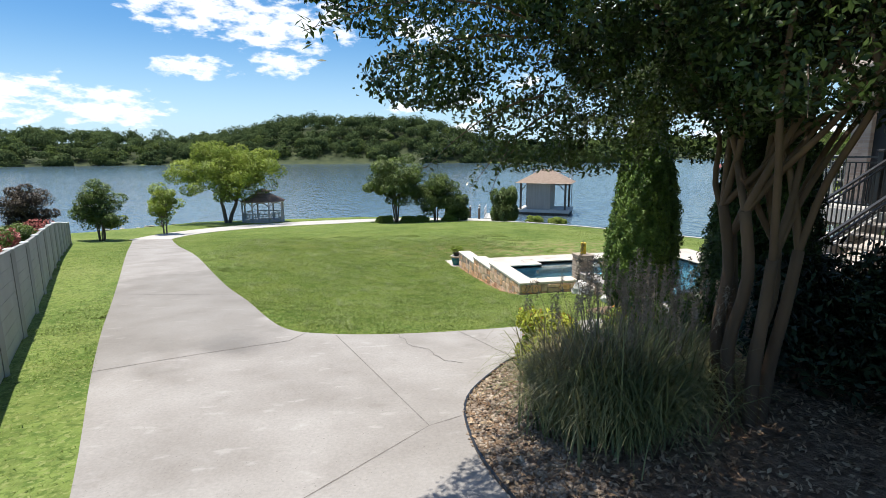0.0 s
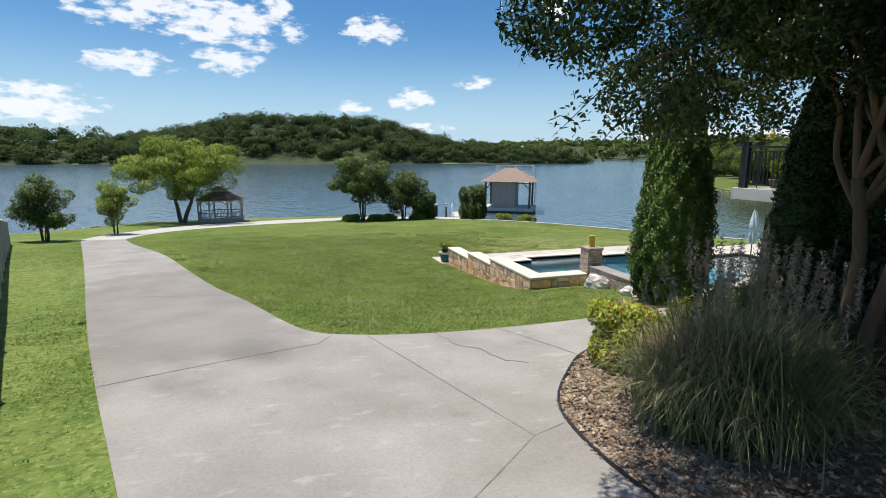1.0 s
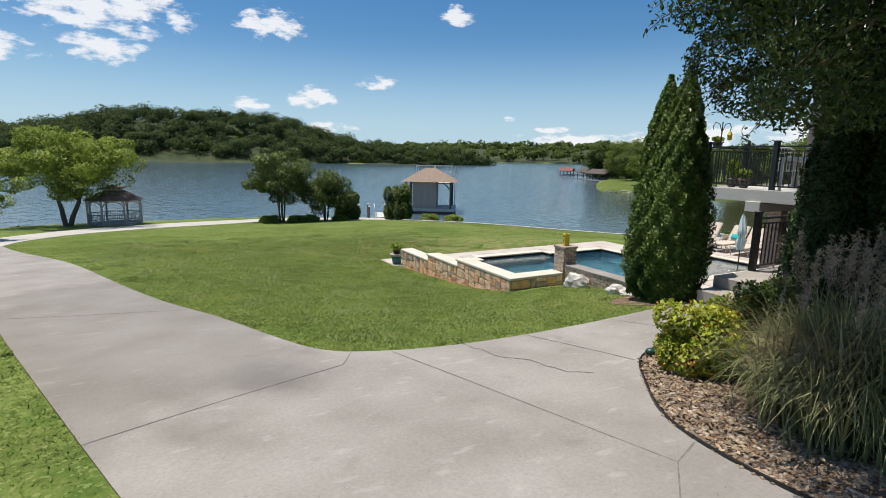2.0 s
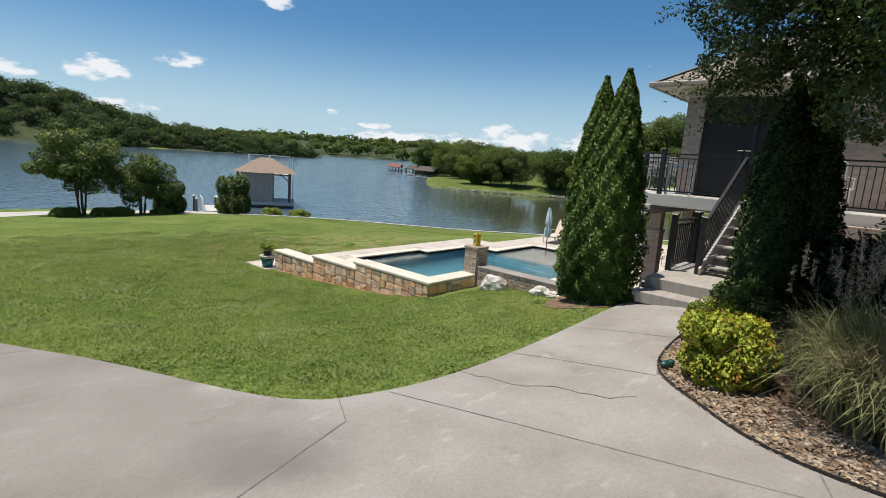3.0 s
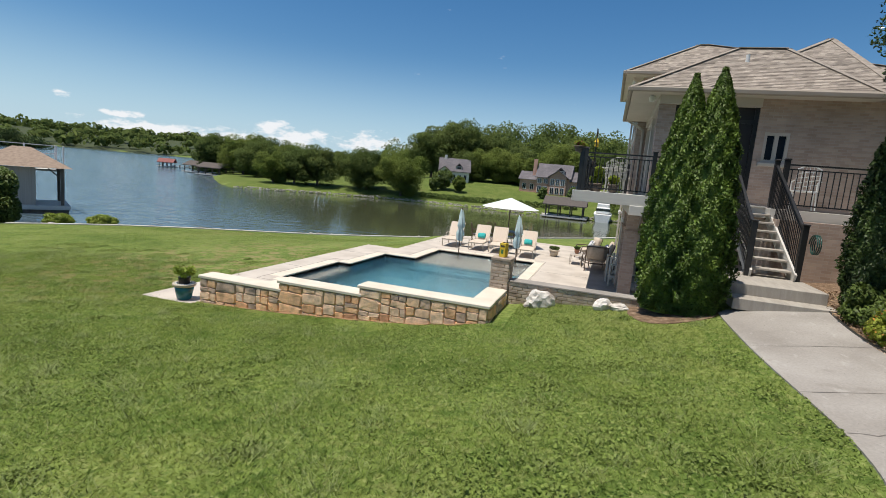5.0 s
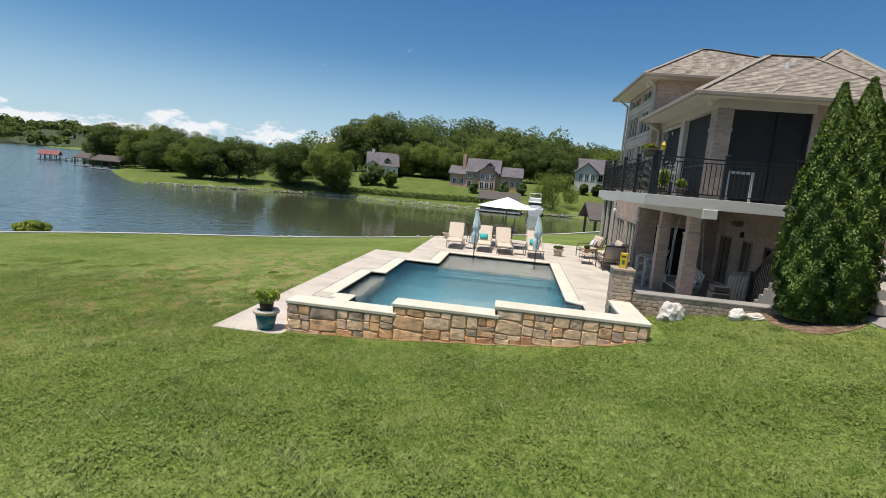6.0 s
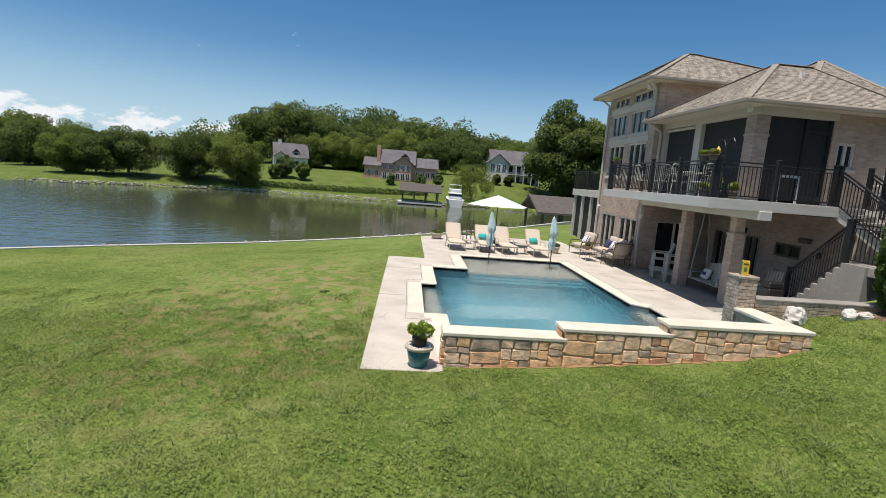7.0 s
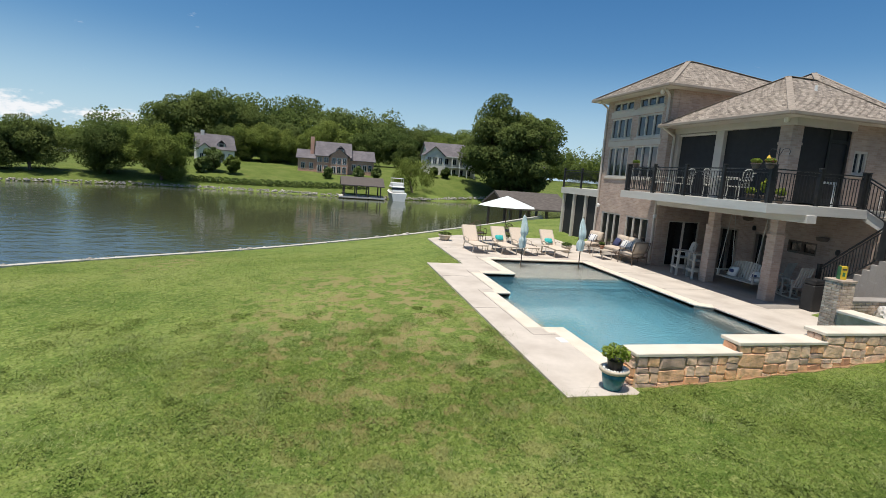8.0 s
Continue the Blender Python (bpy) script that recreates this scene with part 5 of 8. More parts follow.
# crape myrtles over the garden bed
def myrtle(x, y, rx, ry, z0, z1, stems, seed, per=1000, count=125, cx=0.0, cy=0.0, ext=(), loose=()):
    r = np.random.default_rng(seed)
    bm = bmesh.new()
    lum = crown_lumps(r, count, rx, ry, z0, z1, 0.52, 0.7, 0.3)
    lum = [(a + cx, b + cy, c, d, e, g) for a, b, c, d, e, g in lum]
    lum = [q for q in lum if not (q[0] < -0.6 and q[1] > 0.8 and q[2] < 3.7)]
    lum += list(ext)
    upper = [q for q in lum if q[2] > 3.3 and math.hypot(q[0], q[1]) < 2.4]
    for i in range(stems):
        an = 2 * math.pi * (i + 0.3 * r.uniform()) / stems
        foot = (0.16 * math.cos(an), 0.16 * math.sin(an), -0.1)
        mid = (0.36 * math.cos(an) + 0.08 * r.normal(), 0.36 * math.sin(an), 1.8 + 0.2 * r.normal())
        limbs(bm, foot, [mid], 0.062, r, 3, 0.05, 0.75)
        for k in range(3):
            l = upper[int(r.integers(len(upper)))]
            fork = (l[0] * 0.55 + mid[0] * 0.4, l[1] * 0.55 + mid[1] * 0.4, 0.5 * l[2] + 0.5 * mid[2] + 0.2)
            limbs(bm, mid, [fork], 0.034, r, 3, 0.08, 0.55)
            limbs(bm, fork, [l[:3]], 0.026, r, 3, 0.12)
            l2 = upper[int(r.integers(len(upper)))]
            if (Vector(l2[:3]) - Vector(fork)).length < 2.6:
                limbs(bm, fork, [l2[:3]], 0.03, r, 3, 0.12)
    t = plant("crape_myrtle_tree", "multi-stemmed crape myrtle tree with smooth tan bark and dense leaves", "tree", (x, y, gh(x, y)), bm, M_BARK, lum, per, 0.058, 0.029, M_MYRTLE, r, "garden bed trees", 0.25)
    # drooping leafy sprays along the rim of the crown
    bt, cs, os_ = bmesh.new(), [], []
    rim = [q for q in lum if math.hypot(q[0] - cx, q[1] - cy) > 0.45 * rx or q[2] < z0 + 0.8]
    for k in range(150):
        q = rim[int(r.integers(len(rim)))]
        o = Vector((q[0] - cx, q[1] - cy, 0))
        o = (o.normalized() if o.length > 0.05 else Vector((1, 0, 0))) + Vector(r.normal(size=3)) * 0.45
        o.normalize()
        a = Vector(q[:3]) + o * q[3] * 0.55
        L = r.uniform(0.25, 0.5)
        line = [a + o * L * s_ + Vector((0, 0, 0.12 * L * s_ - 0.55 * L * s_ * s_)) for s_ in (0, 0.25, 0.5, 0.75, 1.0)]
        tube(bt, line, [0.006, 0.005, 0.004, 0.003, 0.002], 4)
        for m in range(30):
            s_ = (m + 1) / 30
            i = min(int(s_ * 4), 3)
            p = line[i].lerp(line[i + 1], s_ * 4 - i) + Vector(r.normal(size=3)) * 0.03
            cs.append(p[:])
            os_.append((0.3 * r.normal(), 0.3 * r.normal(), 1.0))
    # thin outlying twigs that hang free of the crown
    for x0, y0, z0_, x1, y1, z1_, spread in loose:
        a, b = Vector((x0, y0, z0_)), Vector((x1, y1, z1_))
        L = (b - a).length
        line = [a.lerp(b, k / 4) + Vector((0, 0, 0.1 * L * math.sin(math.pi * k / 4))) for k in range(5)]
        tube(bt, line, [0.012, 0.009, 0.006, 0.004, 0.002], 5)
        for m in range(int(150 * L)):
            s_ = r.uniform(0.05, 1.0)
            i = min(int(s_ * 4), 3)
            p = line[i].lerp(line[i + 1], s_ * 4 - i) + Vector(r.normal(size=3)) * spread * (1.1 - 0.7 * s_)
            cs.append(p[:])
            os_.append((0.3 * r.normal(), 0.3 * r.normal(), 1.0))
    os_ = np.array(os_)
    v, f = leaf_cards(np.array(cs), os_ / np.linalg.norm(os_, axis=1, keepdims=True), 0.066, 0.028, r, 0.5, 0.8)
    tagged(part("twigs", bt, M_BARK, t), kind="stuff")
    from_arrays("sprays", v, f, M_MYRTLE, t)
    return t


myrtle(-0.8, -15.45, 3.3, 3.6, 2.25, 6.6, 6, 21, count=185, per=1500, cx=0.2, cy=0.2,
       ext=[(-2.7, 0.1, 3.6, 0.8, 0.7, 0.5), (-3.3, 0.2, 3.7, 0.55, 0.5, 0.32), (-2.4, 0.7, 3.2, 0.7, 0.6, 0.4), (-2.0, 0.6, 2.7, 0.5, 0.5, 0.35), (-3.8, 0.1, 3.75, 0.35, 0.3, 0.16), (-3.0, 0.3, 3.1, 0.5, 0.5, 0.25), (-1.2, 0.9, 2.6, 0.6, 0.6, 0.3), (-2.6, 0.4, 5.2, 0.8, 0.7, 0.5), (-0.4, 2.5, 3.9, 0.7, 0.5, 0.45), (-0.5, 2.3, 3.2, 0.5, 0.45, 0.3)],
       loose=[(-2.2, 0, 3.5, -3.9, -0.45, 3.25, 0.13), (-2.2, 0.1, 3.4, -3.5, -0.1, 3.0, 0.12), (-2.0, 0.3, 3.0, -3.0, 0.4, 2.4, 0.12), (-1.8, 0.5, 2.9, -2.5, 0.8, 2.2, 0.1),
              (-0.5, 2.2, 3.7, -0.65, 3.2, 3.75, 0.12), (-0.5, 2.2, 3.3, -0.5, 3.0, 2.9, 0.12), (-0.6, 2.0, 3.0, -0.6, 2.7, 2.4, 0.1), (-0.4, 2.3, 4.1, -0.5, 3.3, 4.3, 0.13)])
# crown widened and offset, that side unseen, to shade the bed
myrtle(2.2, -17.6, 3.4, 2.9, 1.9, 6.2, 5, 22, count=150, cx=-1.0, cy=-0.5)


# arborvitae
def arborvitae(x, y, spires, label, seed, leaf=M_ARBOR):
    r = np.random.default_rng(seed)
    t = thing("arborvitae", label, "conifer", (x, y, gh(x, y)), group="arborvitae")
    for dx, dy, rad, h in spires:
        n = int(42000 * h * rad / 2.6)
        z = r.uniform(0.02, 1, n) ** 1.15 * h
        prof = rad * np.minimum(1.0, 0.7 + 1.5 * z / h) * np.clip(1 - (z / h) ** 2.1, 0.03, 1) ** 0.8
        an = r.uniform(0, 2 * np.pi, n)
        lump = 1 + 0.16 * np.sin(an * 5 + z * 4) * np.sin(z * 6 + an * 2) + 0.08 * np.sin(an * 9 - z * 11)
        rr = prof * lump * r.uniform(0.78, 1.04, n) ** 0.7
        c = np.stack([dx + rr * np.cos(an), dy + rr * np.sin(an), z], 1)
        o = np.stack([np.cos(an), np.sin(an), np.full(n, 0.55)], 1)
        v, f = leaf_cards(c, o / np.linalg.norm(o, axis=1, keepdims=True), 0.062, 0.028, r, -0.5, 0.55)
        crown_normals(from_arrays("foliage", v, f, leaf, t), o, r, 0.5)
        bm = bmesh.new()
        rows = []
        for i in range(9):
            zz = h * i / 8
            pr = 0.8 * rad * min(1.0, 0.7 + 1.5 * zz / h) * max(1 - (zz / h) ** 2.1, 0.03) ** 0.8
            rows.append((max(pr, 0.02), zz))
        lathe(bm, rows, 14, (dx, dy, 0))
        part("inner_foliage", bm, leaf, t)
        part("trunk", rod(bmesh.new(), (dx, dy, -0.1), (dx, dy, h * 0.6), 0.09, 0.03), M_BARKD, t)
    return t


arborvitae(1.22, -10.6, ((0.02, 0.2, 0.55, 4.15), (-0.02, -0.22, 0.6, 4.25), (0.3, 0.0, 0.48, 3.6)), "pair of tall narrow bright green arborvitae", 31)
arborvitae(1.05, -13.45, ((-0.1, 0.08, 0.5, 3.5), (0.22, -0.2, 0.52, 3.7)), "arborvitae beside the stairs, leaves coloured dark for shade", 32, M_ARBOR_SHADE)


# low shrubs of the bed
def mound(name, label, x, y, r_, h, leaf, seed, n=4200, L=0.075, W=0.035, category="bush", group="", tips=None):
    r = np.random.default_rng(seed)
    lum = [(0, 0, h * 0.5, r_ * 0.85, r_ * 0.85, h * 0.5)]
    for i in range(12):
        an, rr = r.uniform(0, 6.28), r_ * r.uniform(0.3, 0.75)
        lum.append((rr * math.cos(an), rr * math.sin(an), h * r.uniform(0.35, 0.8), r_ * 0.36, r_ * 0.36, h * 0.25))
    # skirts down to the ground
    for i in range(9):
        an = 0.7 * i
        lum.append((0.68 * r_ * math.cos(an), 0.68 * r_ * math.sin(an), h * r.uniform(0.2, 0.3), r_ * 0.34, r_ * 0.34, h * 0.26))
    bm = bmesh.new()
    for i in range(9):
        an = r.uniform(0, 6.28)
        limbs(bm, (0, 0, -0.05), [(r_ * 0.6 * math.cos(an), r_ * 0.6 * math.sin(an), h * r.uniform(0.4, 0.8))], 0.014, r, 3, 0.1)
    t = plant(name, label, category, (x, y, gh(x, y)), bm, M_BARKD, lum, n // 22, L, W, leaf, r, group)
    if leaf is M_YELLOW or leaf is M_SHADED_GOLD:
        c, o = lumps_points(lum, 22, r, 0.95)
        v, f = leaf_cards(c + [0, 0, 0.02], o, 0.05, 0.025, r)
        from_arrays("young_leaves", v, f, M_TIP, t)
    return t


# golden leaf made greener, and darkened for the shade on this bush
M_SHADED_GOLD = leaf_material("shaded_green_gold_leaf", (0.14, 0.21, 0.025), (0.38, 0.42, 0.055), scale=3, trans=0.35, amount=0.6)
mound("golden_bush", "rounded yellow-green golden bush beside the walkway", -0.55, -13.16, 0.44, 0.6, M_SHADED_GOLD, 41, 7000, 0.06, 0.032, group="golden bushes")
mound("golden_bush", "rounded yellow-green golden bush beside the walkway", -1.93, -13.6, 0.45, 0.76, M_YELLOW, 42, 9000, 0.06, 0.032, group="golden bushes")
mound("nandina_bush", "dark green leafy bush in the garden bed", -0.12, -13.35, 0.52, 0.74, M_SHRUB, 43, 5200)
mound("nandina_bush", "dark green leafy bush in the garden bed", 0.45, -13.2, 0.42, 0.6, M_SHRUB, 44, 4200)
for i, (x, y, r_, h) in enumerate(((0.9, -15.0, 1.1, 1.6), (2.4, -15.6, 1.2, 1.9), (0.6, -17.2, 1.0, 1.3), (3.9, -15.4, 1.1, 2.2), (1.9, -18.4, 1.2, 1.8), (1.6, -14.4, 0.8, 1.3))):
    mound("juniper", "spreading juniper, leaves coloured dark for the shade", x, y, r_, h, M_JUNIPER_SHADE, 50 + i, 7000, 0.12, 0.045, "shrub", "shaded junipers")


def reed_clump(x, y, seed, n=2600, h=1.25, spread=1.15):
    r = np.random.default_rng(seed)
    t = thing("ornamental_grass", "large arching clump of ornamental grass with dry plumes", "ornamental grass", (x, y, gh(x, y)))
    verts, faces = [], []
    seg = 5
    for k in range(n):
        an = r.uniform(0, 2 * math.pi)
        lean = r.uniform(0.15, 1.0) ** 0.45
        L = h * r.uniform(0.75, 1.45)
        w = r.uniform(0.006, 0.012)
        bx, by = 0.25 * r.normal(), 0.25 * r.normal()
        ca, sa = math.cos(an), math.sin(an)
        base = len(verts)
        for i in range(seg + 1):
            s = i / seg
            out = spread * lean * (s ** 1.3)
            z = L * (s - 0.8 * lean * s ** 2.4)
            ww = w * (1 - 0.9 * s)
            verts.append((bx + ca * out - sa * ww, by + sa * out + ca * ww, max(z, 0.01)))
            verts.append((bx + ca * out + sa * ww, by + sa * out - ca * ww, max(z, 0.01)))
        for i in range(seg):
            a = base + 2 * i
            faces.append((a, a + 1, a + 3, a + 2))
    from_arrays("blades", np.array(verts), np.array(faces), M_REED, t)
    pv, pf = [], []
    for k in range(64):
        an, rr = r.uniform(0, 6.28), r.uniform(0.1, 0.8)
        z0 = h * r.uniform(0.75, 1.15)
        px, py = rr * math.cos(an), rr * math.sin(an)
        cs = np.stack([px + 0.011 * r.normal(size=60), py + 0.011 * r.normal(size=60), z0 + r.uniform(0, 0.28, 60)], 1)
        v, f = leaf_cards(cs, unit(r, 60), 0.05, 0.008, r, 0.4)
        pf.append(f + sum(len(q) for q in pv))
        pv.append(v)
        stem = np.array([[px * 0.4, py * 0.4, 0.3], [px * 0.4 + 0.006, py * 0.4, 0.3], [px + 0.004, py, z0 + 0.1], [px, py, z0 + 0.1]])
        pf.append(np.array([[0, 1, 2, 3]]) + sum(len(q) for q in pv))
        pv.append(stem)
    from_arrays("plumes", np.concatenate(pv), np.concatenate(pf), M_PLUME, t)
    return t


M_PLUME = material("dry_plume", [(0.2, 0.15, 0.11), (0.34, 0.27, 0.2)], scale=6, rough=0.9, island=0.4)
reed_clump(-2.05, -15.1, 61, 4200, 1.25, 0.85)
reed_clump(-1.2, -14.75, 62, 2200, 1.1, 0.8)

# bed floor of bark mulch with a river-rock edging
BED = BED_EDGE + [(-1.6, -20), (6, -22), (6.5, -16), (4.0, -13.1), (2.2, -13.08)]
bm = drape(bmesh.new(), BED, 0.015, 0.1, 0.7)
tagged(link_mesh("mulch_bed", bm, M_MULCH), "dark bark mulch and leaf litter in the planting bed", "mulch bed", kind="structure")
ARB_BED = [(1.3 + 0.92 * math.cos(a) * (1 + 0.1 * math.sin(3 * a)), -10.55 + 0.82 * math.sin(a) * (1 + 0.1 * math.cos(2 * a))) for a in np.linspace(0, 2 * math.pi, 28, endpoint=False)]
bm = drape(bmesh.new(), [p for p in ARB_BED if p[0] < 2.4], 0.012, 0.08, 0.5)
tagged(link_mesh("mulch_bed", bm, M_MULCH), "bare brown soil round the arborvitae", "soil bed", kind="structure")
bm = bmesh.new()
prev = None
for i, (x, y) in enumerate(BED_EDGE):
    z = gh(x, y)
    a, b = BED_EDGE[max(i - 1, 0)], BED_EDGE[min(i + 1, len(BED_EDGE) - 1)]
    d = Vector((b[0] - a[0], b[1] - a[1])).normalized()
    ring = [bm.verts.new((x - d.y * s, y + d.x * s, z + h)) for s, h in ((0.0, -0.05), (0.0, 0.045), (0.02, 0.045), (0.02, -0.05))]
    if prev:
        for k in range(4):
            bm.faces.new((prev[k], prev[(k + 1) % 4], ring[(k + 1) % 4], ring[k]))
    prev = ring
bmesh.ops.recalc_face_normals(bm, faces=bm.faces)
tagged(link_mesh("bed_edging", bm, M_BLACK), "thin black plastic edging round the planting bed", "edging", kind="structure")


def pebbles(name, label, line, width, count, size, mat, seed, lift=0.0, side=1, zfun=None, flat=0.55):
    """Loose stones along a plan line: small faceted pieces in one mesh."""
    r = np.random.default_rng(seed)
    bm0 = bmesh.new()
    bmesh.ops.create_icosphere(bm0, subdivisions=1, radius=1)
    bm0.verts.ensure_lookup_table()
    base = np.array([v.co[:] for v in bm0.verts])
    tri = np.array([[v.index for v in f.verts] for f in bm0.faces])
    bm0.free()
    seg = np.array(line)
    ln = np.hypot(*np.diff(seg, axis=0).T)
    cum = np.r_[0, np.cumsum(ln)]
    vs, fs = [], []
    for k in range(count):
        s = r.uniform(0, cum[-1])
        i = min(np.searchsorted(cum, s) - 1, len(ln) - 1)
        i = max(i, 0)
        t = (s - cum[i]) / ln[i]
        p = seg[i] * (1 - t) + seg[i + 1] * t
        d = (seg[i + 1] - seg[i]) / ln[i]
        off = side * width * r.uniform(0, 1) ** 1.2
        x, y = p[0] - d[1] * off, p[1] + d[0] * off
        sz = size * r.uniform(0.5, 1.5) * np.array([1, r.uniform(0.6, 1), flat * r.uniform(0.6, 1.1)])
        a = r.uniform(0, 6.28)
        v = base * (1 + 0.22 * r.normal(size=(len(base), 1))) * sz
        v = np.stack([v[:, 0] * math.cos(a) - v[:, 1] * math.sin(a), v[:, 0] * math.sin(a) + v[:, 1] * math.cos(a), v[:, 2]], 1)
        z = zfun(x, y) if zfun else gh(x, y)
        fs.append(tri + k * len(base))
        vs.append(v + [x, y, z + lift + sz[2] * 0.5])
    ob = from_arrays(name, np.concatenate(vs), np.concatenate(fs), mat)
    return tagged(ob, label, "stones", kind="stuff")


pebbles("river_rock", "brown and grey river rock edging the planting bed", BED_EDGE[6:], 0.8, 7000, 0.021, M_ROCK, 71, 0.012, 1)


def litter(name, label, count, box_, size, mat, seed, lift=0.03):
    """Flat fallen leaves and bark chips strewn over the bed."""
    r = np.random.default_rng(seed)
    x, y = r.uniform(box_[0], box_[1], count), r.uniform(box_[2], box_[3], count)
    ok = inside(x, y, BED)
    x, y = x[ok], y[ok]
    c = np.stack([x, y, gz(x, y) + lift + r.uniform(0, 0.02, len(x))], 1)
    o = r.normal(size=(len(x), 3)) * 0.25 + [0, 0, 1]
    v, f = leaf_cards(c, o / np.linalg.norm(o, axis=1, keepdims=True), size, size * 0.45, r, 0, 0.9)
    return tagged(from_arrays(name, v, f, mat), label, "leaf litter", kind="stuff")


litter("leaf_litter", "dry brown leaves and bark chips on the mulch", 16000, (-3.4, 3, -20, -12.8), 0.06, M_LITTER, 75)
litter("ground_ivy", "low green ground ivy creeping over the mulch", 5000, (-3.2, 0.5, -19.5, -16.9), 0.075, M_SHRUB, 76, 0.06)


def shore_z(x, y):
    return float(land_height(np.array([x]), np.array([y]))[0])


pebbles("shore_rocks", "pale rip-rap rocks along the lake edge", WALL_LINE[:-6], 0.7, 360, 0.12, M_RIPRAP, 72, -0.02, 1, lambda x, y: max(shore_z(x, y), WATER - 0.1))
pebbles("shore_rocks", "pale rip-rap rocks along the lake edge", smooth_line([(9.5, 26), (7, 28), (2, 30.4), (-6, 30.8), (-14.6, 28.5), (-18, 22.5), (-22, 16)], 4), 1.2, 420, 0.17, M_RIPRAP, 73, -0.02, -1, lambda x, y: max(shore_z(x, y), WATER - 0.1))


# shore trees and shrubs
def small_tree(name, label, x, y, h, crown, count, size, per, L, W, leaf, bark, seed, stems=3, z=None, lean=(0, 0), trunk_r=0.07, fork=0.4, group="", cz=None):
    r = np.random.default_rng(seed)
    z0, z1 = cz or (h * 0.35, h)
    lum = crown_lumps(r, count, crown, crown * 0.9, z0, z1, size, 0.7, 0.3)
    lum = [(a + lean[0], b + lean[1], c, d, e, g) for a, b, c, d, e, g in lum]
    bm = bmesh.new()
    for i in range(stems):
        an = 2 * math.pi * i / stems + r.uniform(0, 0.5)
        foot = (0.1 * math.cos(an) * (stems > 1), 0.1 * math.sin(an) * (stems > 1), -0.15)
        mid = (lean[0] * 0.3 + 0.12 * crown * math.cos(an), lean[1] * 0.3 + 0.12 * crown * math.sin(an), h * fork)
        limbs(bm, foot, [mid], trunk_r, r, 3, 0.06, 0.7)
        for k in range(4):
            l = lum[int(r.integers(len(lum)))]
            limbs(bm, mid, [l[:3]], trunk_r * 0.55, r, 4, 0.1, 0.2)
    return plant(name, label, "tree" if h > 3 else "shrub", (x, y, gh(x, y) if z is None else z), bm, bark, lum, per, L, W, leaf, r, group, 0.1)


small_tree("shade_tree", "spreading lime-green shade tree by the gazebo", -13.1, 25.6, 6.6, 4.8, 100, 0.85, 420, 0.17, 0.08, M_LIME, M_BARKD, 81, 2, None, (0.6, 0), 0.17, 0.26, cz=(1.7, 6.9))
small_tree("myrtle_shrub", "vase-shaped green shrub on the lake shore", 0.65, 23.0, 5.7, 2.9, 64, 0.7, 360, 0.16, 0.08, M_SHRUB, M_BARK, 82, 6, None, (0, 0), 0.06, 0.35, "shore shrubs", (1.0, 5.8))
small_tree("myrtle_shrub", "vase-shaped green shrub on the lake shore", 4.0, 23.0, 4.3, 2.4, 54, 0.6, 300, 0.16, 0.08, M_SHRUB, M_BARK, 83, 5, None, (0.2, 0), 0.05, 0.35, "shore shrubs", (0.4, 4.3))
mound("round_bush", "dense round green bush beside the path", 6.2, 24.2, 1.1, 2.3, M_SHRUB, 84, 14000, 0.16, 0.08)
mound("round_bush", "dense round green bush by the dock ramp", 9.8, 21.9, 1.2, 2.9, M_SHRUB, 85, 20000, 0.16, 0.08)
small_tree("myrtle_shrub", "bushy green shrub with upright shoots", -17.0, 11.6, 3.3, 1.65, 44, 0.5, 260, 0.14, 0.06, M_SHRUB, M_BARKD, 86, 6, None, (0, 0), 0.04, 0.3, "shore shrubs", (0.1, 3.4))
small_tree("myrtle_shrub", "young bright green shrub by the path", -15.0, 15.6, 3.4, 1.35, 30, 0.42, 240, 0.14, 0.06, M_LIME, M_BARKD, 87, 3, None, (0, 0), 0.045, 0.3, "shore shrubs", (0.5, 3.5))
M_PURPLE = leaf_material("purple_leaf", (0.035, 0.03, 0.02), (0.08, 0.06, 0.04), trans=0.25)
M_RED = leaf_material("red_flower", (0.25, 0.05, 0.05), (0.5, 0.2, 0.17), scale=4, trans=0.3)
small_tree("purple_shrub", "dark purple-leaved shrub behind the fence", -20.6, 12.2, 3.1, 1.5, 40, 0.5, 260, 0.14, 0.06, M_PURPLE, M_BARKD, 88, 5, None, (0, 0), 0.04, 0.3, "shore shrubs", (0.1, 3.1))
for i, (x, y, r_, h, m) in enumerate(((-18.2, 8.2, 1.0, 1.3, M_RED), (-16.8, 3.6, 0.8, 1.2, M_SHRUB), (-16.0, 0.6, 0.9, 1.1, M_RED), (-14.6, -2.6, 0.9, 1.2, M_SHRUB), (-19.6, 5.4, 1.1, 1.8, M_SHRUB), (-13.2, -5.2, 0.8, 1.1, M_RED))):
    mound("flower_bush" if m is M_RED else "green_bush", "red flowering bush behind the fence" if m is M_RED else "green bush behind the fence", x, y, r_, h, m, 90 + i, 3600, 0.12, 0.06, "bush", "fence bushes")
for i, (x, y) in enumerate(((1.6, 22.2), (2.6, 22.5), (-0.4, 22.6), (5.2, 23.0), (11.6, 19.6), (12.8, 17.8))):
    mound("ground_cover", "low yellow-green ground cover at the lake edge", x, y, 0.75, 0.55, M_LIME, 110 + i, 5200, 0.16, 0.05, "plant", "ground cover")


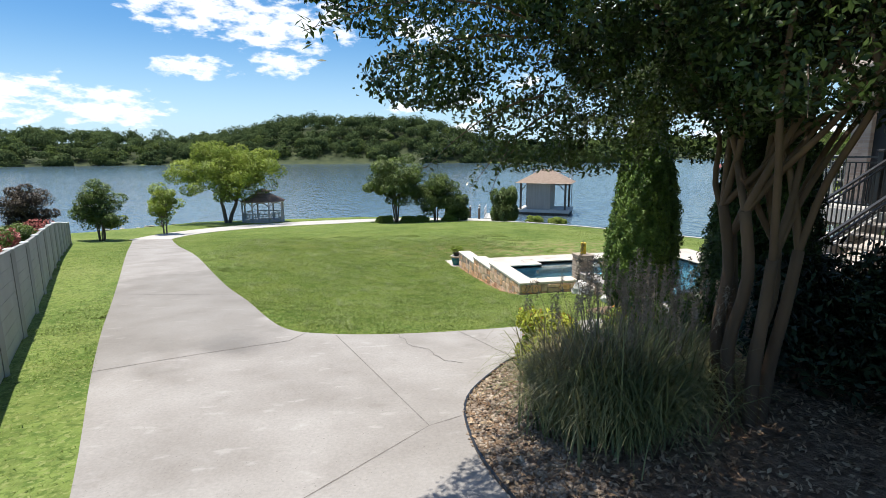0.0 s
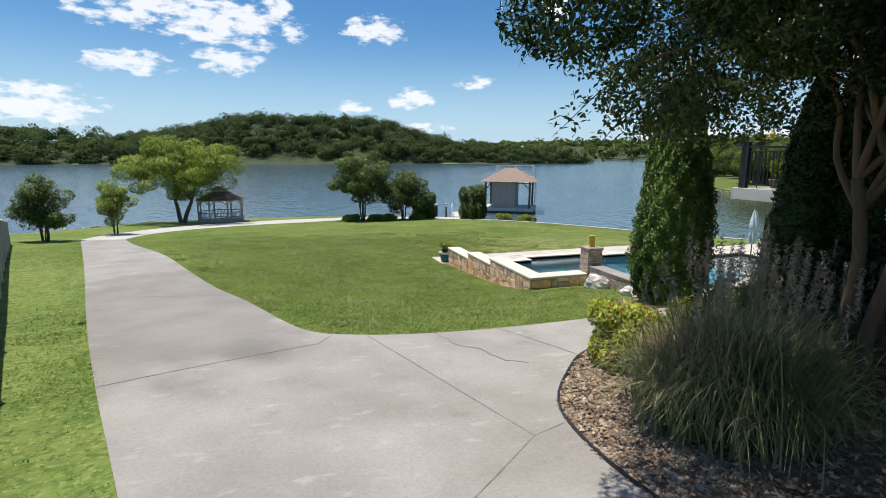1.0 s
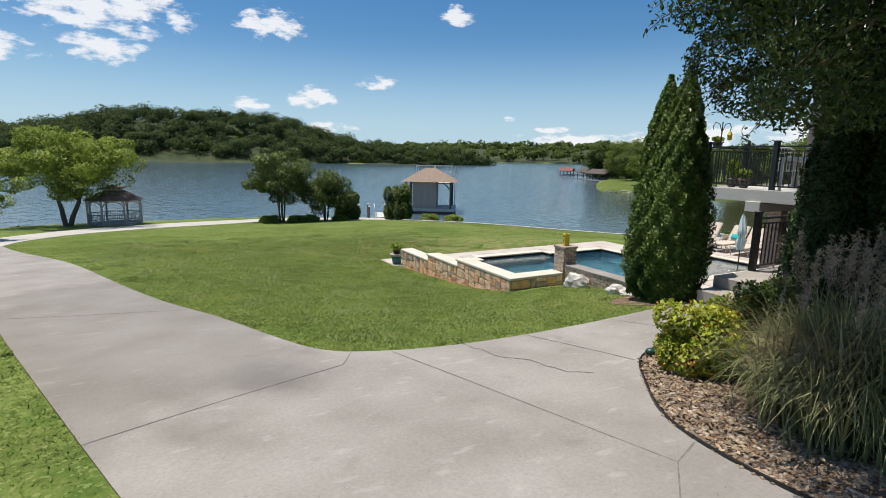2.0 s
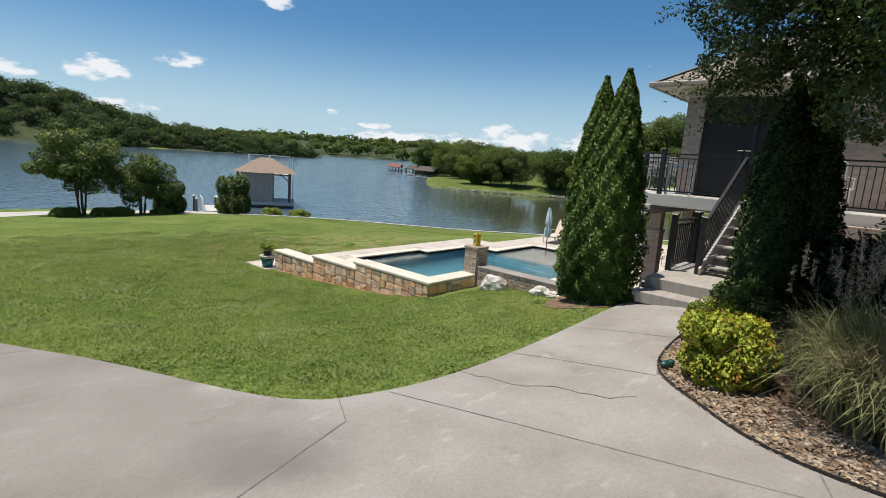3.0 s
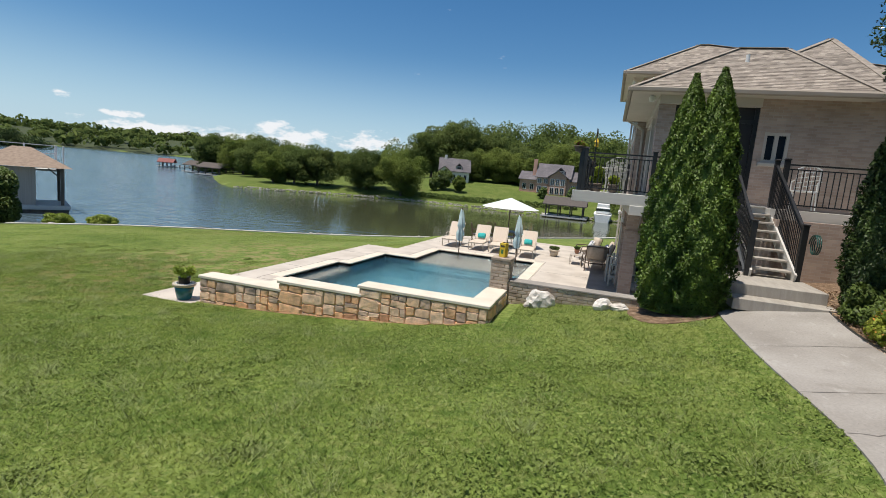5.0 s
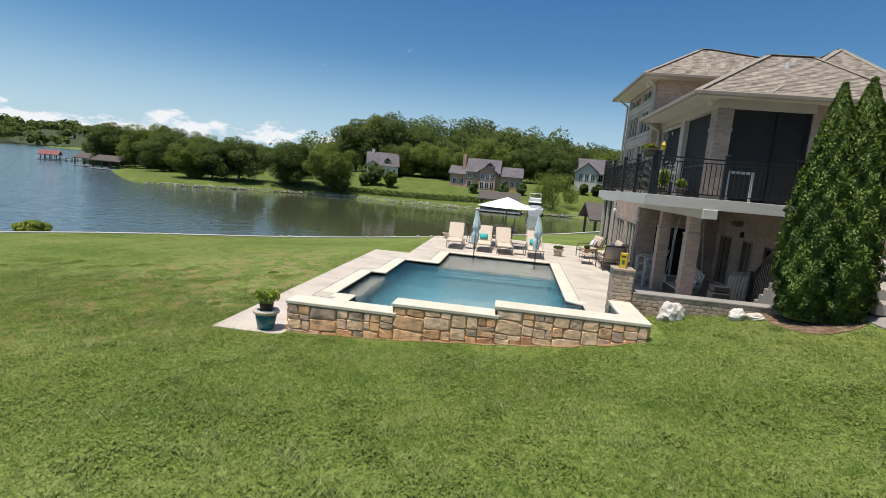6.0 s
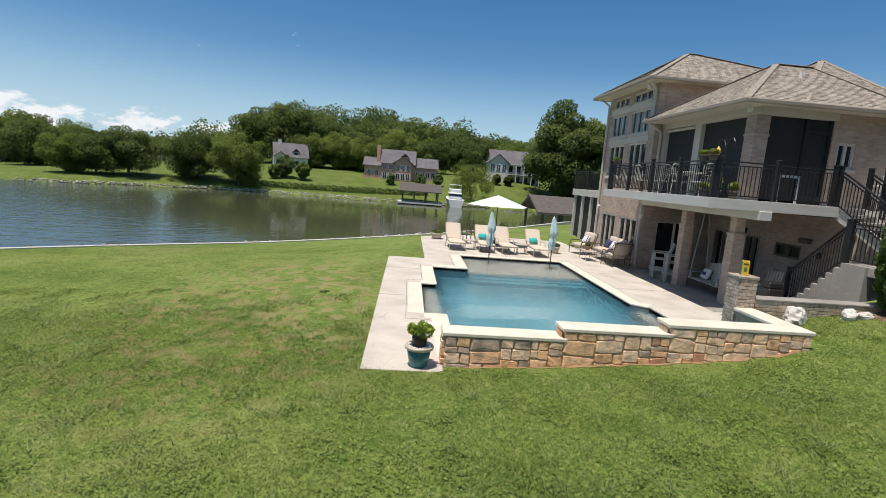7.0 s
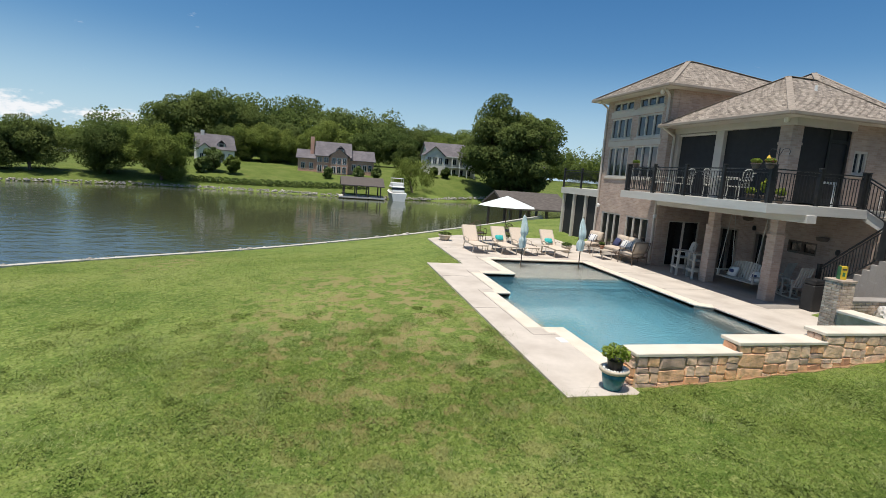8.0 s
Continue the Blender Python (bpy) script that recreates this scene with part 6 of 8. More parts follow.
# ---- far shores ----
def tree_mesh(seed, rx, h, count, size, per, L, W, leaf):
    """Shared meshes for a broad tree: trunk and crown."""
    r = np.random.default_rng(seed)
    lum = crown_lumps(r, count, rx, rx, h * 0.0, h, size, 0.8, 0.45)
    c, o = lumps_points(lum, per, r)
    v, f = leaf_cards(c, o, L, W, r, 0, 0.7)
    bm = bmesh.new()
    limbs(bm, (0, 0, -0.5), [(0, 0, h * 0.6)], h * 0.03, r, 3, 0.03, 0.5)
    for k in range(5):
        limbs(bm, (0, 0, h * 0.3), [lum[k][:3]], h * 0.014, r, 3, 0.08)
    return bm, v, f, o


def broad_tree(x, y, seed, rx, h, leaf, label, name="broadleaf_tree", group="far bank trees", per=240, z=None, lumps=64, leaf_size=0.28):
    bm, v, f, o = tree_mesh(seed, rx, h, lumps, rx * 1.16 / lumps ** 0.333, int(per * 1.6), leaf_size, leaf_size * 0.68, leaf)
    t = thing(name, label, "tree", (x, y, shore_z(x, y) if z is None else z), 0, group)
    part("trunk", bm, M_BARKD, t)
    crown_normals(from_arrays("crown", v, f, leaf, t), o, np.random.default_rng(seed), 0.3)
    return t


LB = "dense green broadleaf tree on the far bank"
proto = [broad_tree(80.5, 46, 201, 5.2, 7.9, M_WOOD, LB), broad_tree(84, 37, 202, 5.4, 8.6, M_WOOD, LB), broad_tree(83.2, 29.2, 203, 5.6, 9.0, M_WOODL, LB)]
# the oak stands wide and alone on the far lawn
broad_tree(94, -33.5, 204, 11.0, 22.5, M_WOOD, "wide dark green oak on the far lawn", "oak_tree", "far bank trees", 420, None, 120, 0.5)
for i, (x, y, s, k) in enumerate(((78.5, 50, 0.82, 0), (76.5, 53.5, 0.7, 2), (125, 38, 1.75, 0), (125.5, 31, 1.9, 1), (127, 24.5, 1.6, 0), (112, 20.5, 0.9, 2), (112, 16, 0.95, 2), (111, 11.5, 0.85, 2), (113, 24, 0.9, 1), (118, 13, 1.1, 0), (122, 4, 1.15, 2), (122, -6, 1.1, 0), (120, -14, 1.05, 1),
                                  (140, -47, 1.5, 0), (150, -52, 1.6, 1), (135, -30, 1.2, 2), (150, -22, 1.4, 0), (160, -30, 1.5, 1), (170, -42, 1.6, 2), (104, -14.5, 0.5, 0),
                                  (132, 118, 1.5, 0), (140, 110, 1.2, 1), (152, 112, 1.3, 2), (112, 98, 1.4, 0), (118, 88, 1.4, 1), (105, 84, 1.2, 2), (128, 96, 1.2, 0), (95, 72, 1.1, 1), (100, 66, 1.0, 0), (112, 74, 1.1, 2),
                                  (93, 58, 0.8, 0), (150, 132, 1.3, 1), (165, 140, 1.4, 2), (140, 60, 1.0, 0), (150, 80, 1.1, 1))):
    t = copy_thing(proto[k], pose(x, y, shore_z(x, y) - 0.2, 0, 0, 47 * i) @ Matrix.Diagonal((s, s, s, 1)))
    t.matrix_basis = pose(x, y, shore_z(x, y) - 0.2, 0, 0, 47 * i) @ Matrix.Diagonal((s, s, s, 1))
for i, (x, y, h, m) in enumerate(((92, 23.3, 4.4, M_SHRUB), (91, 19.8, 3.3, M_WOODL), (90.5, 25, 2.6, M_SHRUB), (93, 3.2, 2.2, M_SHRUB), (93.5, -2.6, 2.6, M_SHRUB), (95.5, -6.2, 2.4, M_SHRUB), (101, -19, 2.2, M_WOOD), (101, -21.5, 2.4, M_WOOD))):
    broad_tree(x, y, 220 + i, h * 0.45, h, m, "small rounded ornamental tree on the far lawn", "small_tree", "far lawn trees", 90)
willow_r = np.random.default_rng(240)
wl_l = [(willow_r.uniform(-3, 3), willow_r.uniform(-3.4, 3.4), willow_r.uniform(1.2, 5.4), 1.1, 1.1, 1.3) for _ in range(30)]
plant("willow_tree", "drooping pale green willow on the far bank", "tree", (88, -12.4, shore_z(88, -12.4)), limbs(bmesh.new(), (0, 0, -0.3), [(0.3, 0.4, 3.5)], 0.25, willow_r), M_BARKD, wl_l, 200, 0.5, 0.1, M_WOODL, willow_r, droop=1.5)
for i in range(22):
    y = 25 - 1.35 * i
    x = 84.4 + 0.02 * i * i * 0.3
    mound_seed = 260 + i % 3
    if i < 3:
        r = np.random.default_rng(mound_seed)
        c, o = lumps_points([(0, 0, 0.45, 0.7, 0.7, 0.5)], 200, r)
        v, f = leaf_cards(c, o, 0.3, 0.18, r)
        t = thing("hedge_bush", "clipped round bush in the far bank hedge", "bush", (x, y, shore_z(x, y)), 0, "far bank hedge")
        from_arrays("foliage", v, f, M_SHRUB, t)
        hb = t
    else:
        copy_thing(hb, pose(x, y, shore_z(x, y), 0, 0, 70 * i))
pebbles("bank_rocks", "pale rip-rap rocks along the far bank", PENINSULA[:34], 0.7, 1500, 0.17, M_RIPRAP, 271, 0.0, 1, lambda x, y: max(shore_z(x, y), WATER - 0.1))


def woods(name, label, places, rx, h, cards, L, leaf, seed):
    """Many crowns of leaf clumps in one mesh, for woods that nobody could count."""
    r = np.random.default_rng(seed)
    vs, fs, ns, n = [], [], [], 0
    for x, y, z in places:
        s = r.uniform(0.6, 1.3)
        # a crown of several round heads of different height
        heads = int(r.integers(4, 7))
        hc = np.clip(r.normal(size=(heads, 3)), -1.5, 1.5) * [0.4, 0.4, 0.2]
        hr = r.uniform(0.42, 0.72, heads)
        k = r.integers(heads, size=cards)
        u = unit(r, cards)
        u[:, 2] = np.abs(u[:, 2]) * 1.15 - 0.3
        size = np.array([rx * s, rx * s, h * 0.62 * s])
        c = np.array([x, y, z + h * 0.42 * s]) + (hc[k] + u * (hr[k] * r.uniform(0.82, 1.04, cards))[:, None]) * size
        o = u + hc[k] * 0.5 + [0, 0, 0.15]
        v, f = leaf_cards(c, o, L, L * 0.7, r, 0, 0.75)
        vs.append(v)
        fs.append(f + n)
        ns.append(o)
        n += len(v)
    ob = crown_normals(from_arrays(name, np.concatenate(vs), np.concatenate(fs), leaf), np.concatenate(ns), r, 0.25)
    return tagged(ob, label, "woods", kind="stuff")


def scatter(poly, count, seed, box_, margin=0.0, zmin=None):
    r = np.random.default_rng(seed)
    out = []
    while len(out) < count:
        x, y = r.uniform(box_[0], box_[1], 400), r.uniform(box_[2], box_[3], 400)
        ok = inside(x, y, poly) & (edge_distance(x, y, poly) > margin)
        z = land_height(x, y)
        out += [(a, b, c) for a, b, c, k in zip(x, y, z, ok) if k]
    return out[:count]


WL = "dense green woodland covering the far shore"
woods("island_woods", WL, scatter(ISLAND, 640, 301, (-420, 240, 330, 480), 2), 6.5, 12.5, 330, 1.35, M_ISLE, 311)
woods("island_woods", WL, scatter(ISLAND, 190, 302, (-420, 240, 330, 440), 1), 5.5, 10, 260, 1.3, M_ISLEL, 312)
woods("island_woods", WL, scatter(ISLAND, 420, 307, (-130, 150, 396, 620), 4), 6.5, 12, 240, 1.5, M_ISLE, 317)
r_edge = np.random.default_rng(306)
EDGE = [(p[0] + r_edge.normal() * 3, p[1] + 4 + abs(r_edge.normal()) * 4, WATER + 0.2) for p in ISLAND for _ in range(9) if p[1] < 420 and -420 < p[0] < 245]
woods("island_woods", WL, EDGE, 5.0, 8, 110, 1.6, M_ISLE, 316)
SKIRT = [(p[0] + r_edge.normal() * 4, p[1] + 1 + abs(r_edge.normal()) * 2, WATER - 1.2) for p in ISLAND for _ in range(20) if p[1] < 420 and -420 < p[0] < 245]
woods("island_thicket", "low thicket hanging over the island shore", SKIRT, 4.5, 6, 90, 1.3, M_ISLE, 318)
woods("distant_woods", "hazy distant woods on the horizon", scatter(FARLAND, 700, 303, (-900, 1900, 420, 1700), 4), 16, 20, 60, 8, M_WOOD, 313)
HILL = [(150, 75), (138, 30), (136, -20), (150, -70), (160, -150), (330, -200), (360, 80), (220, 110)]
woods("hill_woods", "wooded hillside behind the far houses", scatter(HILL, 520, 304, (120, 340, -180, 110), 1), 5.5, 13, 420, 0.9, M_WOOD, 314)
woods("hill_woods", "wooded hillside behind the far houses", scatter(HILL, 190, 305, (120, 260, -140, 90), 1), 5, 9, 340, 0.8, M_WOODL, 315)


# ---- houses over the water ----
M_PINK = brick_material("pink_brick", (0.46, 0.25, 0.19), (0.54, 0.32, 0.25), (0.55, 0.42, 0.34), scale_noise=0.6)
M_SIDING = material("pale_siding", [(0.64, 0.61, 0.56), (0.74, 0.71, 0.66)], scale=0.6, rough=0.7)
M_SLATE = brick_material("grey_shingle", (0.115, 0.105, 0.115), (0.165, 0.15, 0.16), (0.085, 0.08, 0.085), width=0.4, height=0.2, scale_noise=0.5)


def gable(bm, x0, x1, y0, y1, z, peak, along="y", over=0.4):
    """A gable roof over a rectangle, ridge along one axis, as a solid."""
    if along == "y":
        xm = (x0 + x1) / 2
        pts = [(x0 - over, z - 0.25), (xm, peak), (x1 + over, z - 0.25), (x1 + over, z - 0.4), (xm, peak - 0.2), (x0 - over, z - 0.4)]
        a = [bm.verts.new((p[0], y0 - over, p[1])) for p in pts]
        b = [bm.verts.new((p[0], y1 + over, p[1])) for p in pts]
    else:
        ym = (y0 + y1) / 2
        pts = [(y0 - over, z - 0.25), (ym, peak), (y1 + over, z - 0.25), (y1 + over, z - 0.4), (ym, peak - 0.2), (y0 - over, z - 0.4)]
        a = [bm.verts.new((x0 - over, p[0], p[1])) for p in pts]
        b = [bm.verts.new((x1 + over, p[0], p[1])) for p in pts]
    n = len(pts)
    for i in range(n):
        bm.faces.new((a[i], a[(i + 1) % n], b[(i + 1) % n], b[i]))
    bm.faces.new(a)
    bm.faces.new(b[::-1])
    bmesh.ops.recalc_face_normals(bm, faces=bm.faces)
    return bm


def far_house(label, at, rz, blocks, windows, wall_mat, roof_mat, chimney=None, dormers=(), porch_=None, size=(1, 1, 1)):
    h = thing("house", label, "house", at, rz, "houses over the water")
    for (x0, x1, y0, y1, z0, z1, peak, along) in blocks:
        bm = boxbm(x0, x1, y0, y1, z0, z1)
        if along == "y":
            poly_face(bm, [(x0, y0, z1), (x1, y0, z1), ((x0 + x1) / 2, y0, peak - 0.2)])
            poly_face(bm, [(x0, y1, z1), (x1, y1, z1), ((x0 + x1) / 2, y1, peak - 0.2)])
        else:
            poly_face(bm, [(x0, y0, z1), (x0, y1, z1), (x0, (y0 + y1) / 2, peak - 0.2)])
            poly_face(bm, [(x1, y0, z1), (x1, y1, z1), (x1, (y0 + y1) / 2, peak - 0.2)])
        part("wall", bm, wall_mat, h)
        part("roof", gable(bmesh.new(), x0, x1, y0, y1, z1 + 0.25, peak, along), roof_mat, h)
    for y, z, w, hh, x in windows:
        wi = part("window", boxbm(x - 0.05, x, y - w / 2, y + w / 2, z, z + hh), M_WHITE, h)
        part("pane", boxbm(x - 0.07, x - 0.04, y - w / 2 + 0.08, y - 0.03, z + 0.08, z + hh - 0.08), M_GLASS, wi)
        part("pane", boxbm(x - 0.07, x - 0.04, y + 0.03, y + w / 2 - 0.08, z + 0.08, z + hh - 0.08), M_GLASS, wi)
    if chimney:
        x, y, z0, z1 = chimney
        part("chimney", boxbm(x - 0.5, x + 0.5, y - 0.4, y + 0.4, z0, z1), wall_mat, h)
    for x, y, z in dormers:
        bm = boxbm(x, x + 2, y - 0.8, y + 0.8, z, z + 1.1)
        dm = part("dormer", bm, M_SIDING, h)
        part("roof", gable(bmesh.new(), x, x + 2, y - 0.8, y + 0.8, z + 1.3, z + 2.0, "x", 0.2), roof_mat, dm)
        part("pane", boxbm(x - 0.04, x - 0.01, y - 0.5, y + 0.5, z + 0.25, z + 0.95), M_GLASS, dm)
    if porch_:
        y0, y1, x, z0, z1 = porch_
        bm = boxbm(x - 2.0, x, y0, y1, z0, z0 + 0.2)
        box(bm, x - 2.0, x, y0, y1, z1, z1 + 0.2)
        part("porch_deck", bm, M_WHITE, h)
        for i in range(5):
            y = y0 + (y1 - y0) * i / 4
            part("porch_post", boxbm(x - 1.95, x - 1.8, y - 0.08, y + 0.08, z0 - 2.5, z1), M_WHITE, h)
    h.scale = size
    return h


def rows_of(x, y0, y1, n, z, w, hh):
    return [(y0 + (y1 - y0) * (i + 0.5) / n, z, w, hh, x) for i in range(n)]


far_house("large pink brick house with grey hipped roofs and dormers", (99, 2.6, shore_z(99, 2.6)), 0,
          [(0, 9, -4.2, 3.2, -1, 4.2, 7.9, "y"), (0.8, 8, 3.2, 7.2, -1, 3.4, 5.6, "y"), (0.5, 8.5, -9.5, -4.2, -1, 3.6, 6.2, "y"), (-1.2, 0.0, -3.6, 0.2, -1, 4.4, 6.2, "x")],
          rows_of(0, 0.4, 3.2, 2, 2.6, 1.0, 1.3) + rows_of(0, 0.4, 3.2, 2, 0.3, 1.0, 1.6) + rows_of(-1.2, -3.4, 0, 3, 2.3, 0.9, 1.6) + rows_of(-1.2, -3.4, 0, 3, 0.1, 0.9, 1.7) + rows_of(0.5, -9.3, -4.4, 4, 1.0, 0.9, 1.6) + rows_of(0.8, 3.4, 7, 2, 0.8, 0.9, 1.5),
          M_PINK, M_SLATE, (3, 4.2, 4, 8.8), ((0.6, -2.0, 5.0),), size=(0.9, 0.9, 0.8))
far_house("pale grey house with steep gable roof and brick chimney", (104, 25.2, shore_z(104, 25.2)), 18,
          [(0, 8, -4.5, 4.0, -1, 3.2, 7.0, "y"), (-1.8, 1, 1.0, 4.2, -1, 3.0, 4.6, "x")],
          rows_of(0, -4.2, 0.6, 3, 1.0, 0.9, 1.4) + rows_of(-1.8, 1.2, 4, 2, 0.6, 0.9, 1.5), M_SIDING, M_SLATE, (4, 2.5, 5, 7.8), ((0.5, -1.5, 3.6),), size=(0.8, 0.8, 0.8))
far_house("grey-roofed house with white gabled porch on the hill", (106, -23.3, shore_z(106, -23.3) + 1.4), 0,
          [(0, 9, -6.5, 5.0, -3, 2.6, 6.3, "y"), (-2.0, 2, 1.6, 6.0, -3, 2.6, 5.0, "x")],
          rows_of(0, -6, 1.4, 4, 0.5, 1.0, 1.6) + rows_of(-2.0, 1.8, 5.8, 3, 0.4, 1.0, 1.8) + rows_of(0, -6, 1.4, 4, -2.2, 1.0, 1.6), M_SIDING, M_SLATE, None, (), (-6.0, 1.4, 0.0, -0.2, 2.4), size=(0.95, 0.95, 0.85))
far_house("dark grey house among trees on the far bank", (150, -62, shore_z(150, -62)), 0,
          [(0, 9, -5, 5, -1, 3.4, 6.4, "y")], rows_of(0, -4.5, 4.5, 3, 1.4, 1.0, 1.4), M_FENCE, M_SLATE)


# ---- docks and boats ----
def dock_house(label, x, y, z, w, d, h, rz=0, roof_mat=None, group="boat docks"):
    b = thing("boat_dock", label, "boat dock", (x, y, z), rz, group)
    part("platform", boxbm(-d / 2 - 0.4, d / 2 + 0.4, -w / 2 - 0.8, w / 2 + 0.8, 0.15, 0.4), M_FASCIA, b)
    for i in range(4):
        for sx in (-1, 1):
            yy = -w / 2 + w * i / 3
            part("post", boxbm(sx * d / 2 - 0.1, sx * d / 2 + 0.1, yy - 0.1, yy + 0.1, -1.5, h), M_BARKD, b)
    bm = bmesh.new()
    gable(bm, -d / 2, d / 2, -w / 2, w / 2, h + 0.25, h + 1.3, "y", 0.6)
    part("roof", bm, roof_mat or M_DARKROOF, b)
    return b


dock_house("dark-roofed boat dock with open sides over the water", 81.0, -2.4, WATER, 6.0, 4.5, 2.3)
dock_house("dark shingled boathouse on slim posts beside the patio", 37.0, -14.2, WATER, 5.0, 6.0, 2.9)
dock_house("small brown-roofed dock on the far bank", 104, 92, WATER, 7, 5, 2.2)
dock_house("small brown-roofed dock on the far bank", 112, 104, WATER, 8, 5, 2.2)
dock_house("distant red dock with pale roof on the lake", 131, 137, WATER, 4, 3.5, 1.8, 30, M_RED)
pier = thing("pier", "long low timber pier reaching into the lake", "pier", (131, 137, WATER))
for i in range(9):
    part("post", boxbm(3 + i * 2.2, 3.3 + i * 2.2, -0.3, 0, -1, 1.0), M_BARKD, pier)
part("walkway", boxbm(2, 23, -0.9, 0.2, 0.3, 0.5), M_FASCIA, pier)

cruiser = thing("cabin_cruiser", "white cabin cruiser moored beside the dock", "boat", (83.0, -8.6, WATER), 0)
bm = bmesh.new()
secs = [(-4.2, 1.3, 1.3, 0.0), (-2, 1.5, 1.35, -0.2), (1.0, 1.45, 1.5, -0.2), (3.2, 0.9, 1.75, -0.1), (4.4, 0.08, 1.95, 0.5)]
prev = None
for x, w2, top, bot in secs:
    ring = [bm.verts.new(p) for p in ((x, -w2, top), (x, -w2 * 0.75, bot), (x, 0, bot - 0.2), (x, w2 * 0.75, bot), (x, w2, top))]
    if prev:
        for a in range(4):
            bm.faces.new((prev[a], prev[a + 1], ring[a + 1], ring[a]))
        bm.faces.new((prev[4], prev[0], ring[0], ring[4]))
    else:
        bm.faces.new(ring[::-1])
    prev = ring
bmesh.ops.recalc_face_normals(bm, faces=bm.faces)
part("hull", bm, M_WHITE, cruiser)
part("cabin", boxbm(-2.6, 1.8, -1.1, 1.1, 1.4, 2.5, 0.15), M_WHITE, cruiser)
part("cabin_window", boxbm(-2.63, 1.83, -1.12, 1.12, 1.85, 2.25), M_GLASS, cruiser)
part("flybridge", boxbm(-2.2, 0.9, -1.0, 1.0, 2.5, 3.1, 0.12), M_WHITE, cruiser)
bm = boxbm(-2.0, 0.6, -1.0, 1.0, 3.75, 3.83, 0.02)
for x in (-1.9, 0.5):
    for y in (-0.9, 0.9):
        rod(bm, (x, y, 3.0), (x, y, 3.78), 0.03)
part("bimini_top", bm, M_WHITE, cruiser)

# ---- near boathouse and dock ramp ----
bh = thing("boathouse", "grey boathouse with tan hipped roof standing over the water", "boathouse", (18.3, 33.0, WATER), -32)
bh.scale = (0.92, 0.92, 1)
part("platform", boxbm(-2.9, 3.1, -2.6, 2.6, 0.25, 0.55), M_FASCIA, bh)
part("skirt", boxbm(-2.8, 3.0, -2.5, 2.5, -0.4, 0.25), M_BARKD, bh)
part("wall", boxbm(-1.7, 0.9, -2.0, -1.9, 0.55, 3.3), M_TANWALL, bh, "tan panelled wall")
part("wall", boxbm(-1.8, -1.7, -2.0, 1.9, 0.55, 3.3), M_TANWALL, bh, "tan panelled wall")
part("wall", boxbm(0.8, 0.9, -1.9, 1.9, 0.55, 3.3), M_TANWALL, bh, "tan panelled wall")
for x in (-2.5, 2.6):
    for y in (-2.1, 2.1):
        part("post", boxbm(x - 0.11, x + 0.11, y - 0.11, y + 0.11, -1.0, 3.4), M_BARKD, bh)
for x0, x1 in ((-2.5, -1.75), (2.6, 1.7)):
    part("brace", beam(bmesh.new(), (x0, -2.1, 2.5), (x1, -2.1, 3.3), 0.1, 0.1), M_BARKD, bh)
bm = bmesh.new()
a = [bm.verts.new(p) for p in ((-3.1, -2.8, 3.35), (3.3, -2.8, 3.35), (3.3, 2.8, 3.35), (-3.1, 2.8, 3.35))]
r2 = [bm.verts.new((-0.5, 0, 4.75)), bm.verts.new((0.7, 0, 4.75))]
for q in ((a[0], a[1], r2[1], r2[0]), (a[1], a[2], r2[1]), (a[2], a[3], r2[0], r2[1]), (a[3], a[0], r2[0]), (a[3], a[2], a[1], a[0])):
    bm.faces.new(q)
bmesh.ops.recalc_face_normals(bm, faces=bm.faces)
part("roof", bm, M_BROWNROOF, bh, "tan shingle hipped roof")
bm = bmesh.new()
for x in (-1.9, 0.3, 2.5):
    rod(bm, (x, 2.6, 3.0), (x, 2.6, 5.0), 0.05)
    rod(bm, (x, 4.4, 3.0), (x, 4.4, 5.0), 0.05)
for y in (2.6, 4.4):
    for z in (3.6, 4.3, 4.95):
        beam(bm, (-1.9, y, z), (2.5, y, z), 0.05, 0.05)
for x in (-1.9, 2.5):
    for z in (3.6, 4.95):
        beam(bm, (x, 2.6, z), (x, 4.4, z), 0.05, 0.05)
part("upper_rail", bm, M_WHITE, bh, "white rail of the upper sun deck")
part("upper_deck", boxbm(-2.0, 2.6, 2.6, 4.5, 2.9, 3.05), M_FASCIA, bh)
part("ladder", boxbm(2.9, 2.98, 1.4, 1.8, 0.5, 5.0), M_WHITE, bh)
ramp = thing("dock_ramp", "white gangway ramp leading out to the dock", "gangway", (9.6, 25.2, -1.7), -20)
part("deck", boxbm(-0.6, 0.6, 0, 4.2, 0.0, 0.12), M_FASCIA, ramp)
for x in (-0.6, 0.6):
    bm = bmesh.new()
    for i in range(4):
        rod(bm, (x, 0.2 + 1.25 * i, 0.1), (x, 0.2 + 1.25 * i, 0.95), 0.03)
    beam(bm, (x, 0.1, 0.95), (x, 4.1, 0.95), 0.05, 0.05)
    beam(bm, (x, 0.1, 0.5), (x, 4.1, 0.5), 0.04, 0.04)
    part("handrail", bm, M_WHITE, ramp)
pp = thing("mooring_post", "dark mooring post with white cap in the water", "post", (8.2, 27.2, WATER - 0.6), 0, "mooring posts")
part("shaft", rod(bmesh.new(), (0, 0, 0), (0, 0, 2.1), 0.09), M_BARKD, pp)
part("cap", rod(bmesh.new(), (0, 0, 2.1), (0, 0, 2.22), 0.11, 0.02), M_WHITE, pp)
for x, y in ((7.0, 28.4), (9.3, 27.8), (8.6, 25.6), (10.6, 26.8)):
    copy_thing(pp, pose(x, y, WATER - 0.6))

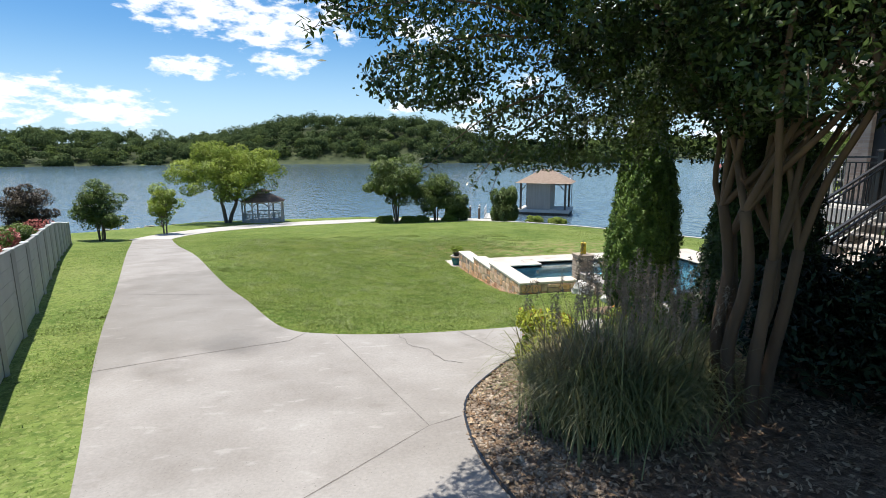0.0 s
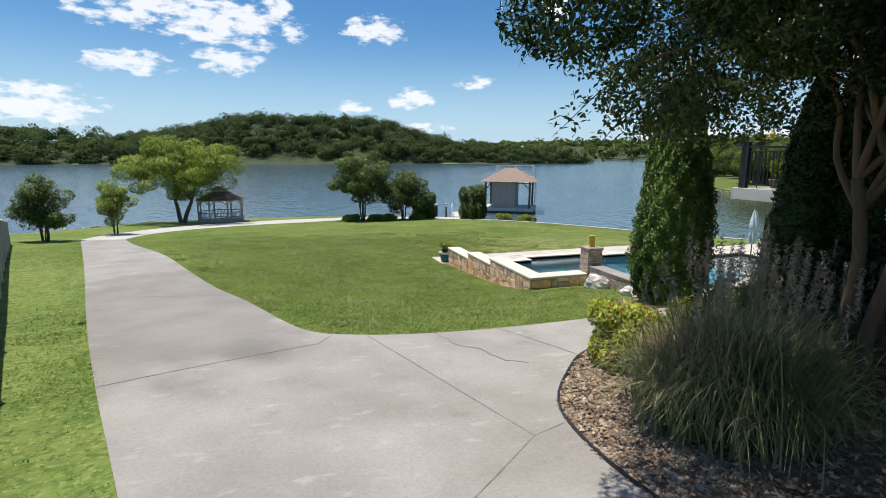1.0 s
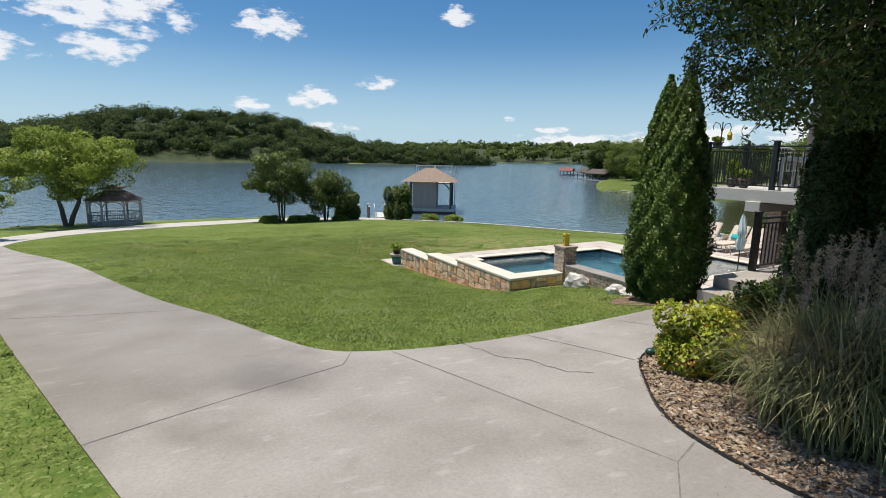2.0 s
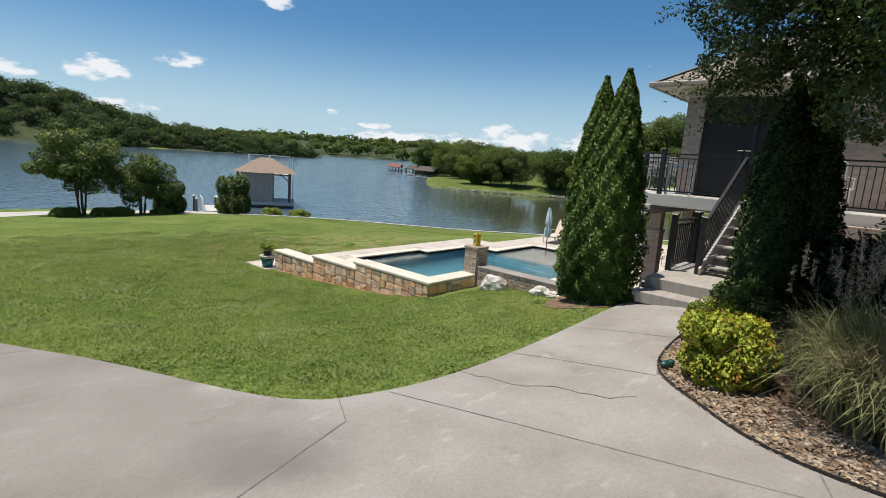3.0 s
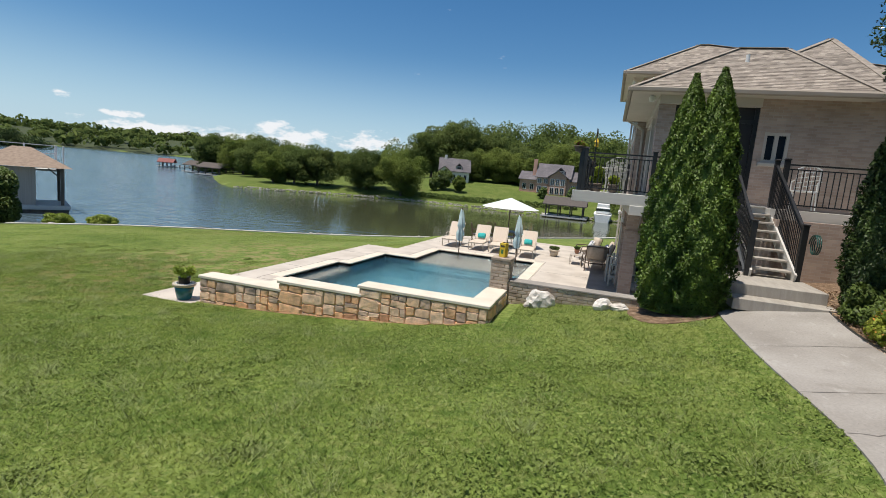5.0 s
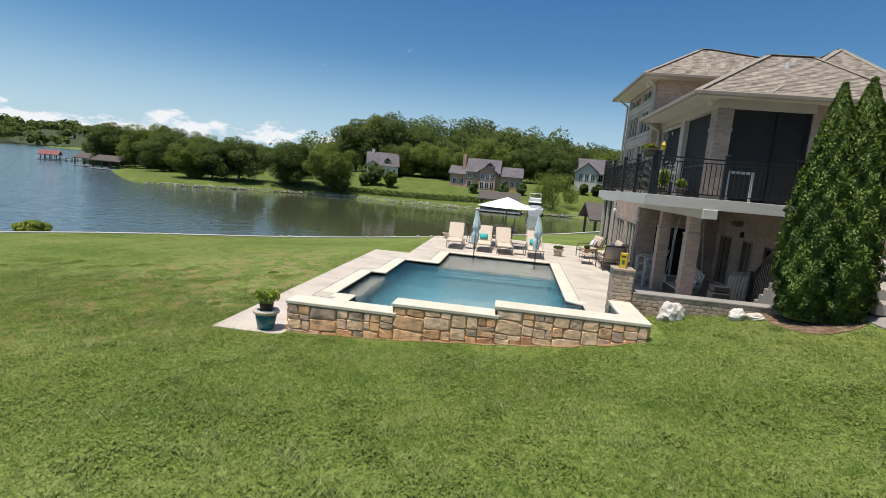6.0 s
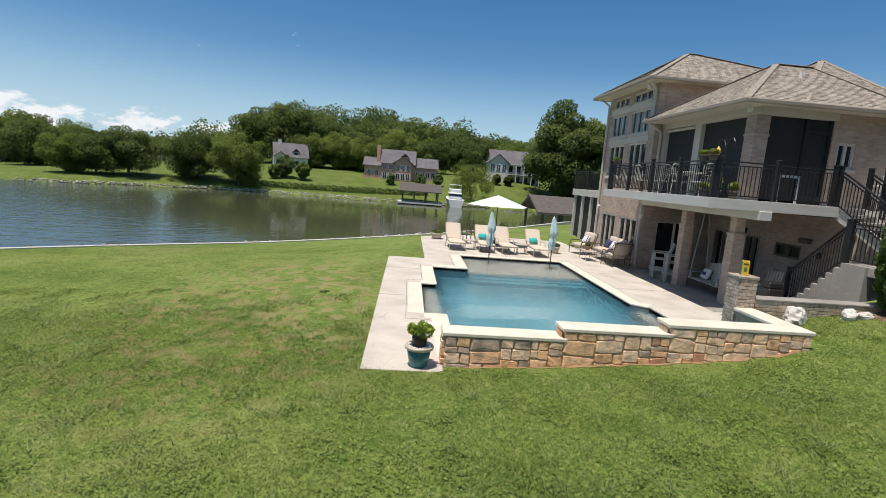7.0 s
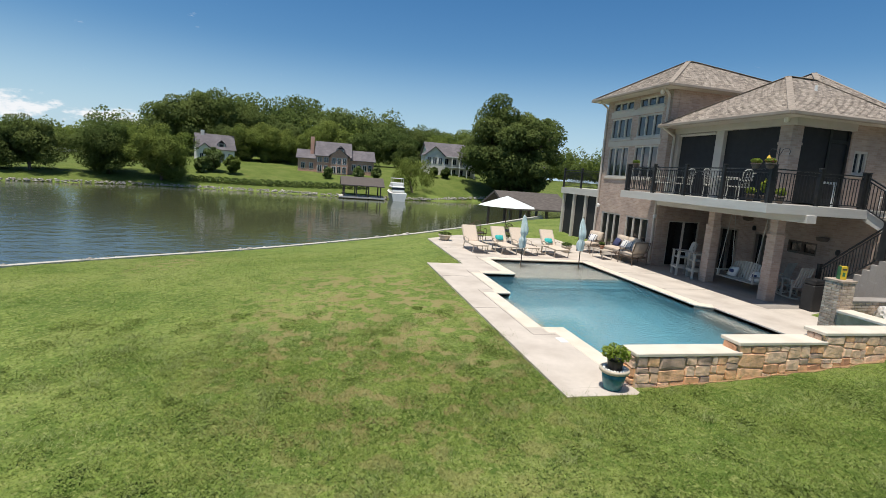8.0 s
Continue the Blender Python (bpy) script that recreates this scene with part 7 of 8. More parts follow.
# ---- gazebo ----
gz_ = thing("gazebo", "weathered octagonal wooden gazebo with lattice railings and tiered roof", "gazebo", (-10.4, 26.6, gh(-10.4, 26.6)))
M_OLDWOOD = material("weathered_paint", [(0.38, 0.35, 0.33), (0.52, 0.49, 0.47)], scale=4, rough=0.85, fine=(25, 0.3))
M_OLDROOF = material("old_cedar_roof", [(0.11, 0.075, 0.06), (0.22, 0.15, 0.12)], scale=3, rough=0.95, fine=(20, 0.4), bump=0.01)
RG = 1.72
cn = [(RG * math.cos(math.pi / 8 + i * math.pi / 4), RG * math.sin(math.pi / 8 + i * math.pi / 4)) for i in range(8)]
part("floor", prism(bmesh.new(), [(x * 1.05, y * 1.05) for x, y in cn], -0.1, 0.12), M_OLDWOOD, gz_)
for x, y in cn:
    part("post", boxbm(x - 0.06, x + 0.06, y - 0.06, y + 0.06, 0.12, 1.85), M_OLDWOOD, gz_)
for (ax, ay), (bx, by) in zip(cn, cn[1:] + cn[:1]):
    bm = bmesh.new()
    beam(bm, (ax, ay, 0.8), (bx, by, 0.8), 0.06, 0.06)
    beam(bm, (ax, ay, 0.22), (bx, by, 0.22), 0.05, 0.06)
    for k in range(1, 12):
        px, py = ax + (bx - ax) * k / 12, ay + (by - ay) * k / 12
        box(bm, px - 0.014, px + 0.014, py - 0.014, py + 0.014, 0.22, 0.8)
    part("balustrade", bm, M_OLDWOOD, gz_)
    bm = bmesh.new()
    beam(bm, (ax, ay, 1.8), (bx, by, 1.8), 0.06, 0.1)
    pts = []
    for k in range(9):
        t = k / 8
        pts.append((ax + (bx - ax) * t, ay + (by - ay) * t, 1.32 + 0.42 * math.sin(math.pi * t) ** 0.6))
    for p, q in zip(pts, pts[1:]):
        beam(bm, p, q, 0.03, 0.08)
    part("arch", bm, M_OLDWOOD, gz_)
bm = bmesh.new()
r0 = [bm.verts.new((x * 1.14, y * 1.14, 1.8)) for x, y in cn]
r1 = [bm.verts.new((x * 0.42, y * 0.42, 2.42)) for x, y in cn]
for i in range(8):
    bm.faces.new((r0[i], r0[(i + 1) % 8], r1[(i + 1) % 8], r1[i]))
bm.faces.new(r0[::-1])
bm.faces.new(r1)
part("roof", bm, M_OLDROOF, gz_)
bm = bmesh.new()
part("cupola", prism(bmesh.new(), [(x * 0.34, y * 0.34) for x, y in cn], 2.42, 2.58), M_OLDWOOD, gz_)
r0 = [bm.verts.new((x * 0.5, y * 0.5, 2.58)) for x, y in cn]
tip = bm.verts.new((0, 0, 2.86))
for i in range(8):
    bm.faces.new((r0[i], r0[(i + 1) % 8], tip))
bm.faces.new(r0[::-1])
part("cupola_roof", bm, M_OLDROOF, gz_)

# ---- fence ----
fence = thing("fence", "taupe vinyl panel fence along the lawn edge", "fence")
F0, F1 = Vector((-7.9, -14.2)), Vector((-17.7, 9.7))
nb = 12
for i in range(nb + 1):
    p = F0.lerp(F1, i / nb)
    t = i / nb
    h = 1.5 - 0.45 * t
    z = gh(p.x, p.y)
    po = part("post", boxbm(p.x - 0.05, p.x + 0.05, p.y - 0.05, p.y + 0.05, z - 0.2, z + h + 0.02), M_FENCE, fence)
    part("post_cap", boxbm(p.x - 0.06, p.x + 0.06, p.y - 0.06, p.y + 0.06, z + h + 0.02, z + h + 0.05, 0.012), M_WHITE, po)
    if i < nb:
        q = F0.lerp(F1, (i + 1) / nb)
        zq = gh(q.x, q.y)
        hq = 1.5 - 0.45 * (i + 1) / nb
        for k in range(7):
            f0, f1 = k / 7, (k + 0.97) / 7
            bm = bmesh.new()
            beam(bm, (p.x, p.y, z + 0.03 + (h - 0.06) * (f0 + f1) / 2), (q.x, q.y, zq + 0.03 + (hq - 0.06) * (f0 + f1) / 2), 0.035, (h - 0.06) / 7 * 0.96)
            part("board", bm, M_FENCE, fence)
        part("top_rail", beam(bmesh.new(), (p.x, p.y, z + h), (q.x, q.y, zq + hq), 0.07, 0.05), M_FENCE, fence)


# ---- pool furniture ----
M_SLING = material("beige_sling", [(0.55, 0.45, 0.36), (0.66, 0.56, 0.46)], scale=30, rough=0.8, fine=(80, 0.12))
M_FRAME = material("tan_metal", [(0.42, 0.36, 0.29), (0.5, 0.43, 0.35)], scale=5, rough=0.45)
M_CUSHION = material("beige_cushion", [(0.46, 0.38, 0.30), (0.56, 0.47, 0.38)], scale=12, rough=0.9, bump=0.004, fine=(60, 0.1))
M_TEAL = material("teal_towel", [(0.03, 0.36, 0.36), (0.05, 0.46, 0.44)], scale=15, rough=0.95, bump=0.01)
M_UMB = material("aqua_canvas", [(0.42, 0.54, 0.55), (0.56, 0.66, 0.66)], scale=6, rough=0.85, fine=(30, 0.15))
M_CANVAS = material("pale_canvas", [(0.60, 0.68, 0.67), (0.72, 0.78, 0.76)], scale=3, rough=0.85)
M_BRONZE = material("bronze_metal", [(0.09, 0.065, 0.045), (0.15, 0.11, 0.08)], scale=8, rough=0.4, metal=0.4)
M_NAVY = material("navy_cushion", [(0.03, 0.04, 0.10), (0.05, 0.06, 0.14)], scale=12, rough=0.9)
M_STRIPE = material("white_cushion", [(0.62, 0.62, 0.6), (0.72, 0.72, 0.7)], scale=12, rough=0.9)
M_GLAZE = material("teal_glaze", [(0.02, 0.13, 0.15), (0.05, 0.22, 0.24)], scale=6, rough=0.25)
M_CREAMPOT = material("cream_glaze", [(0.45, 0.38, 0.28), (0.58, 0.5, 0.4)], scale=8, rough=0.4)
M_TERRA = material("terracotta", [(0.36, 0.17, 0.10), (0.46, 0.24, 0.15)], scale=6, rough=0.85)
M_YELLOWBOX = material("yellow_tin", [(0.62, 0.40, 0.02), (0.72, 0.5, 0.04)], scale=9, rough=0.5)
M_GREENTIN = material("green_tin", [(0.035, 0.14, 0.05), (0.06, 0.2, 0.075)], scale=9, rough=0.5)
M_GREEN = material("green_plastic", [(0.01, 0.045, 0.036), (0.018, 0.08, 0.06)], scale=6, rough=0.35)
M_BOULDER = material("white_boulder", [(0.40, 0.34, 0.29), (0.66, 0.62, 0.57), (0.74, 0.71, 0.67)], scale=3.2, rough=0.9, bump=0.03, bump_scale=9, fine=(18, 0.3))
M_GREYPAINT = material("pale_painted_wood", [(0.34, 0.34, 0.31), (0.45, 0.45, 0.41)], scale=5, rough=0.7)


def pillow(bm, cx, cy, cz, w, d, t, m=None):
    """A soft cushion: a box with rounded, bulging sides."""
    vs = bmesh.ops.create_cube(bm, size=1)["verts"]
    es = list({e for v in vs for e in v.link_edges})
    bmesh.ops.subdivide_edges(bm, edges=es, cuts=3, use_grid_fill=True)
    new_vs = [v for v in bm.verts if not v.tag]
    for v in new_vs:
        x, y, z = v.co
        bulge = 1 - 0.55 * max(abs(2 * x), abs(2 * y)) ** 4
        v.co = Vector((x * w * (1 - 0.06 * (2 * y) ** 2), y * d * (1 - 0.06 * (2 * x) ** 2), z * t * bulge)) + Vector((cx, cy, cz))
        if m is not None:
            v.co = m @ v.co
        v.tag = True
    return bm


def lounger(at, rz, towel):
    """A chaise that faces -x, with its back raised."""
    t = thing("sun_lounger", "beige sling sun lounger with raised back" + (" and teal towel" if towel else ""), "sun lounger", at, rz, "pool loungers")
    bm = bmesh.new()
    for y in (-0.32, 0.32):
        beam(bm, (-0.95, y, 0.34), (0.35, y, 0.34), 0.045, 0.045)
    beam(bm, (-0.95, -0.32, 0.34), (-0.95, 0.32, 0.34), 0.045, 0.045)
    part("frame", bm, M_FRAME, t)
    bm = bmesh.new()
    for y in (-0.32, 0.32):
        beam(bm, (0.35, y, 0.34), (0.85, y, 1.0), 0.045, 0.045)
    beam(bm, (0.85, -0.32, 1.0), (0.85, 0.32, 1.0), 0.045, 0.045)
    part("back_frame", bm, M_FRAME, t)
    for x, y in ((-0.85, -0.32), (-0.85, 0.32), (0.35, -0.32), (0.35, 0.32)):
        part("leg", rod(bmesh.new(), (x, y, 0.34), (x + 0.06, y * 1.05, 0), 0.02), M_FRAME, t)
    for y in (-0.34, 0.34):
        bm = bmesh.new()
        pts = [(0.45, y, 0.5), (0.2, y, 0.56), (-0.15, y, 0.53), (-0.2, y, 0.36)]
        for a, b in zip(pts, pts[1:]):
            rod(bm, a, b, 0.016)
        part("armrest", bm, M_FRAME, t)
    part("seat_sling", boxbm(-0.93, 0.36, -0.3, 0.3, 0.345, 0.375, 0.01), M_SLING, t)
    bm = bmesh.new()
    beam(bm, (0.34, 0, 0.375), (0.84, 0, 1.02), 0.6, 0.03, 0.01)
    part("back_sling", bm, M_SLING, t)
    if towel:
        bm = pillow(bmesh.new(), 0, 0, 0, 0.24, 0.36, 0.13, Matrix.Translation((0.42, 0.02, 0.56)) @ Matrix.Rotation(radians(-50), 4, "Y"))
        tw = tagged(link_mesh("towel", bm, M_TEAL, None, "", True), "folded teal towel lying on a lounger", "towel")
        tw.matrix_basis = pose(*at, 0, 0, rz)
    return t


for x, y, rz, tw in ((14.2, -2.55, 4, 0), (14.1, -3.85, 2, 1), (14.0, -4.75, 6, 0), (13.75, -6.1, 3, 1)):
    lounger((x, y, 0), rz, tw)


def side_table(at, w=0.5, d=0.5, h=0.42, rz=0, label="small low metal side table beside the loungers"):
    t = thing("side_table", label, "side table", at, rz, "side tables")
    part("tabletop", boxbm(-w / 2, w / 2, -d / 2, d / 2, h - 0.03, h, 0.008), M_FRAME, t)
    for x in (-1, 1):
        for y in (-1, 1):
            part("leg", rod(bmesh.new(), (x * w * 0.45, y * d * 0.45, 0), (x * w * 0.45, y * d * 0.45, h - 0.03), 0.014), M_FRAME, t)
    return t


side_table((14.0, -3.2, 0))
side_table((13.7, -5.42, 0))


def closed_umbrella(at):
    t = thing("pool_umbrella", "closed aqua umbrella standing in the tanning ledge", "umbrella", at, 0, "closed umbrellas")
    part("pole", rod(bmesh.new(), (0, 0, 0), (0, 0, 2.3), 0.022), M_BRONZE, t)
    part("base", lathe(bmesh.new(), [(0.16, 0), (0.16, 0.04), (0.05, 0.08), (0.04, 0.16)], 16), M_BRONZE, t)
    bm = bmesh.new()
    rings = []
    for i in range(25):
        f = i / 24
        z = 0.95 + 1.3 * f
        rr = 0.015 + 0.12 * math.sin(math.pi * min(1, f * 0.9 + 0.1)) ** 0.55 * (1.15 - 0.45 * f) * (1 - 0.42 * math.exp(-((f - 0.36) / 0.07) ** 2))
        rings.append([bm.verts.new((rr * (1 + 0.33 * math.cos(6 * a + 7 * f)) * math.cos(a) + 0.018 * math.sin(9 * f), rr * (1 + 0.33 * math.cos(6 * a + 7 * f)) * math.sin(a) + 0.015 * math.sin(7 * f + 1), z)) for a in [2 * math.pi * k / 32 for k in range(32)]])
    for p, q in zip(rings, rings[1:]):
        for k in range(32):
            bm.faces.new((p[k], p[(k + 1) % 32], q[(k + 1) % 32], q[k]))
    bm.faces.new(rings[-1])
    part("canopy", bm, M_UMB, t, "folded aqua canopy", True)
    part("finial", lathe(bmesh.new(), [(0.02, 0), (0.03, 0.03), (0.01, 0.07)], 10, (0, 0, 2.25)), M_BRONZE, t)
    return t


closed_umbrella((11.35, -3.65, -0.36))
closed_umbrella((11.2, -6.05, -0.36))

umb = thing("patio_umbrella", "large open pale umbrella over a dining table", "umbrella", (16.3, -4.7, 0))
part("pole", rod(bmesh.new(), (0, 0, 0), (0, 0, 2.35), 0.025), M_BRONZE, umb)
part("base", lathe(bmesh.new(), [(0.25, 0), (0.25, 0.05), (0.06, 0.1), (0.04, 0.3)], 16), M_BRONZE, umb)
bm = bmesh.new()
tip = bm.verts.new((0, 0, 2.38))
ring = [bm.verts.new((1.45 * math.cos(math.pi * k / 4), 1.45 * math.sin(math.pi * k / 4), 1.88)) for k in range(8)]
mids = [bm.verts.new((1.3 * math.cos(math.pi * (k + 0.5) / 4), 1.3 * math.sin(math.pi * (k + 0.5) / 4), 1.87)) for k in range(8)]
for k in range(8):
    bm.faces.new((tip, ring[k], mids[k]))
    bm.faces.new((tip, mids[k], ring[(k + 1) % 8]))
part("canopy", bm, M_CANVAS, umb, "pale blue-white canvas canopy")
for k in range(8):
    part("rib", rod(bmesh.new(), (0, 0, 2.34), (1.42 * math.cos(math.pi * k / 4), 1.42 * math.sin(math.pi * k / 4), 1.86), 0.012, None, 6), M_BRONZE, umb)
dt = thing("dining_table", "round dark metal dining table on the pool deck", "table", (16.3, -4.7, 0))
part("tabletop", lathe(bmesh.new(), [(0.6, 0.69), (0.62, 0.7), (0.62, 0.72), (0.6, 0.73)], 28), M_BRONZE, dt)
for k in range(4):
    part("leg", rod(bmesh.new(), (0.5 * math.cos(k * 1.57 + 0.7), 0.5 * math.sin(k * 1.57 + 0.7), 0), (0.3 * math.cos(k * 1.57 + 0.7), 0.3 * math.sin(k * 1.57 + 0.7), 0.69), 0.02), M_BRONZE, dt)


def metal_chair(at, rz, label="dark metal armchair with woven seat", group="metal chairs", mat=None):
    mat = mat or M_BRONZE
    c = thing("metal_chair", label, "chair", at, rz, group)
    part("seat", boxbm(-0.24, 0.24, -0.24, 0.24, 0.41, 0.45, 0.015), mat, c)
    bm = bmesh.new()
    for y in (-0.22, 0.22):
        rod(bm, (0.22, y, 0.43), (0.3, y, 0.95), 0.016)
    pts = [(0.3, -0.22, 0.93), (0.32, -0.1, 1.0), (0.32, 0.1, 1.0), (0.3, 0.22, 0.93)]
    for a, b in zip(pts, pts[1:]):
        rod(bm, a, b, 0.016)
    for y in (-0.14, -0.07, 0, 0.07, 0.14):
        rod(bm, (0.24, y, 0.45), (0.315, y, 0.98), 0.008, None, 6)
    for k in range(4):
        rod(bm, (0.25 + 0.012 * k * 4, -0.22, 0.5 + 0.11 * k), (0.25 + 0.012 * k * 4, 0.22, 0.6 + 0.1 * k), 0.007, None, 6)
    part("backrest", bm, mat, c)
    for x, y in ((-0.21, -0.21), (-0.21, 0.21), (0.21, -0.21), (0.21, 0.21)):
        part("leg", rod(bmesh.new(), (x * 1.1, y * 1.1, 0), (x, y, 0.42), 0.015), mat, c)
    for y in (-0.26, 0.26):
        bm = rod(bmesh.new(), (-0.2, y, 0.42), (-0.2, y, 0.65), 0.013)
        rod(bm, (-0.22, y, 0.65), (0.27, y, 0.67), 0.014)
        part("armrest", bm, mat, c)
    return c


for a in (20, 110, 200, 290):
    metal_chair((16.3 + 0.85 * math.cos(radians(a)), -4.0 + 0.85 * math.sin(radians(a)), 0), a)


def pot_plant(at, pot_mat, rim_mat, label, r=0.27, h=0.4, plant_h=0.45, leaf=None, inner=True, seed=5, name="planter", flowers=None):
    t = thing(name, label, "potted plant", at)
    part("pot", lathe(bmesh.new(), [(r * 0.62, 0), (r * 0.7, 0.02), (r * 0.86, h * 0.5), (r * 0.93, h * 0.78)], 28), pot_mat, t, smooth=True)
    part("rim", lathe(bmesh.new(), [(r * 0.93, h * 0.78), (r * 1.12, h * 0.84), (r * 1.15, h * 0.94), (r * 1.08, h), (r * 0.95, h * 0.97), (r * 0.85, h * 0.9)], 28), rim_mat, t, smooth=True)
    z = h
    if inner:
        part("inner_pot", lathe(bmesh.new(), [(r * 0.5, h * 0.85), (r * 0.62, h * 1.35), (r * 0.6, h * 1.36)], 20), M_BLACK, t)
        bmp = bmesh.new()
        rr = random.Random(seed)
        for k in range(22):
            a = k * 0.29
            bmesh.ops.create_icosphere(bmp, subdivisions=1, radius=0.03 * rr.uniform(0.7, 1.2), matrix=Matrix.Translation((r * 0.8 * math.cos(a), r * 0.8 * math.sin(a), h * 0.95)))
        part("pebbles", bmp, M_STRIPE, t, "white pebbles")
        z = h * 1.3
    g = np.random.default_rng(seed)
    lum = [(0, 0, z + plant_h * 0.4, r * 0.8, r * 0.8, plant_h * 0.45)] + [(r * 0.7 * math.cos(k), r * 0.7 * math.sin(k), z + plant_h * (0.35 + 0.07 * (k % 4)), r * 0.4, r * 0.4, plant_h * 0.25) for k in range(7)]
    c, o = lumps_points(lum, 60, g)
    v, f = leaf_cards(c, o, 0.08, 0.04, g)
    from_arrays("leaves", v, f, leaf or M_SHRUB, t)
    bmp = bmesh.new()
    for k in range(6):
        limbs(bmp, (0, 0, z - 0.1), [(r * 0.5 * math.cos(k), r * 0.5 * math.sin(k), z + plant_h * 0.6)], 0.008, g)
    part("stems", bmp, M_BARKD, t)
    if flowers:
        c = lumps_points(lum, 14, g)[0]
        v, f = leaf_cards(c, unit(g, len(c)), 0.06, 0.05, g)
        from_arrays("flowers", v, f, flowers, t)
    return t


pot_plant((0.0, -0.72, 0.0), M_GLAZE, M_CREAMPOT, "teal and cream glazed planter with leafy green plant", 0.21, 0.36, 0.34, M_LIME, True, 7)
pot_plant((17.0, -1.9, 0.0), M_CREAMPOT, M_CREAMPOT, "low grey stone planter at the deck corner", 0.3, 0.28, 0.15, M_SHRUB, False, 8)
pot_plant((14.6, -7.2, 0.0), M_CREAMPOT, M_CREAMPOT, "grey planter with low green plant", 0.22, 0.3, 0.2, M_SHRUB, False, 9)
tagged(link_mesh("stepping_slab", boxbm(-0.25, 0.05, -1.12, 0.2, -0.1, 0.0), M_DECK), "pale stone slab under the planter", "slab")


# ---- seating group under the windows ----
def armchair(name, at, rz, width, label, pillows, swivel=False):
    t = thing(name, label, "sofa" if width > 1.2 else "armchair", at, rz, "patio seating")
    w = width / 2
    bm = bmesh.new()
    for x in (-w, w):
        pts = [(x, -0.4, 0), (x, -0.42, 0.35), (x, -0.36, 0.6), (x, 0.05, 0.62), (x, 0.4, 0.55), (x, 0.52, 0.98)]
        for a, b in zip(pts, pts[1:]):
            rod(bm, a, b, 0.02)
        rod(bm, (x, 0.4, 0.55), (x, 0.42, 0), 0.02)
        rod(bm, (x, -0.42, 0.32), (x, 0.42, 0.32), 0.018)
    for y, z in ((-0.42, 0.32), (0.42, 0.32), (0.52, 0.98)):
        rod(bm, (-w, y, z), (w, y, z), 0.018)
    part("frame", bm, M_BRONZE, t, "bronze metal frame")
    n = 1 if width < 1.2 else 2
    for i in range(n):
        cx = -w + width * (i + 0.5) / n
        part("seat_cushion", pillow(bmesh.new(), cx, -0.03, 0.42, width / n - 0.05, 0.72, 0.2), M_CUSHION, t, "", True)
        part("back_cushion", pillow(bmesh.new(), 0, 0, 0, width / n - 0.05, 0.55, 0.22, Matrix.Translation((cx, 0.38, 0.75)) @ Matrix.Rotation(radians(75), 4, "X")), M_CUSHION, t, "", True)
    for px, m in pillows:
        bm = pillow(bmesh.new(), 0, 0, 0, 0.42, 0.4, 0.15, Matrix.Translation((px, 0.16, 0.68)) @ Matrix.Rotation(radians(62), 4, "X") @ Matrix.Rotation(radians(12 * px), 4, "Z"))
        c = tagged(link_mesh("throw_pillow", bm, m, None, "", True), "navy throw pillow on the patio seat" if m is M_NAVY else "white patterned throw pillow on the patio seat", "pillow", "throw pillows")
        c.matrix_basis = pose(*at, 0, 0, rz)
        if m is M_STRIPE:
            bm = bmesh.new()
            for k in range(4):
                xx = -0.15 + 0.1 * k
                box(bm, xx - 0.018, xx + 0.018, -0.17, 0.17, 0.052, 0.062)
            bmesh.ops.transform(bm, matrix=Matrix.Translation((px, 0.16, 0.68)) @ Matrix.Rotation(radians(62), 4, "X") @ Matrix.Rotation(radians(12 * px), 4, "Z"), verts=bm.verts)
            part("stripes", bm, M_NAVY, c)
    return t


# seats face the pool, which lies towards +y
armchair("outdoor_sofa", (13.4, -9.2, 0), 180, 1.75, "bronze outdoor sofa with beige cushions and throw pillows", ((0.55, M_STRIPE), (0.1, M_STRIPE), (-0.5, M_NAVY)))
armchair("outdoor_armchair", (15.0, -8.6, 0), 200, 0.8, "bronze outdoor armchair with beige cushions", ((0.0, M_STRIPE),))
armchair("outdoor_armchair", (12.05, -9.0, 0), 100, 0.8, "bronze outdoor armchair with beige cushions", ((0.0, M_NAVY),))
side_table((13.2, -8.25, 0), 0.9, 0.5, 0.42, 0, "low bronze coffee table before the sofa")
pot_plant((13.3, -8.25, 0.42), M_TERRA, M_TERRA, "terracotta pot with small green plant on the table", 0.11, 0.17, 0.16, M_SHRUB, False, 12)


def bar_chair(at, rz):
    t = thing("bar_chair", "pale painted wooden bar-height adirondack chair", "chair", at, rz, "bar chairs")
    part("seat", boxbm(-0.26, 0.26, -0.25, 0.25, 0.68, 0.72, 0.008), M_GREYPAINT, t)
    for i in range(5):
        x = -0.2 + 0.1 * i
        bm = bmesh.new()
        beam(bm, (x, 0.22, 0.7), (x * 1.25, 0.42, 1.25 + 0.08 * math.cos(x * 7)), 0.085, 0.02)
        part("back_slat", bm, M_GREYPAINT, t)
    for x in (-0.28, 0.28):
        part("armrest", boxbm(x - 0.06, x + 0.06, -0.3, 0.3, 0.93, 0.96, 0.008), M_GREYPAINT, t)
        for y in (-0.24, 0.24):
            part("leg", boxbm(x - 0.035, x + 0.035, y - 0.035, y + 0.035, 0, 0.93), M_GREYPAINT, t)
        part("stretcher", boxbm(x - 0.02, x + 0.02, -0.24, 0.24, 0.28, 0.36), M_GREYPAINT, t)
    part("footrest", boxbm(-0.28, 0.28, -0.3, -0.24, 0.28, 0.36), M_GREYPAINT, t)
    return t


bar_chair((10.0, -9.8, 0), 160)
bar_chair((9.25, -9.9, 0), 160)

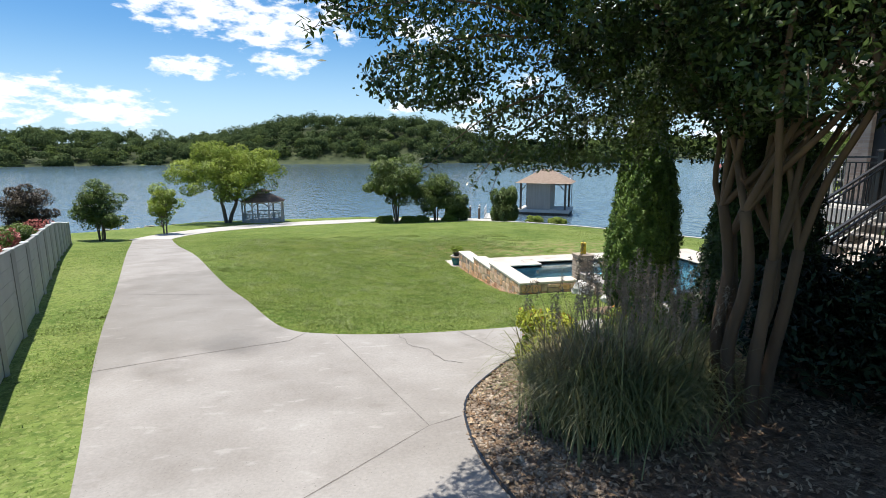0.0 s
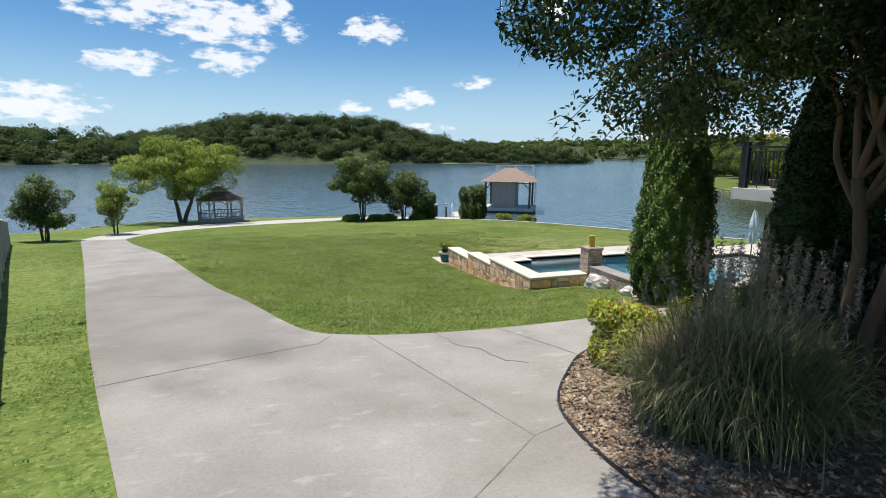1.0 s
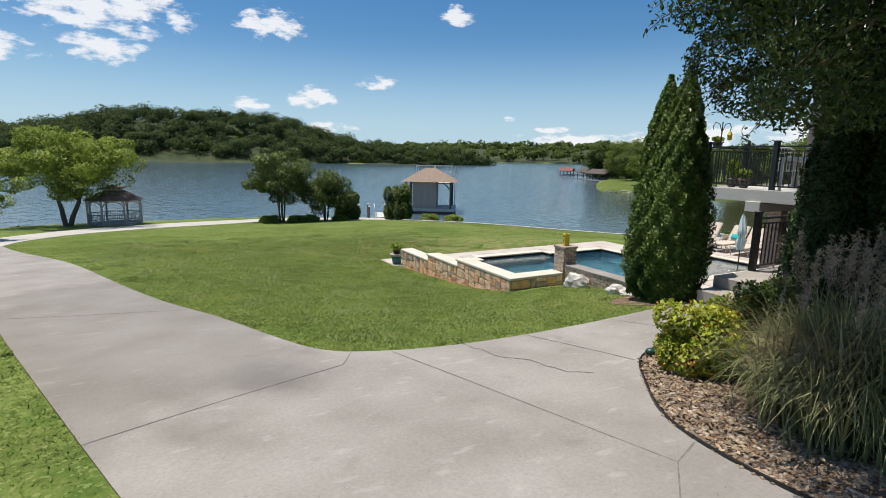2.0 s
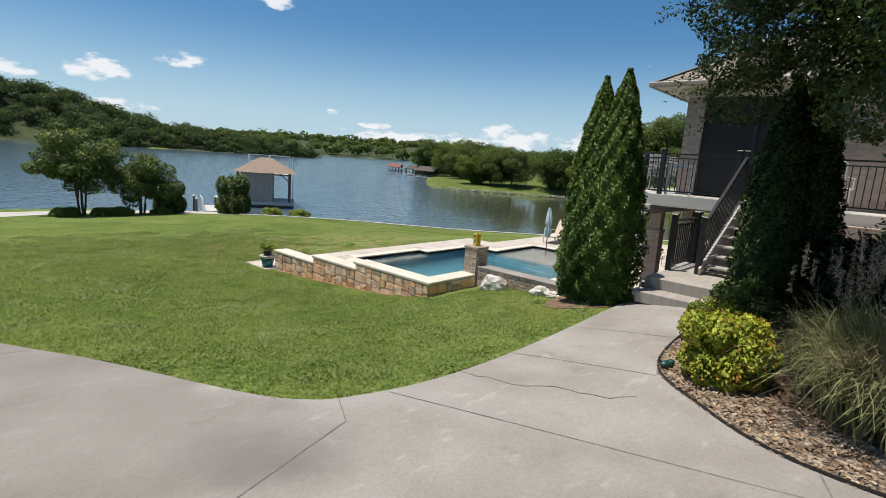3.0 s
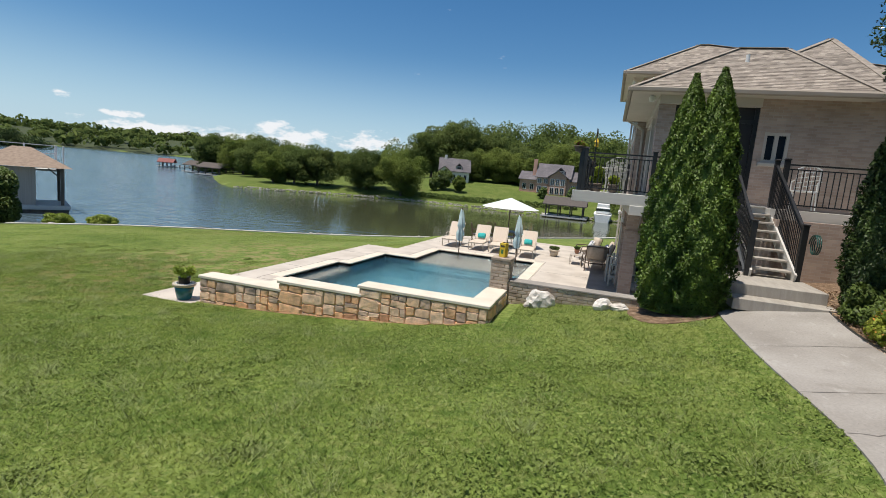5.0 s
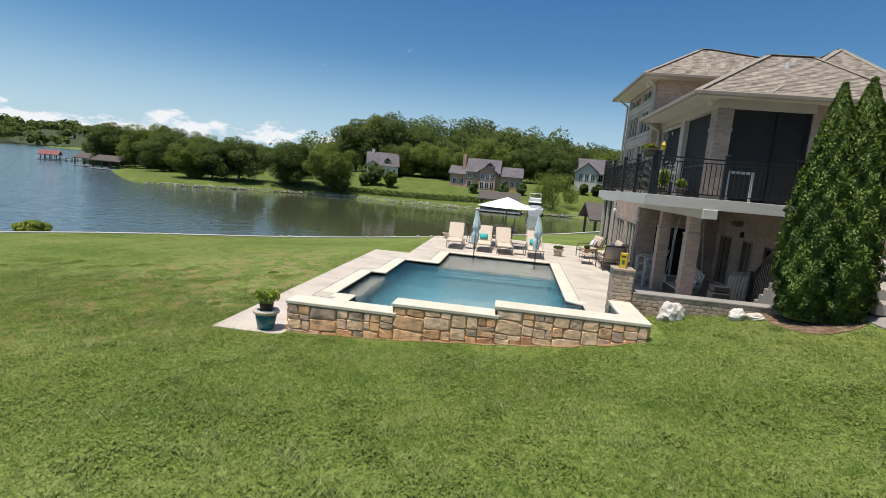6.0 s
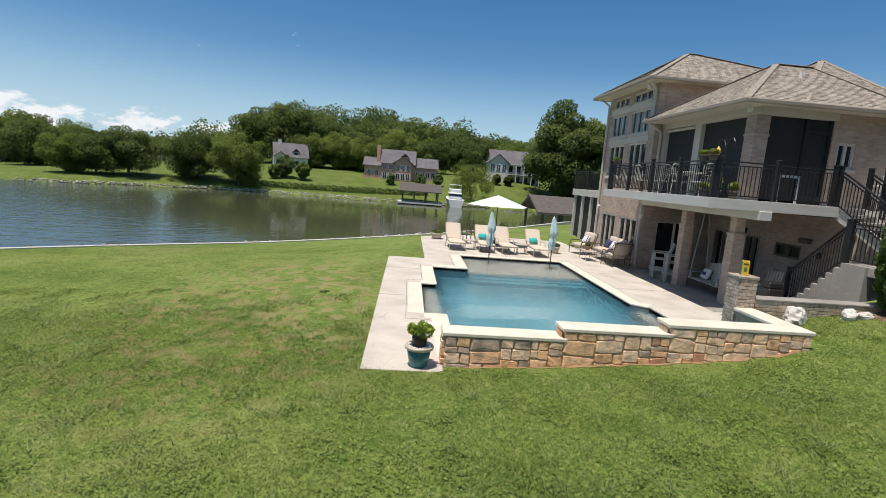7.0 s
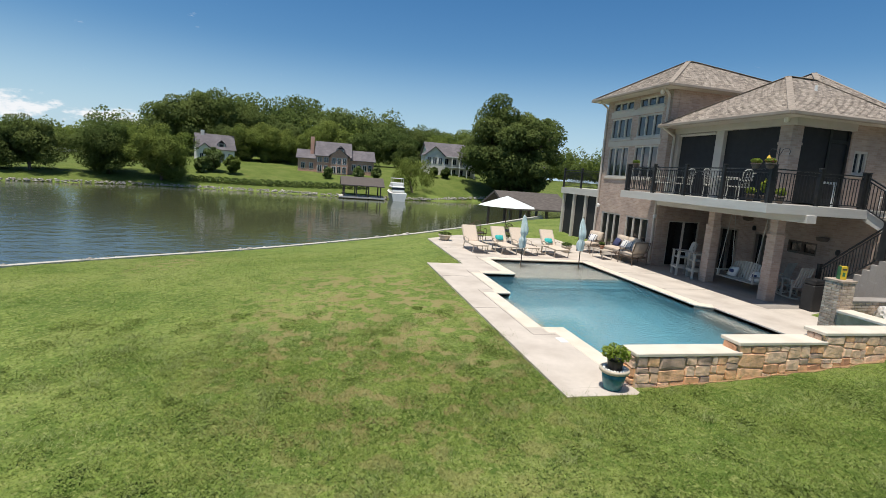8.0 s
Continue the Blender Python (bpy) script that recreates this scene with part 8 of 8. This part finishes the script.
swing = thing("porch_swing", "pale slatted wooden porch swing hanging from the ceiling", "porch swing", (7.6, -10.3, -0.08), 180)
for i in range(4):
    part("seat_slat", boxbm(-0.75, 0.75, -0.25 + 0.13 * i, -0.14 + 0.13 * i, 0.42, 0.44), M_GREYPAINT, swing)
for i in range(13):
    x = -0.69 + 0.115 * i
    bm = bmesh.new()
    beam(bm, (x, 0.26, 0.43), (x, 0.42, 0.95 + 0.1 * math.cos(x * 1.9)), 0.085, 0.02)
    part("back_slat", bm, M_GREYPAINT, swing)
for x in (-0.77, 0.77):
    part("arm", boxbm(x - 0.05, x + 0.05, -0.3, 0.32, 0.63, 0.66), M_GREYPAINT, swing)
    part("arm_post", boxbm(x - 0.03, x + 0.03, -0.26, -0.2, 0.42, 0.63), M_GREYPAINT, swing)
    for y in (-0.24, 0.34):
        part("chain", rod(bmesh.new(), (x, y, 0.64), (x, 0.05 + y * 0.2, 2.87), 0.012, None, 6), M_GREYPAINT, swing)
for px, m in ((0.5, M_STRIPE), (-0.5, M_STRIPE)):
    c = tagged(link_mesh("throw_pillow", pillow(bmesh.new(), 0, 0, 0, 0.4, 0.36, 0.13, Matrix.Translation((px, 0.16, 0.62)) @ Matrix.Rotation(radians(64), 4, "X")), m, None, "", True), "white patterned throw pillow on the porch swing", "pillow", "throw pillows")
    c.matrix_basis = pose(7.6, -10.3, -0.08, 0, 0, 180)
    part("pattern", boxbm(px - 0.1, px + 0.1, 0.075, 0.085, 0.53, 0.7), M_NAVY, c)


def rocker(at, rz):
    t = thing("rocking_chair", "pale slatted wooden rocking chair on the patio", "rocking chair", at, rz, "rocking chairs")
    part("seat", boxbm(-0.25, 0.25, -0.25, 0.22, 0.4, 0.43, 0.008), M_GREYPAINT, t)
    for i in range(6):
        x = -0.2 + 0.08 * i
        bm = bmesh.new()
        beam(bm, (x, 0.2, 0.42), (x, 0.42, 1.1), 0.05, 0.02)
        part("back_slat", bm, M_GREYPAINT, t)
    for x in (-0.27, 0.27):
        part("armrest", boxbm(x - 0.05, x + 0.05, -0.28, 0.28, 0.63, 0.655), M_GREYPAINT, t)
        for y in (-0.22, 0.2):
            part("leg", boxbm(x - 0.025, x + 0.025, y - 0.025, y + 0.025, 0.06, 0.63), M_GREYPAINT, t)
        bm = bmesh.new()
        pts = [(x, -0.45 + 0.11 * k, 0.05 + 0.5 * (-0.45 + 0.11 * k) ** 2 * 0.45) for k in range(10)]
        for a, b in zip(pts, pts[1:]):
            beam(bm, a, b, 0.03, 0.045)
        part("rocker_rail", bm, M_GREYPAINT, t)
    return t


rocker((6.35, -11.3, 0), 80)
rocker((7.3, -11.6, 0), 100)

# dark things on the patio wall
for x, z in ((6.85, 1.88), (10.1, 2.25)):
    bm = lathe(bmesh.new(), [(0.02, 0.0), (0.16, 0.03), (0.2, 0.12), (0.18, 0.16), (0.05, 0.17)], 18, (x, -12.68, z))
    tagged(link_mesh("wall_basket", bm, M_BARKD), "dark hanging basket on the patio wall", "basket", "wall baskets")
grill = thing("grill", "dark covered grill against the patio wall", "grill", (4.95, -10.4, 0))
part("body", boxbm(-0.2, 0.2, -0.22, 0.22, 0.0, 0.78, 0.03), M_BLACK, grill)
part("lid", boxbm(-0.18, 0.18, -0.2, 0.2, 0.78, 0.95, 0.03), M_BLACK, grill)

# ---- deck furniture ----
for x, a in ((11.2, 30), (10.0, 200), (8.4, 20), (7.3, 190)):
    metal_chair((x, -9.35, FZ), a, "pale grey metal chair on the raised deck", "deck chairs", M_GREYPAINT)
t = thing("dining_table", "round pale metal table on the raised deck", "table", (7.85, -9.3, FZ))
part("tabletop", lathe(bmesh.new(), [(0.42, 0.7), (0.44, 0.71), (0.44, 0.73), (0.42, 0.74)], 24), M_GREYPAINT, t)
part("pedestal", lathe(bmesh.new(), [(0.2, 0), (0.06, 0.05), (0.04, 0.4), (0.08, 0.7)], 14), M_GREYPAINT, t)
metal_chair((5.55, -13.6, FZ), 170, "white metal chair on the deck by the window", "deck chairs", M_WHITE)
hook = thing("hanging_basket_stand", "black shepherd hook with flower baskets and a yellow feeder", "plant stand", (5.35, -8.75, FZ))
bm = rod(bmesh.new(), (0, 0, 0), (0, 0, 1.6), 0.014)
for s in (-1, 1):
    pts = [(0, 0, 1.35), (s * 0.12, 0, 1.55), (s * 0.28, 0, 1.58), (s * 0.36, 0, 1.48), (s * 0.33, 0, 1.4)]
    for a, b in zip(pts, pts[1:]):
        rod(bm, a, b, 0.009, None, 6)
part("stand", bm, M_BLACK, hook)
part("feeder", lathe(bmesh.new(), [(0.02, 1.14), (0.055, 1.16), (0.055, 1.26), (0.07, 1.27), (0.01, 1.38)], 14, (0.33, 0, 0.02)), M_YELLOWBOX, hook, "yellow bird feeder")
M_PINKFL = leaf_material("pink_flower", (0.55, 0.1, 0.12), (0.75, 0.25, 0.25), scale=4, trans=0.3)
for (x, y), fl in (((5.2, -8.35), M_PINKFL), ((5.75, -8.4), M_YELLOW), ((11.8, -8.45), None)):
    b = pot_plant((x, y, FZ + 0.98), M_BARKD, M_BARKD, "railing planter box with flowers on the deck", 0.13, 0.15, 0.16, M_LIME, False, 21, "flower_box", fl)
for x, y, hh in ((5.75, -8.9, 0.6), (6.2, -8.8, 0.25), (5.6, -9.3, 0.3)):
    pot_plant((x, y, FZ), M_BARKD, M_BARKD, "potted green and yellow plant on the deck", 0.13, 0.22, hh, M_LIME, False, int(x * 10), "flower_pot", M_YELLOW)
gate = thing("pet_gate", "white wooden frame leaning on the deck railing", "gate", (5.28, -10.6, FZ), 90)
bm = boxbm(-0.3, -0.25, -0.02, 0.02, 0, 0.75)
box(bm, 0.25, 0.3, -0.02, 0.02, 0, 0.75)
box(bm, -0.25, 0.25, -0.02, 0.02, 0.68, 0.75)
part("frame", bm, M_WHITE, gate)
hose = thing("garden_hose", "coiled green garden hose by the stairs", "garden hose", (2.55, -12.95, LZ + 0.75))
bm = bmesh.new()
for k in range(48):
    a, b = k * 0.4, (k + 1) * 0.4
    rod(bm, (0.18 * math.cos(a), -0.02 - k * 0.002, 0.18 * math.sin(a)), (0.18 * math.cos(b), -0.022 - k * 0.002, 0.18 * math.sin(b)), 0.012, None, 6)
part("coil", bm, M_GREEN, hose)

# ---- lawn ornaments and rocks ----
def boulder(x, y, z, sx, sy, sz, seed, label, rz=0):
    r = np.random.default_rng(seed)
    bm = bmesh.new()
    bmesh.ops.create_icosphere(bm, subdivisions=3, radius=1)
    off = r.uniform(0, 50, 3)
    for v in bm.verts:
        p = v.co.copy()
        k = 1 + 0.3 * noise.noise(p * 1.3 + Vector(off)) + 0.16 * noise.noise(p * 3.1 + Vector(off)) + 0.14 * noise.noise(p * 6 + Vector(off))
        q = p * k
        q.z = max(q.z, -0.55)
        v.co = Vector((q.x * sx, q.y * sy, q.z * sz))
    ob = link_mesh("boulder", bm, M_BOULDER)
    ob.matrix_basis = pose(x, y, z + sz * 0.4, 0, 0, rz)
    return tagged(ob, label, "boulder", "white boulders")


boulder(1.36, -8.2, gh(1.36, -8.2), 0.31, 0.19, 0.23, 401, "rough white boulder by the brick wall", -50)
boulder(1.4, -9.38, gh(1.4, -9.38), 0.2, 0.12, 0.16, 402, "small white boulder by the brick wall", -50)
boulder(1.36, -9.68, gh(1.36, -9.68), 0.1, 0.18, 0.09, 403, "flat tan rock by the brick wall")
frog = thing("garden_ornament", "small glazed green garden ornament at the bed edge", "garden ornament", (-1.98, -13.04, gh(-1.98, -13.04) + 0.02), 150)
bm = bmesh.new()
bmesh.ops.create_uvsphere(bm, u_segments=14, v_segments=10, radius=0.06, matrix=Matrix.Translation((0, 0, 0.05)) @ Matrix.Diagonal((1.25, 0.9, 0.75, 1)))
part("body", bm, M_GREEN, frog, "", True)
bm = lathe(bmesh.new(), [(0.025, 0), (0.04, 0.02), (0.038, 0.06), (0.025, 0.07)], 14, (-0.07, 0, 0.03))
part("bowl", bm, M_GREEN, frog, "", True)

# ---- stone wall, brick pillar and low brick wall: their pieces ----
wall = thing("stone_wall", "low brown fieldstone wall with pale stepped caps", "garden wall")
CAPS = ((-3.12, -1.14, 0.59), (-4.93, -3.12, 0.77), (-7.45, -4.93, 0.94))
for y0, y1, top in CAPS:
    part("core", boxbm(0.028, 0.38, y0, y1, -0.5, top - 0.065), M_MORTAR, wall)
    part("cap", boxbm(-0.014, 0.44, y0 - 0.05, y1 + 0.05, top - 0.065, top, 0.012), M_COPING, wall)
part("core", boxbm(0.38, 1.6, -7.472, -7.13, -0.5, 0.875), M_MORTAR, wall)
part("cap", boxbm(0.445, 1.59, -7.49, -7.06, 0.875, 0.94, 0.012), M_COPING, wall)
sr = random.Random(77)


def stone(w, h, d, u, z, face):
    """One field stone on a wall face; face maps (along, out, up) to the world."""
    bm = bmesh.new()
    pts = []
    for k in range(4):
        cx, cz = ((-1, -1), (1, -1), (1, 1), (-1, 1))[k]
        c = sr.uniform(0.6, 0.96)
        j = sr.uniform(0.93, 1.04)
        if k % 2 == 0:
            pts += [(cx * w / 2 * j, cz * h / 2 * c), (cx * w / 2 * c, cz * h / 2 * j)]
        else:
            pts += [(cx * w / 2 * c, cz * h / 2 * j), (cx * w / 2 * j, cz * h / 2 * c)]
    tw = sr.uniform(-0.1, 0.1)
    pts = [(a - b * tw, b + a * tw) for a, b in pts]
    back = [bm.verts.new(face(u + a, -0.02, z + b)) for a, b in pts]
    mid = [bm.verts.new(face(u + a, d * 0.6, z + b)) for a, b in pts]
    front = [bm.verts.new(face(u + a * 0.88, d * sr.uniform(0.93, 1.09), z + b * 0.88)) for a, b in pts]
    m = len(pts)
    for p, q in ((back, mid), (mid, front)):
        for i in range(m):
            bm.faces.new((p[i], p[(i + 1) % m], q[(i + 1) % m], q[i]))
    c = bm.verts.new(face(u + sr.uniform(-0.2, 0.2) * w, d * sr.uniform(0.97, 1.1), z + sr.uniform(-0.2, 0.2) * h))
    for i in range(m):
        bm.faces.new((front[i], front[(i + 1) % m], c))
    bmesh.ops.recalc_face_normals(bm, faces=bm.faces)
    return part("stone", bm, M_STONE, wall)


def stone_face(u0, u1, ztop, zlow, face):
    u = u0
    while u < u1 - 0.05:
        w = min(sr.choice((0.14, 0.2, 0.26, 0.34, 0.46)) * sr.uniform(0.85, 1.15), u1 - u)
        if u1 - u - w < 0.12:
            w = u1 - u
        z1 = ztop
        while z1 > zlow + 0.03:
            h = sr.uniform(0.08, 0.27)
            if z1 - h < zlow + 0.08:
                h = z1 - zlow
            if w > 0.3 and h < 0.2 and sr.random() < 0.5:
                s = sr.uniform(0.35, 0.65)
                stone(w * s - 0.007, h - 0.008, 0.055, u + w * s / 2, z1 - h / 2, face)
                stone(w * (1 - s) - 0.007, h - 0.008, 0.055, u + w * s + w * (1 - s) / 2, z1 - h / 2, face)
            else:
                stone(w - 0.008, h - 0.008, 0.055, u + w / 2, z1 - h / 2, face)
            z1 -= h
        u += w


for y0, y1, top in CAPS:
    lowest = min(gh(0, y0), gh(0, y1)) - 0.15
    stone_face(y0, y1, top - 0.07, lowest, lambda a, b, c: (0.05 - b, a, c))
stone_face(0.05, 0.38, 0.52, -0.12, lambda a, b, c: (a, -1.14 + b, c))
stone_face(0.05, 1.56, 0.87, 0.3, lambda a, b, c: (a, -7.45 - b, c))
for y, top, low in ((-3.12, 0.7, 0.59), (-4.94, 0.87, 0.77)):
    stone_face(0.06, 0.36, top, low - 0.02, lambda a, b, c, y=y: (a, y + 0.03 + b * 0.3, c))

# bare red soil worn along the foot of the wall
outline = [(0.04 - 0.0, y) for y in (-7.2, -1.4)] + [(0.0 - 0.13 * abs(math.sin(2.3 * k) * math.sin(0.9 * k + 1)), -1.4 - 5.8 * k / 30) for k in range(31)]
tagged(link_mesh("soil_strip", drape(bmesh.new(), outline, 0.012, 0.06, 0.5), M_CLAY), "bare red clay soil at the foot of the stone wall", "soil", kind="structure")


def brick_block(owner, x0, x1, y0, y1, z0, z1, sides, bl=0.2, bh=0.068):
    """Faces of single bricks in running bond round a core."""
    meshes = {}
    rows = int(round((z1 - z0) / bh))
    hgt = (z1 - z0) / rows
    for r_ in range(rows):
        zc = z0 + hgt * (r_ + 0.5)
        for side in sides:
            along = (y0, y1) if side in "wx" else (x0, x1)
            u = along[0] - (bl / 2 if r_ % 2 else 0)
            while u < along[1] - 0.01:
                a, b = max(u, along[0]), min(u + bl, along[1])
                u += bl
                if b - a < 0.03:
                    continue
                key = (round(b - a, 3), side in "wx")
                if key not in meshes:
                    L = b - a - 0.01
                    bm = boxbm(-0.02, 0.02, -L / 2, L / 2, -hgt / 2 + 0.005, hgt / 2 - 0.005, 0.004) if side in "wx" else boxbm(-L / 2, L / 2, -0.02, 0.02, -hgt / 2 + 0.005, hgt / 2 - 0.005, 0.004)
                    ob = part("brick", bm, M_BRICKS, owner)
                    meshes[key] = ob.data
                else:
                    ob = new("brick", meshes[key])
                    ob.parent = owner
                j = sr.uniform(-0.002, 0.003)
                ob.location = {"w": (x0 - j, (a + b) / 2, zc), "x": (x1 + j, (a + b) / 2, zc), "s": ((a + b) / 2, y0 - j, zc), "n": ((a + b) / 2, y1 + j, zc)}[side]


pillar = thing("brick_pillar", "square tan brick pillar at the pool corner", "pillar")
part("core", boxbm(1.61, 1.97, -7.48, -7.12, -0.2, 1.52), M_MORTAR, pillar)
part("cap", boxbm(1.575, 2.005, -7.515, -7.085, 1.52, 1.58, 0.01), M_BRICKS, pillar)
brick_block(pillar, 1.605, 1.975, -7.485, -7.115, -0.05, 1.52, "wxsn")
low = thing("brick_wall", "low tan brick retaining wall beside the pool patio", "brick wall")
part("core", boxbm(1.64, 1.92, -10.3, -7.51, -0.2, 1.1), M_MORTAR, low)
part("cap", boxbm(1.6, 1.96, -10.35, -7.52, 1.1, 1.14, 0.008), M_PAVER, low)
brick_block(low, 1.635, 1.925, -10.3, -7.52, 0.6, 1.1, "w")
brick_block(low, 1.635, 1.925, -10.3, -7.52, 0.0, 1.1, "x")
tin = thing("lantern_box", "yellow and green tin box standing on the brick pillar", "tin box", (1.79, -7.3, 1.58), 160)
tin.scale = (0.78, 0.78, 0.8)
part("body", boxbm(-0.08, 0.08, -0.085, 0.085, 0, 0.37, 0.006), M_YELLOWBOX, tin)
part("side_panel", boxbm(-0.078, 0.078, -0.092, -0.085, 0.004, 0.366), M_GREENTIN, tin, "green side panel")
part("bar", boxbm(0.08, 0.083, -0.06, 0.06, 0.26, 0.31), M_BRONZE, tin, "dark printed bar")
part("bar", boxbm(0.08, 0.083, -0.035, 0.035, 0.09, 0.2), M_GREENTIN, tin, "green printed patch")
part("handle", beam(bmesh.new(), (0, -0.05, 0.38), (0, 0.05, 0.38), 0.014, 0.02), M_BRONZE, tin)


# ---- lawn grass ----
def lawn_mask(x, y):
    ok = inside(x, y, PLOT) & (edge_distance(x, y, WALL_LINE, False) > 0.15)
    ok &= ~inside(x, y, drive_outline) & ~inside(x, y, PATH_NEAR + PATH_FAR) & ~inside(x, y, BED) & ~inside(x, y, ARB_BED)
    ok &= ~inside(x, y, [(p[0], p[1]) for p in DECK]) & ~((x > -0.05) & (x < 2.2) & (y > -7.8) & (y < -1.05)) & ~((x > 1.8) & (y < -7.7) & (y > -22)) & ~((x > -0.27) & (x < 0.1) & (y > -1.14) & (y < 0.22))
    return ok


def blades(name, label, count, region, h, w, seed, mat, near=None):
    r = np.random.default_rng(seed)
    x0, x1, y0, y1 = region
    x, y = r.uniform(x0, x1, count), r.uniform(y0, y1, count)
    rim = np.minimum(np.minimum(x - x0, x1 - x), np.minimum(y - y0, y1 - y)) / 2.5
    ok = lawn_mask(x, y) & (r.uniform(0, 1, count) < rim)
    x, y = x[ok], y[ok]
    n = len(x)
    z = gz(x, y)
    a = r.uniform(0, 2 * np.pi, n)
    patch = 0.75 + 0.5 * np.sin(x * 1.7 + 2 * np.sin(y * 0.9)) * np.sin(y * 1.4 + np.sin(x * 1.1)) * 0.5
    hh = h * r.uniform(0.5, 1.4, n) * patch
    lean = hh * r.uniform(0.7, 1.8, n)
    la = r.uniform(0, 2 * np.pi, n)
    ww = w * r.uniform(0.6, 1.4, n)
    v = np.empty((n, 3, 3))
    v[:, 0] = np.stack([x - np.cos(a) * ww, y - np.sin(a) * ww, z - 0.004], 1)
    v[:, 1] = np.stack([x + np.cos(a) * ww, y + np.sin(a) * ww, z - 0.004], 1)
    v[:, 2] = np.stack([x + np.cos(la) * lean, y + np.sin(la) * lean, z + hh], 1)
    face_up(v)
    ob = from_arrays(name, v.reshape(-1, 3), np.arange(3 * n).reshape(n, 3), mat)
    up_normals(ob, r)
    return tagged(ob, label, "grass", kind="stuff")


def face_up(v):
    """Wind each blade so that its upper side is its front."""
    d = np.cross(v[:, 1] - v[:, 0], v[:, 2] - v[:, 0])[:, 2] < 0
    v[d, 0], v[d, 1] = v[d, 1].copy(), v[d, 0].copy()


def up_normals(ob, r):
    """Blades take the light as a lawn does: normals lean up, with some scatter."""
    k = len(ob.data.polygons)
    d = r.normal(size=(k, 3)) * 0.42 + [0, 0, 1]
    d /= np.linalg.norm(d, axis=1, keepdims=True)
    ob.data.normals_split_custom_set_from_vertices(np.repeat(d, 3, axis=0).tolist())


GL = "short green lawn grass blades"
blades("grass", GL, 600000, (-9, 3.5, -13, 8), 0.036, 0.0065, 501, M_BLADE)
blades("grass", GL, 150000, (-16, 18, -4, 16), 0.035, 0.008, 502, M_BLADE)
blades("grass", GL, 60000, (-16, -5, -22, 11), 0.04, 0.006, 503, M_BLADE)
blades("grass", GL, 50000, (-16, 16, 4, 25), 0.04, 0.012, 504, M_BLADE)


def tufts(count, seed):
    r = np.random.default_rng(seed)
    x, y = r.uniform(-9, 4, count), r.uniform(-11.5, 9, count)
    ok = lawn_mask(x, y) & (edge_distance(x, y, drive_outline) > 0.4)
    vs, n = [], 0
    for cx, cy in zip(x[ok], y[ok]):
        k = int(r.integers(30, 90))
        s = r.uniform(0.05, 0.16)
        px, py = cx + r.normal(size=k) * s, cy + r.normal(size=k) * s
        z = gz(px, py)
        a, la = r.uniform(0, 6.28, k), r.uniform(0, 6.28, k)
        tall = 2.2 if r.uniform() < 0.28 else 1.0
        hh = r.uniform(0.035, 0.085, k) * tall
        lean = hh * r.uniform(0.6, 1.4, k)
        v = np.empty((k, 3, 3))
        v[:, 0] = np.stack([px - np.cos(a) * 0.003, py - np.sin(a) * 0.003, z], 1)
        v[:, 1] = np.stack([px + np.cos(a) * 0.003, py + np.sin(a) * 0.003, z], 1)
        v[:, 2] = np.stack([px + np.cos(la) * lean, py + np.sin(la) * lean, z + hh], 1)
        face_up(v)
        vs.append(v.reshape(-1, 3))
        n += k
    ob = from_arrays("grass_tufts", np.concatenate(vs), np.arange(3 * n).reshape(n, 3), M_TUFT)
    up_normals(ob, r)
    return tagged(ob, "pale tufts of coarse grass in the lawn", "grass", kind="stuff")


def clover(count, seed):
    """Patches of low broad-leaved weeds: many small flat leaves just above the grass."""
    r = np.random.default_rng(seed)
    x, y = r.uniform(-9.5, 5, count), r.uniform(-11.3, 10, count)
    ok = lawn_mask(x, y)
    cs = []
    for cx, cy in zip(x[ok], y[ok]):
        k = int(r.integers(90, 420))
        rad = r.uniform(0.12, 0.5)
        an, rr = r.uniform(0, 6.28, k), rad * np.sqrt(r.uniform(0, 1, k))
        rr *= 1 + 0.35 * np.sin(3 * an + cx) + 0.2 * np.sin(7 * an + cy)
        cs.append(np.stack([cx + rr * np.cos(an) * 1.3, cy + rr * np.sin(an), r.uniform(0.018, 0.05, k) * (1.1 - 0.6 * rr / rad)], 1))
    c = np.concatenate(cs)
    c = c[lawn_mask(c[:, 0], c[:, 1])]
    c[:, 2] += gz(c[:, 0], c[:, 1])
    o = r.normal(size=c.shape) * 0.35 + [0, 0, 1]
    o /= np.linalg.norm(o, axis=1, keepdims=True)
    v, f = leaf_cards(c, o, 0.034, 0.024, r, 0, 0.9)
    ob = crown_normals(from_arrays("clover", v, f, M_CLOVER), o, r, 0.2)
    return tagged(ob, "dark green clover and broad-leaved weeds in the lawn", "clover", kind="stuff")


M_CLOVER = leaf_material("clover_leaf", (0.14, 0.20, 0.04), (0.225, 0.285, 0.075), scale=0.9, trans=0.3, amount=0.6, spec=0.2)
clover(520, 521)
M_TUFT = material("coarse_grass", [(0.15, 0.205, 0.055), (0.23, 0.27, 0.09)], scale=2, rough=0.7, island=0.6)
tufts(1100, 511)
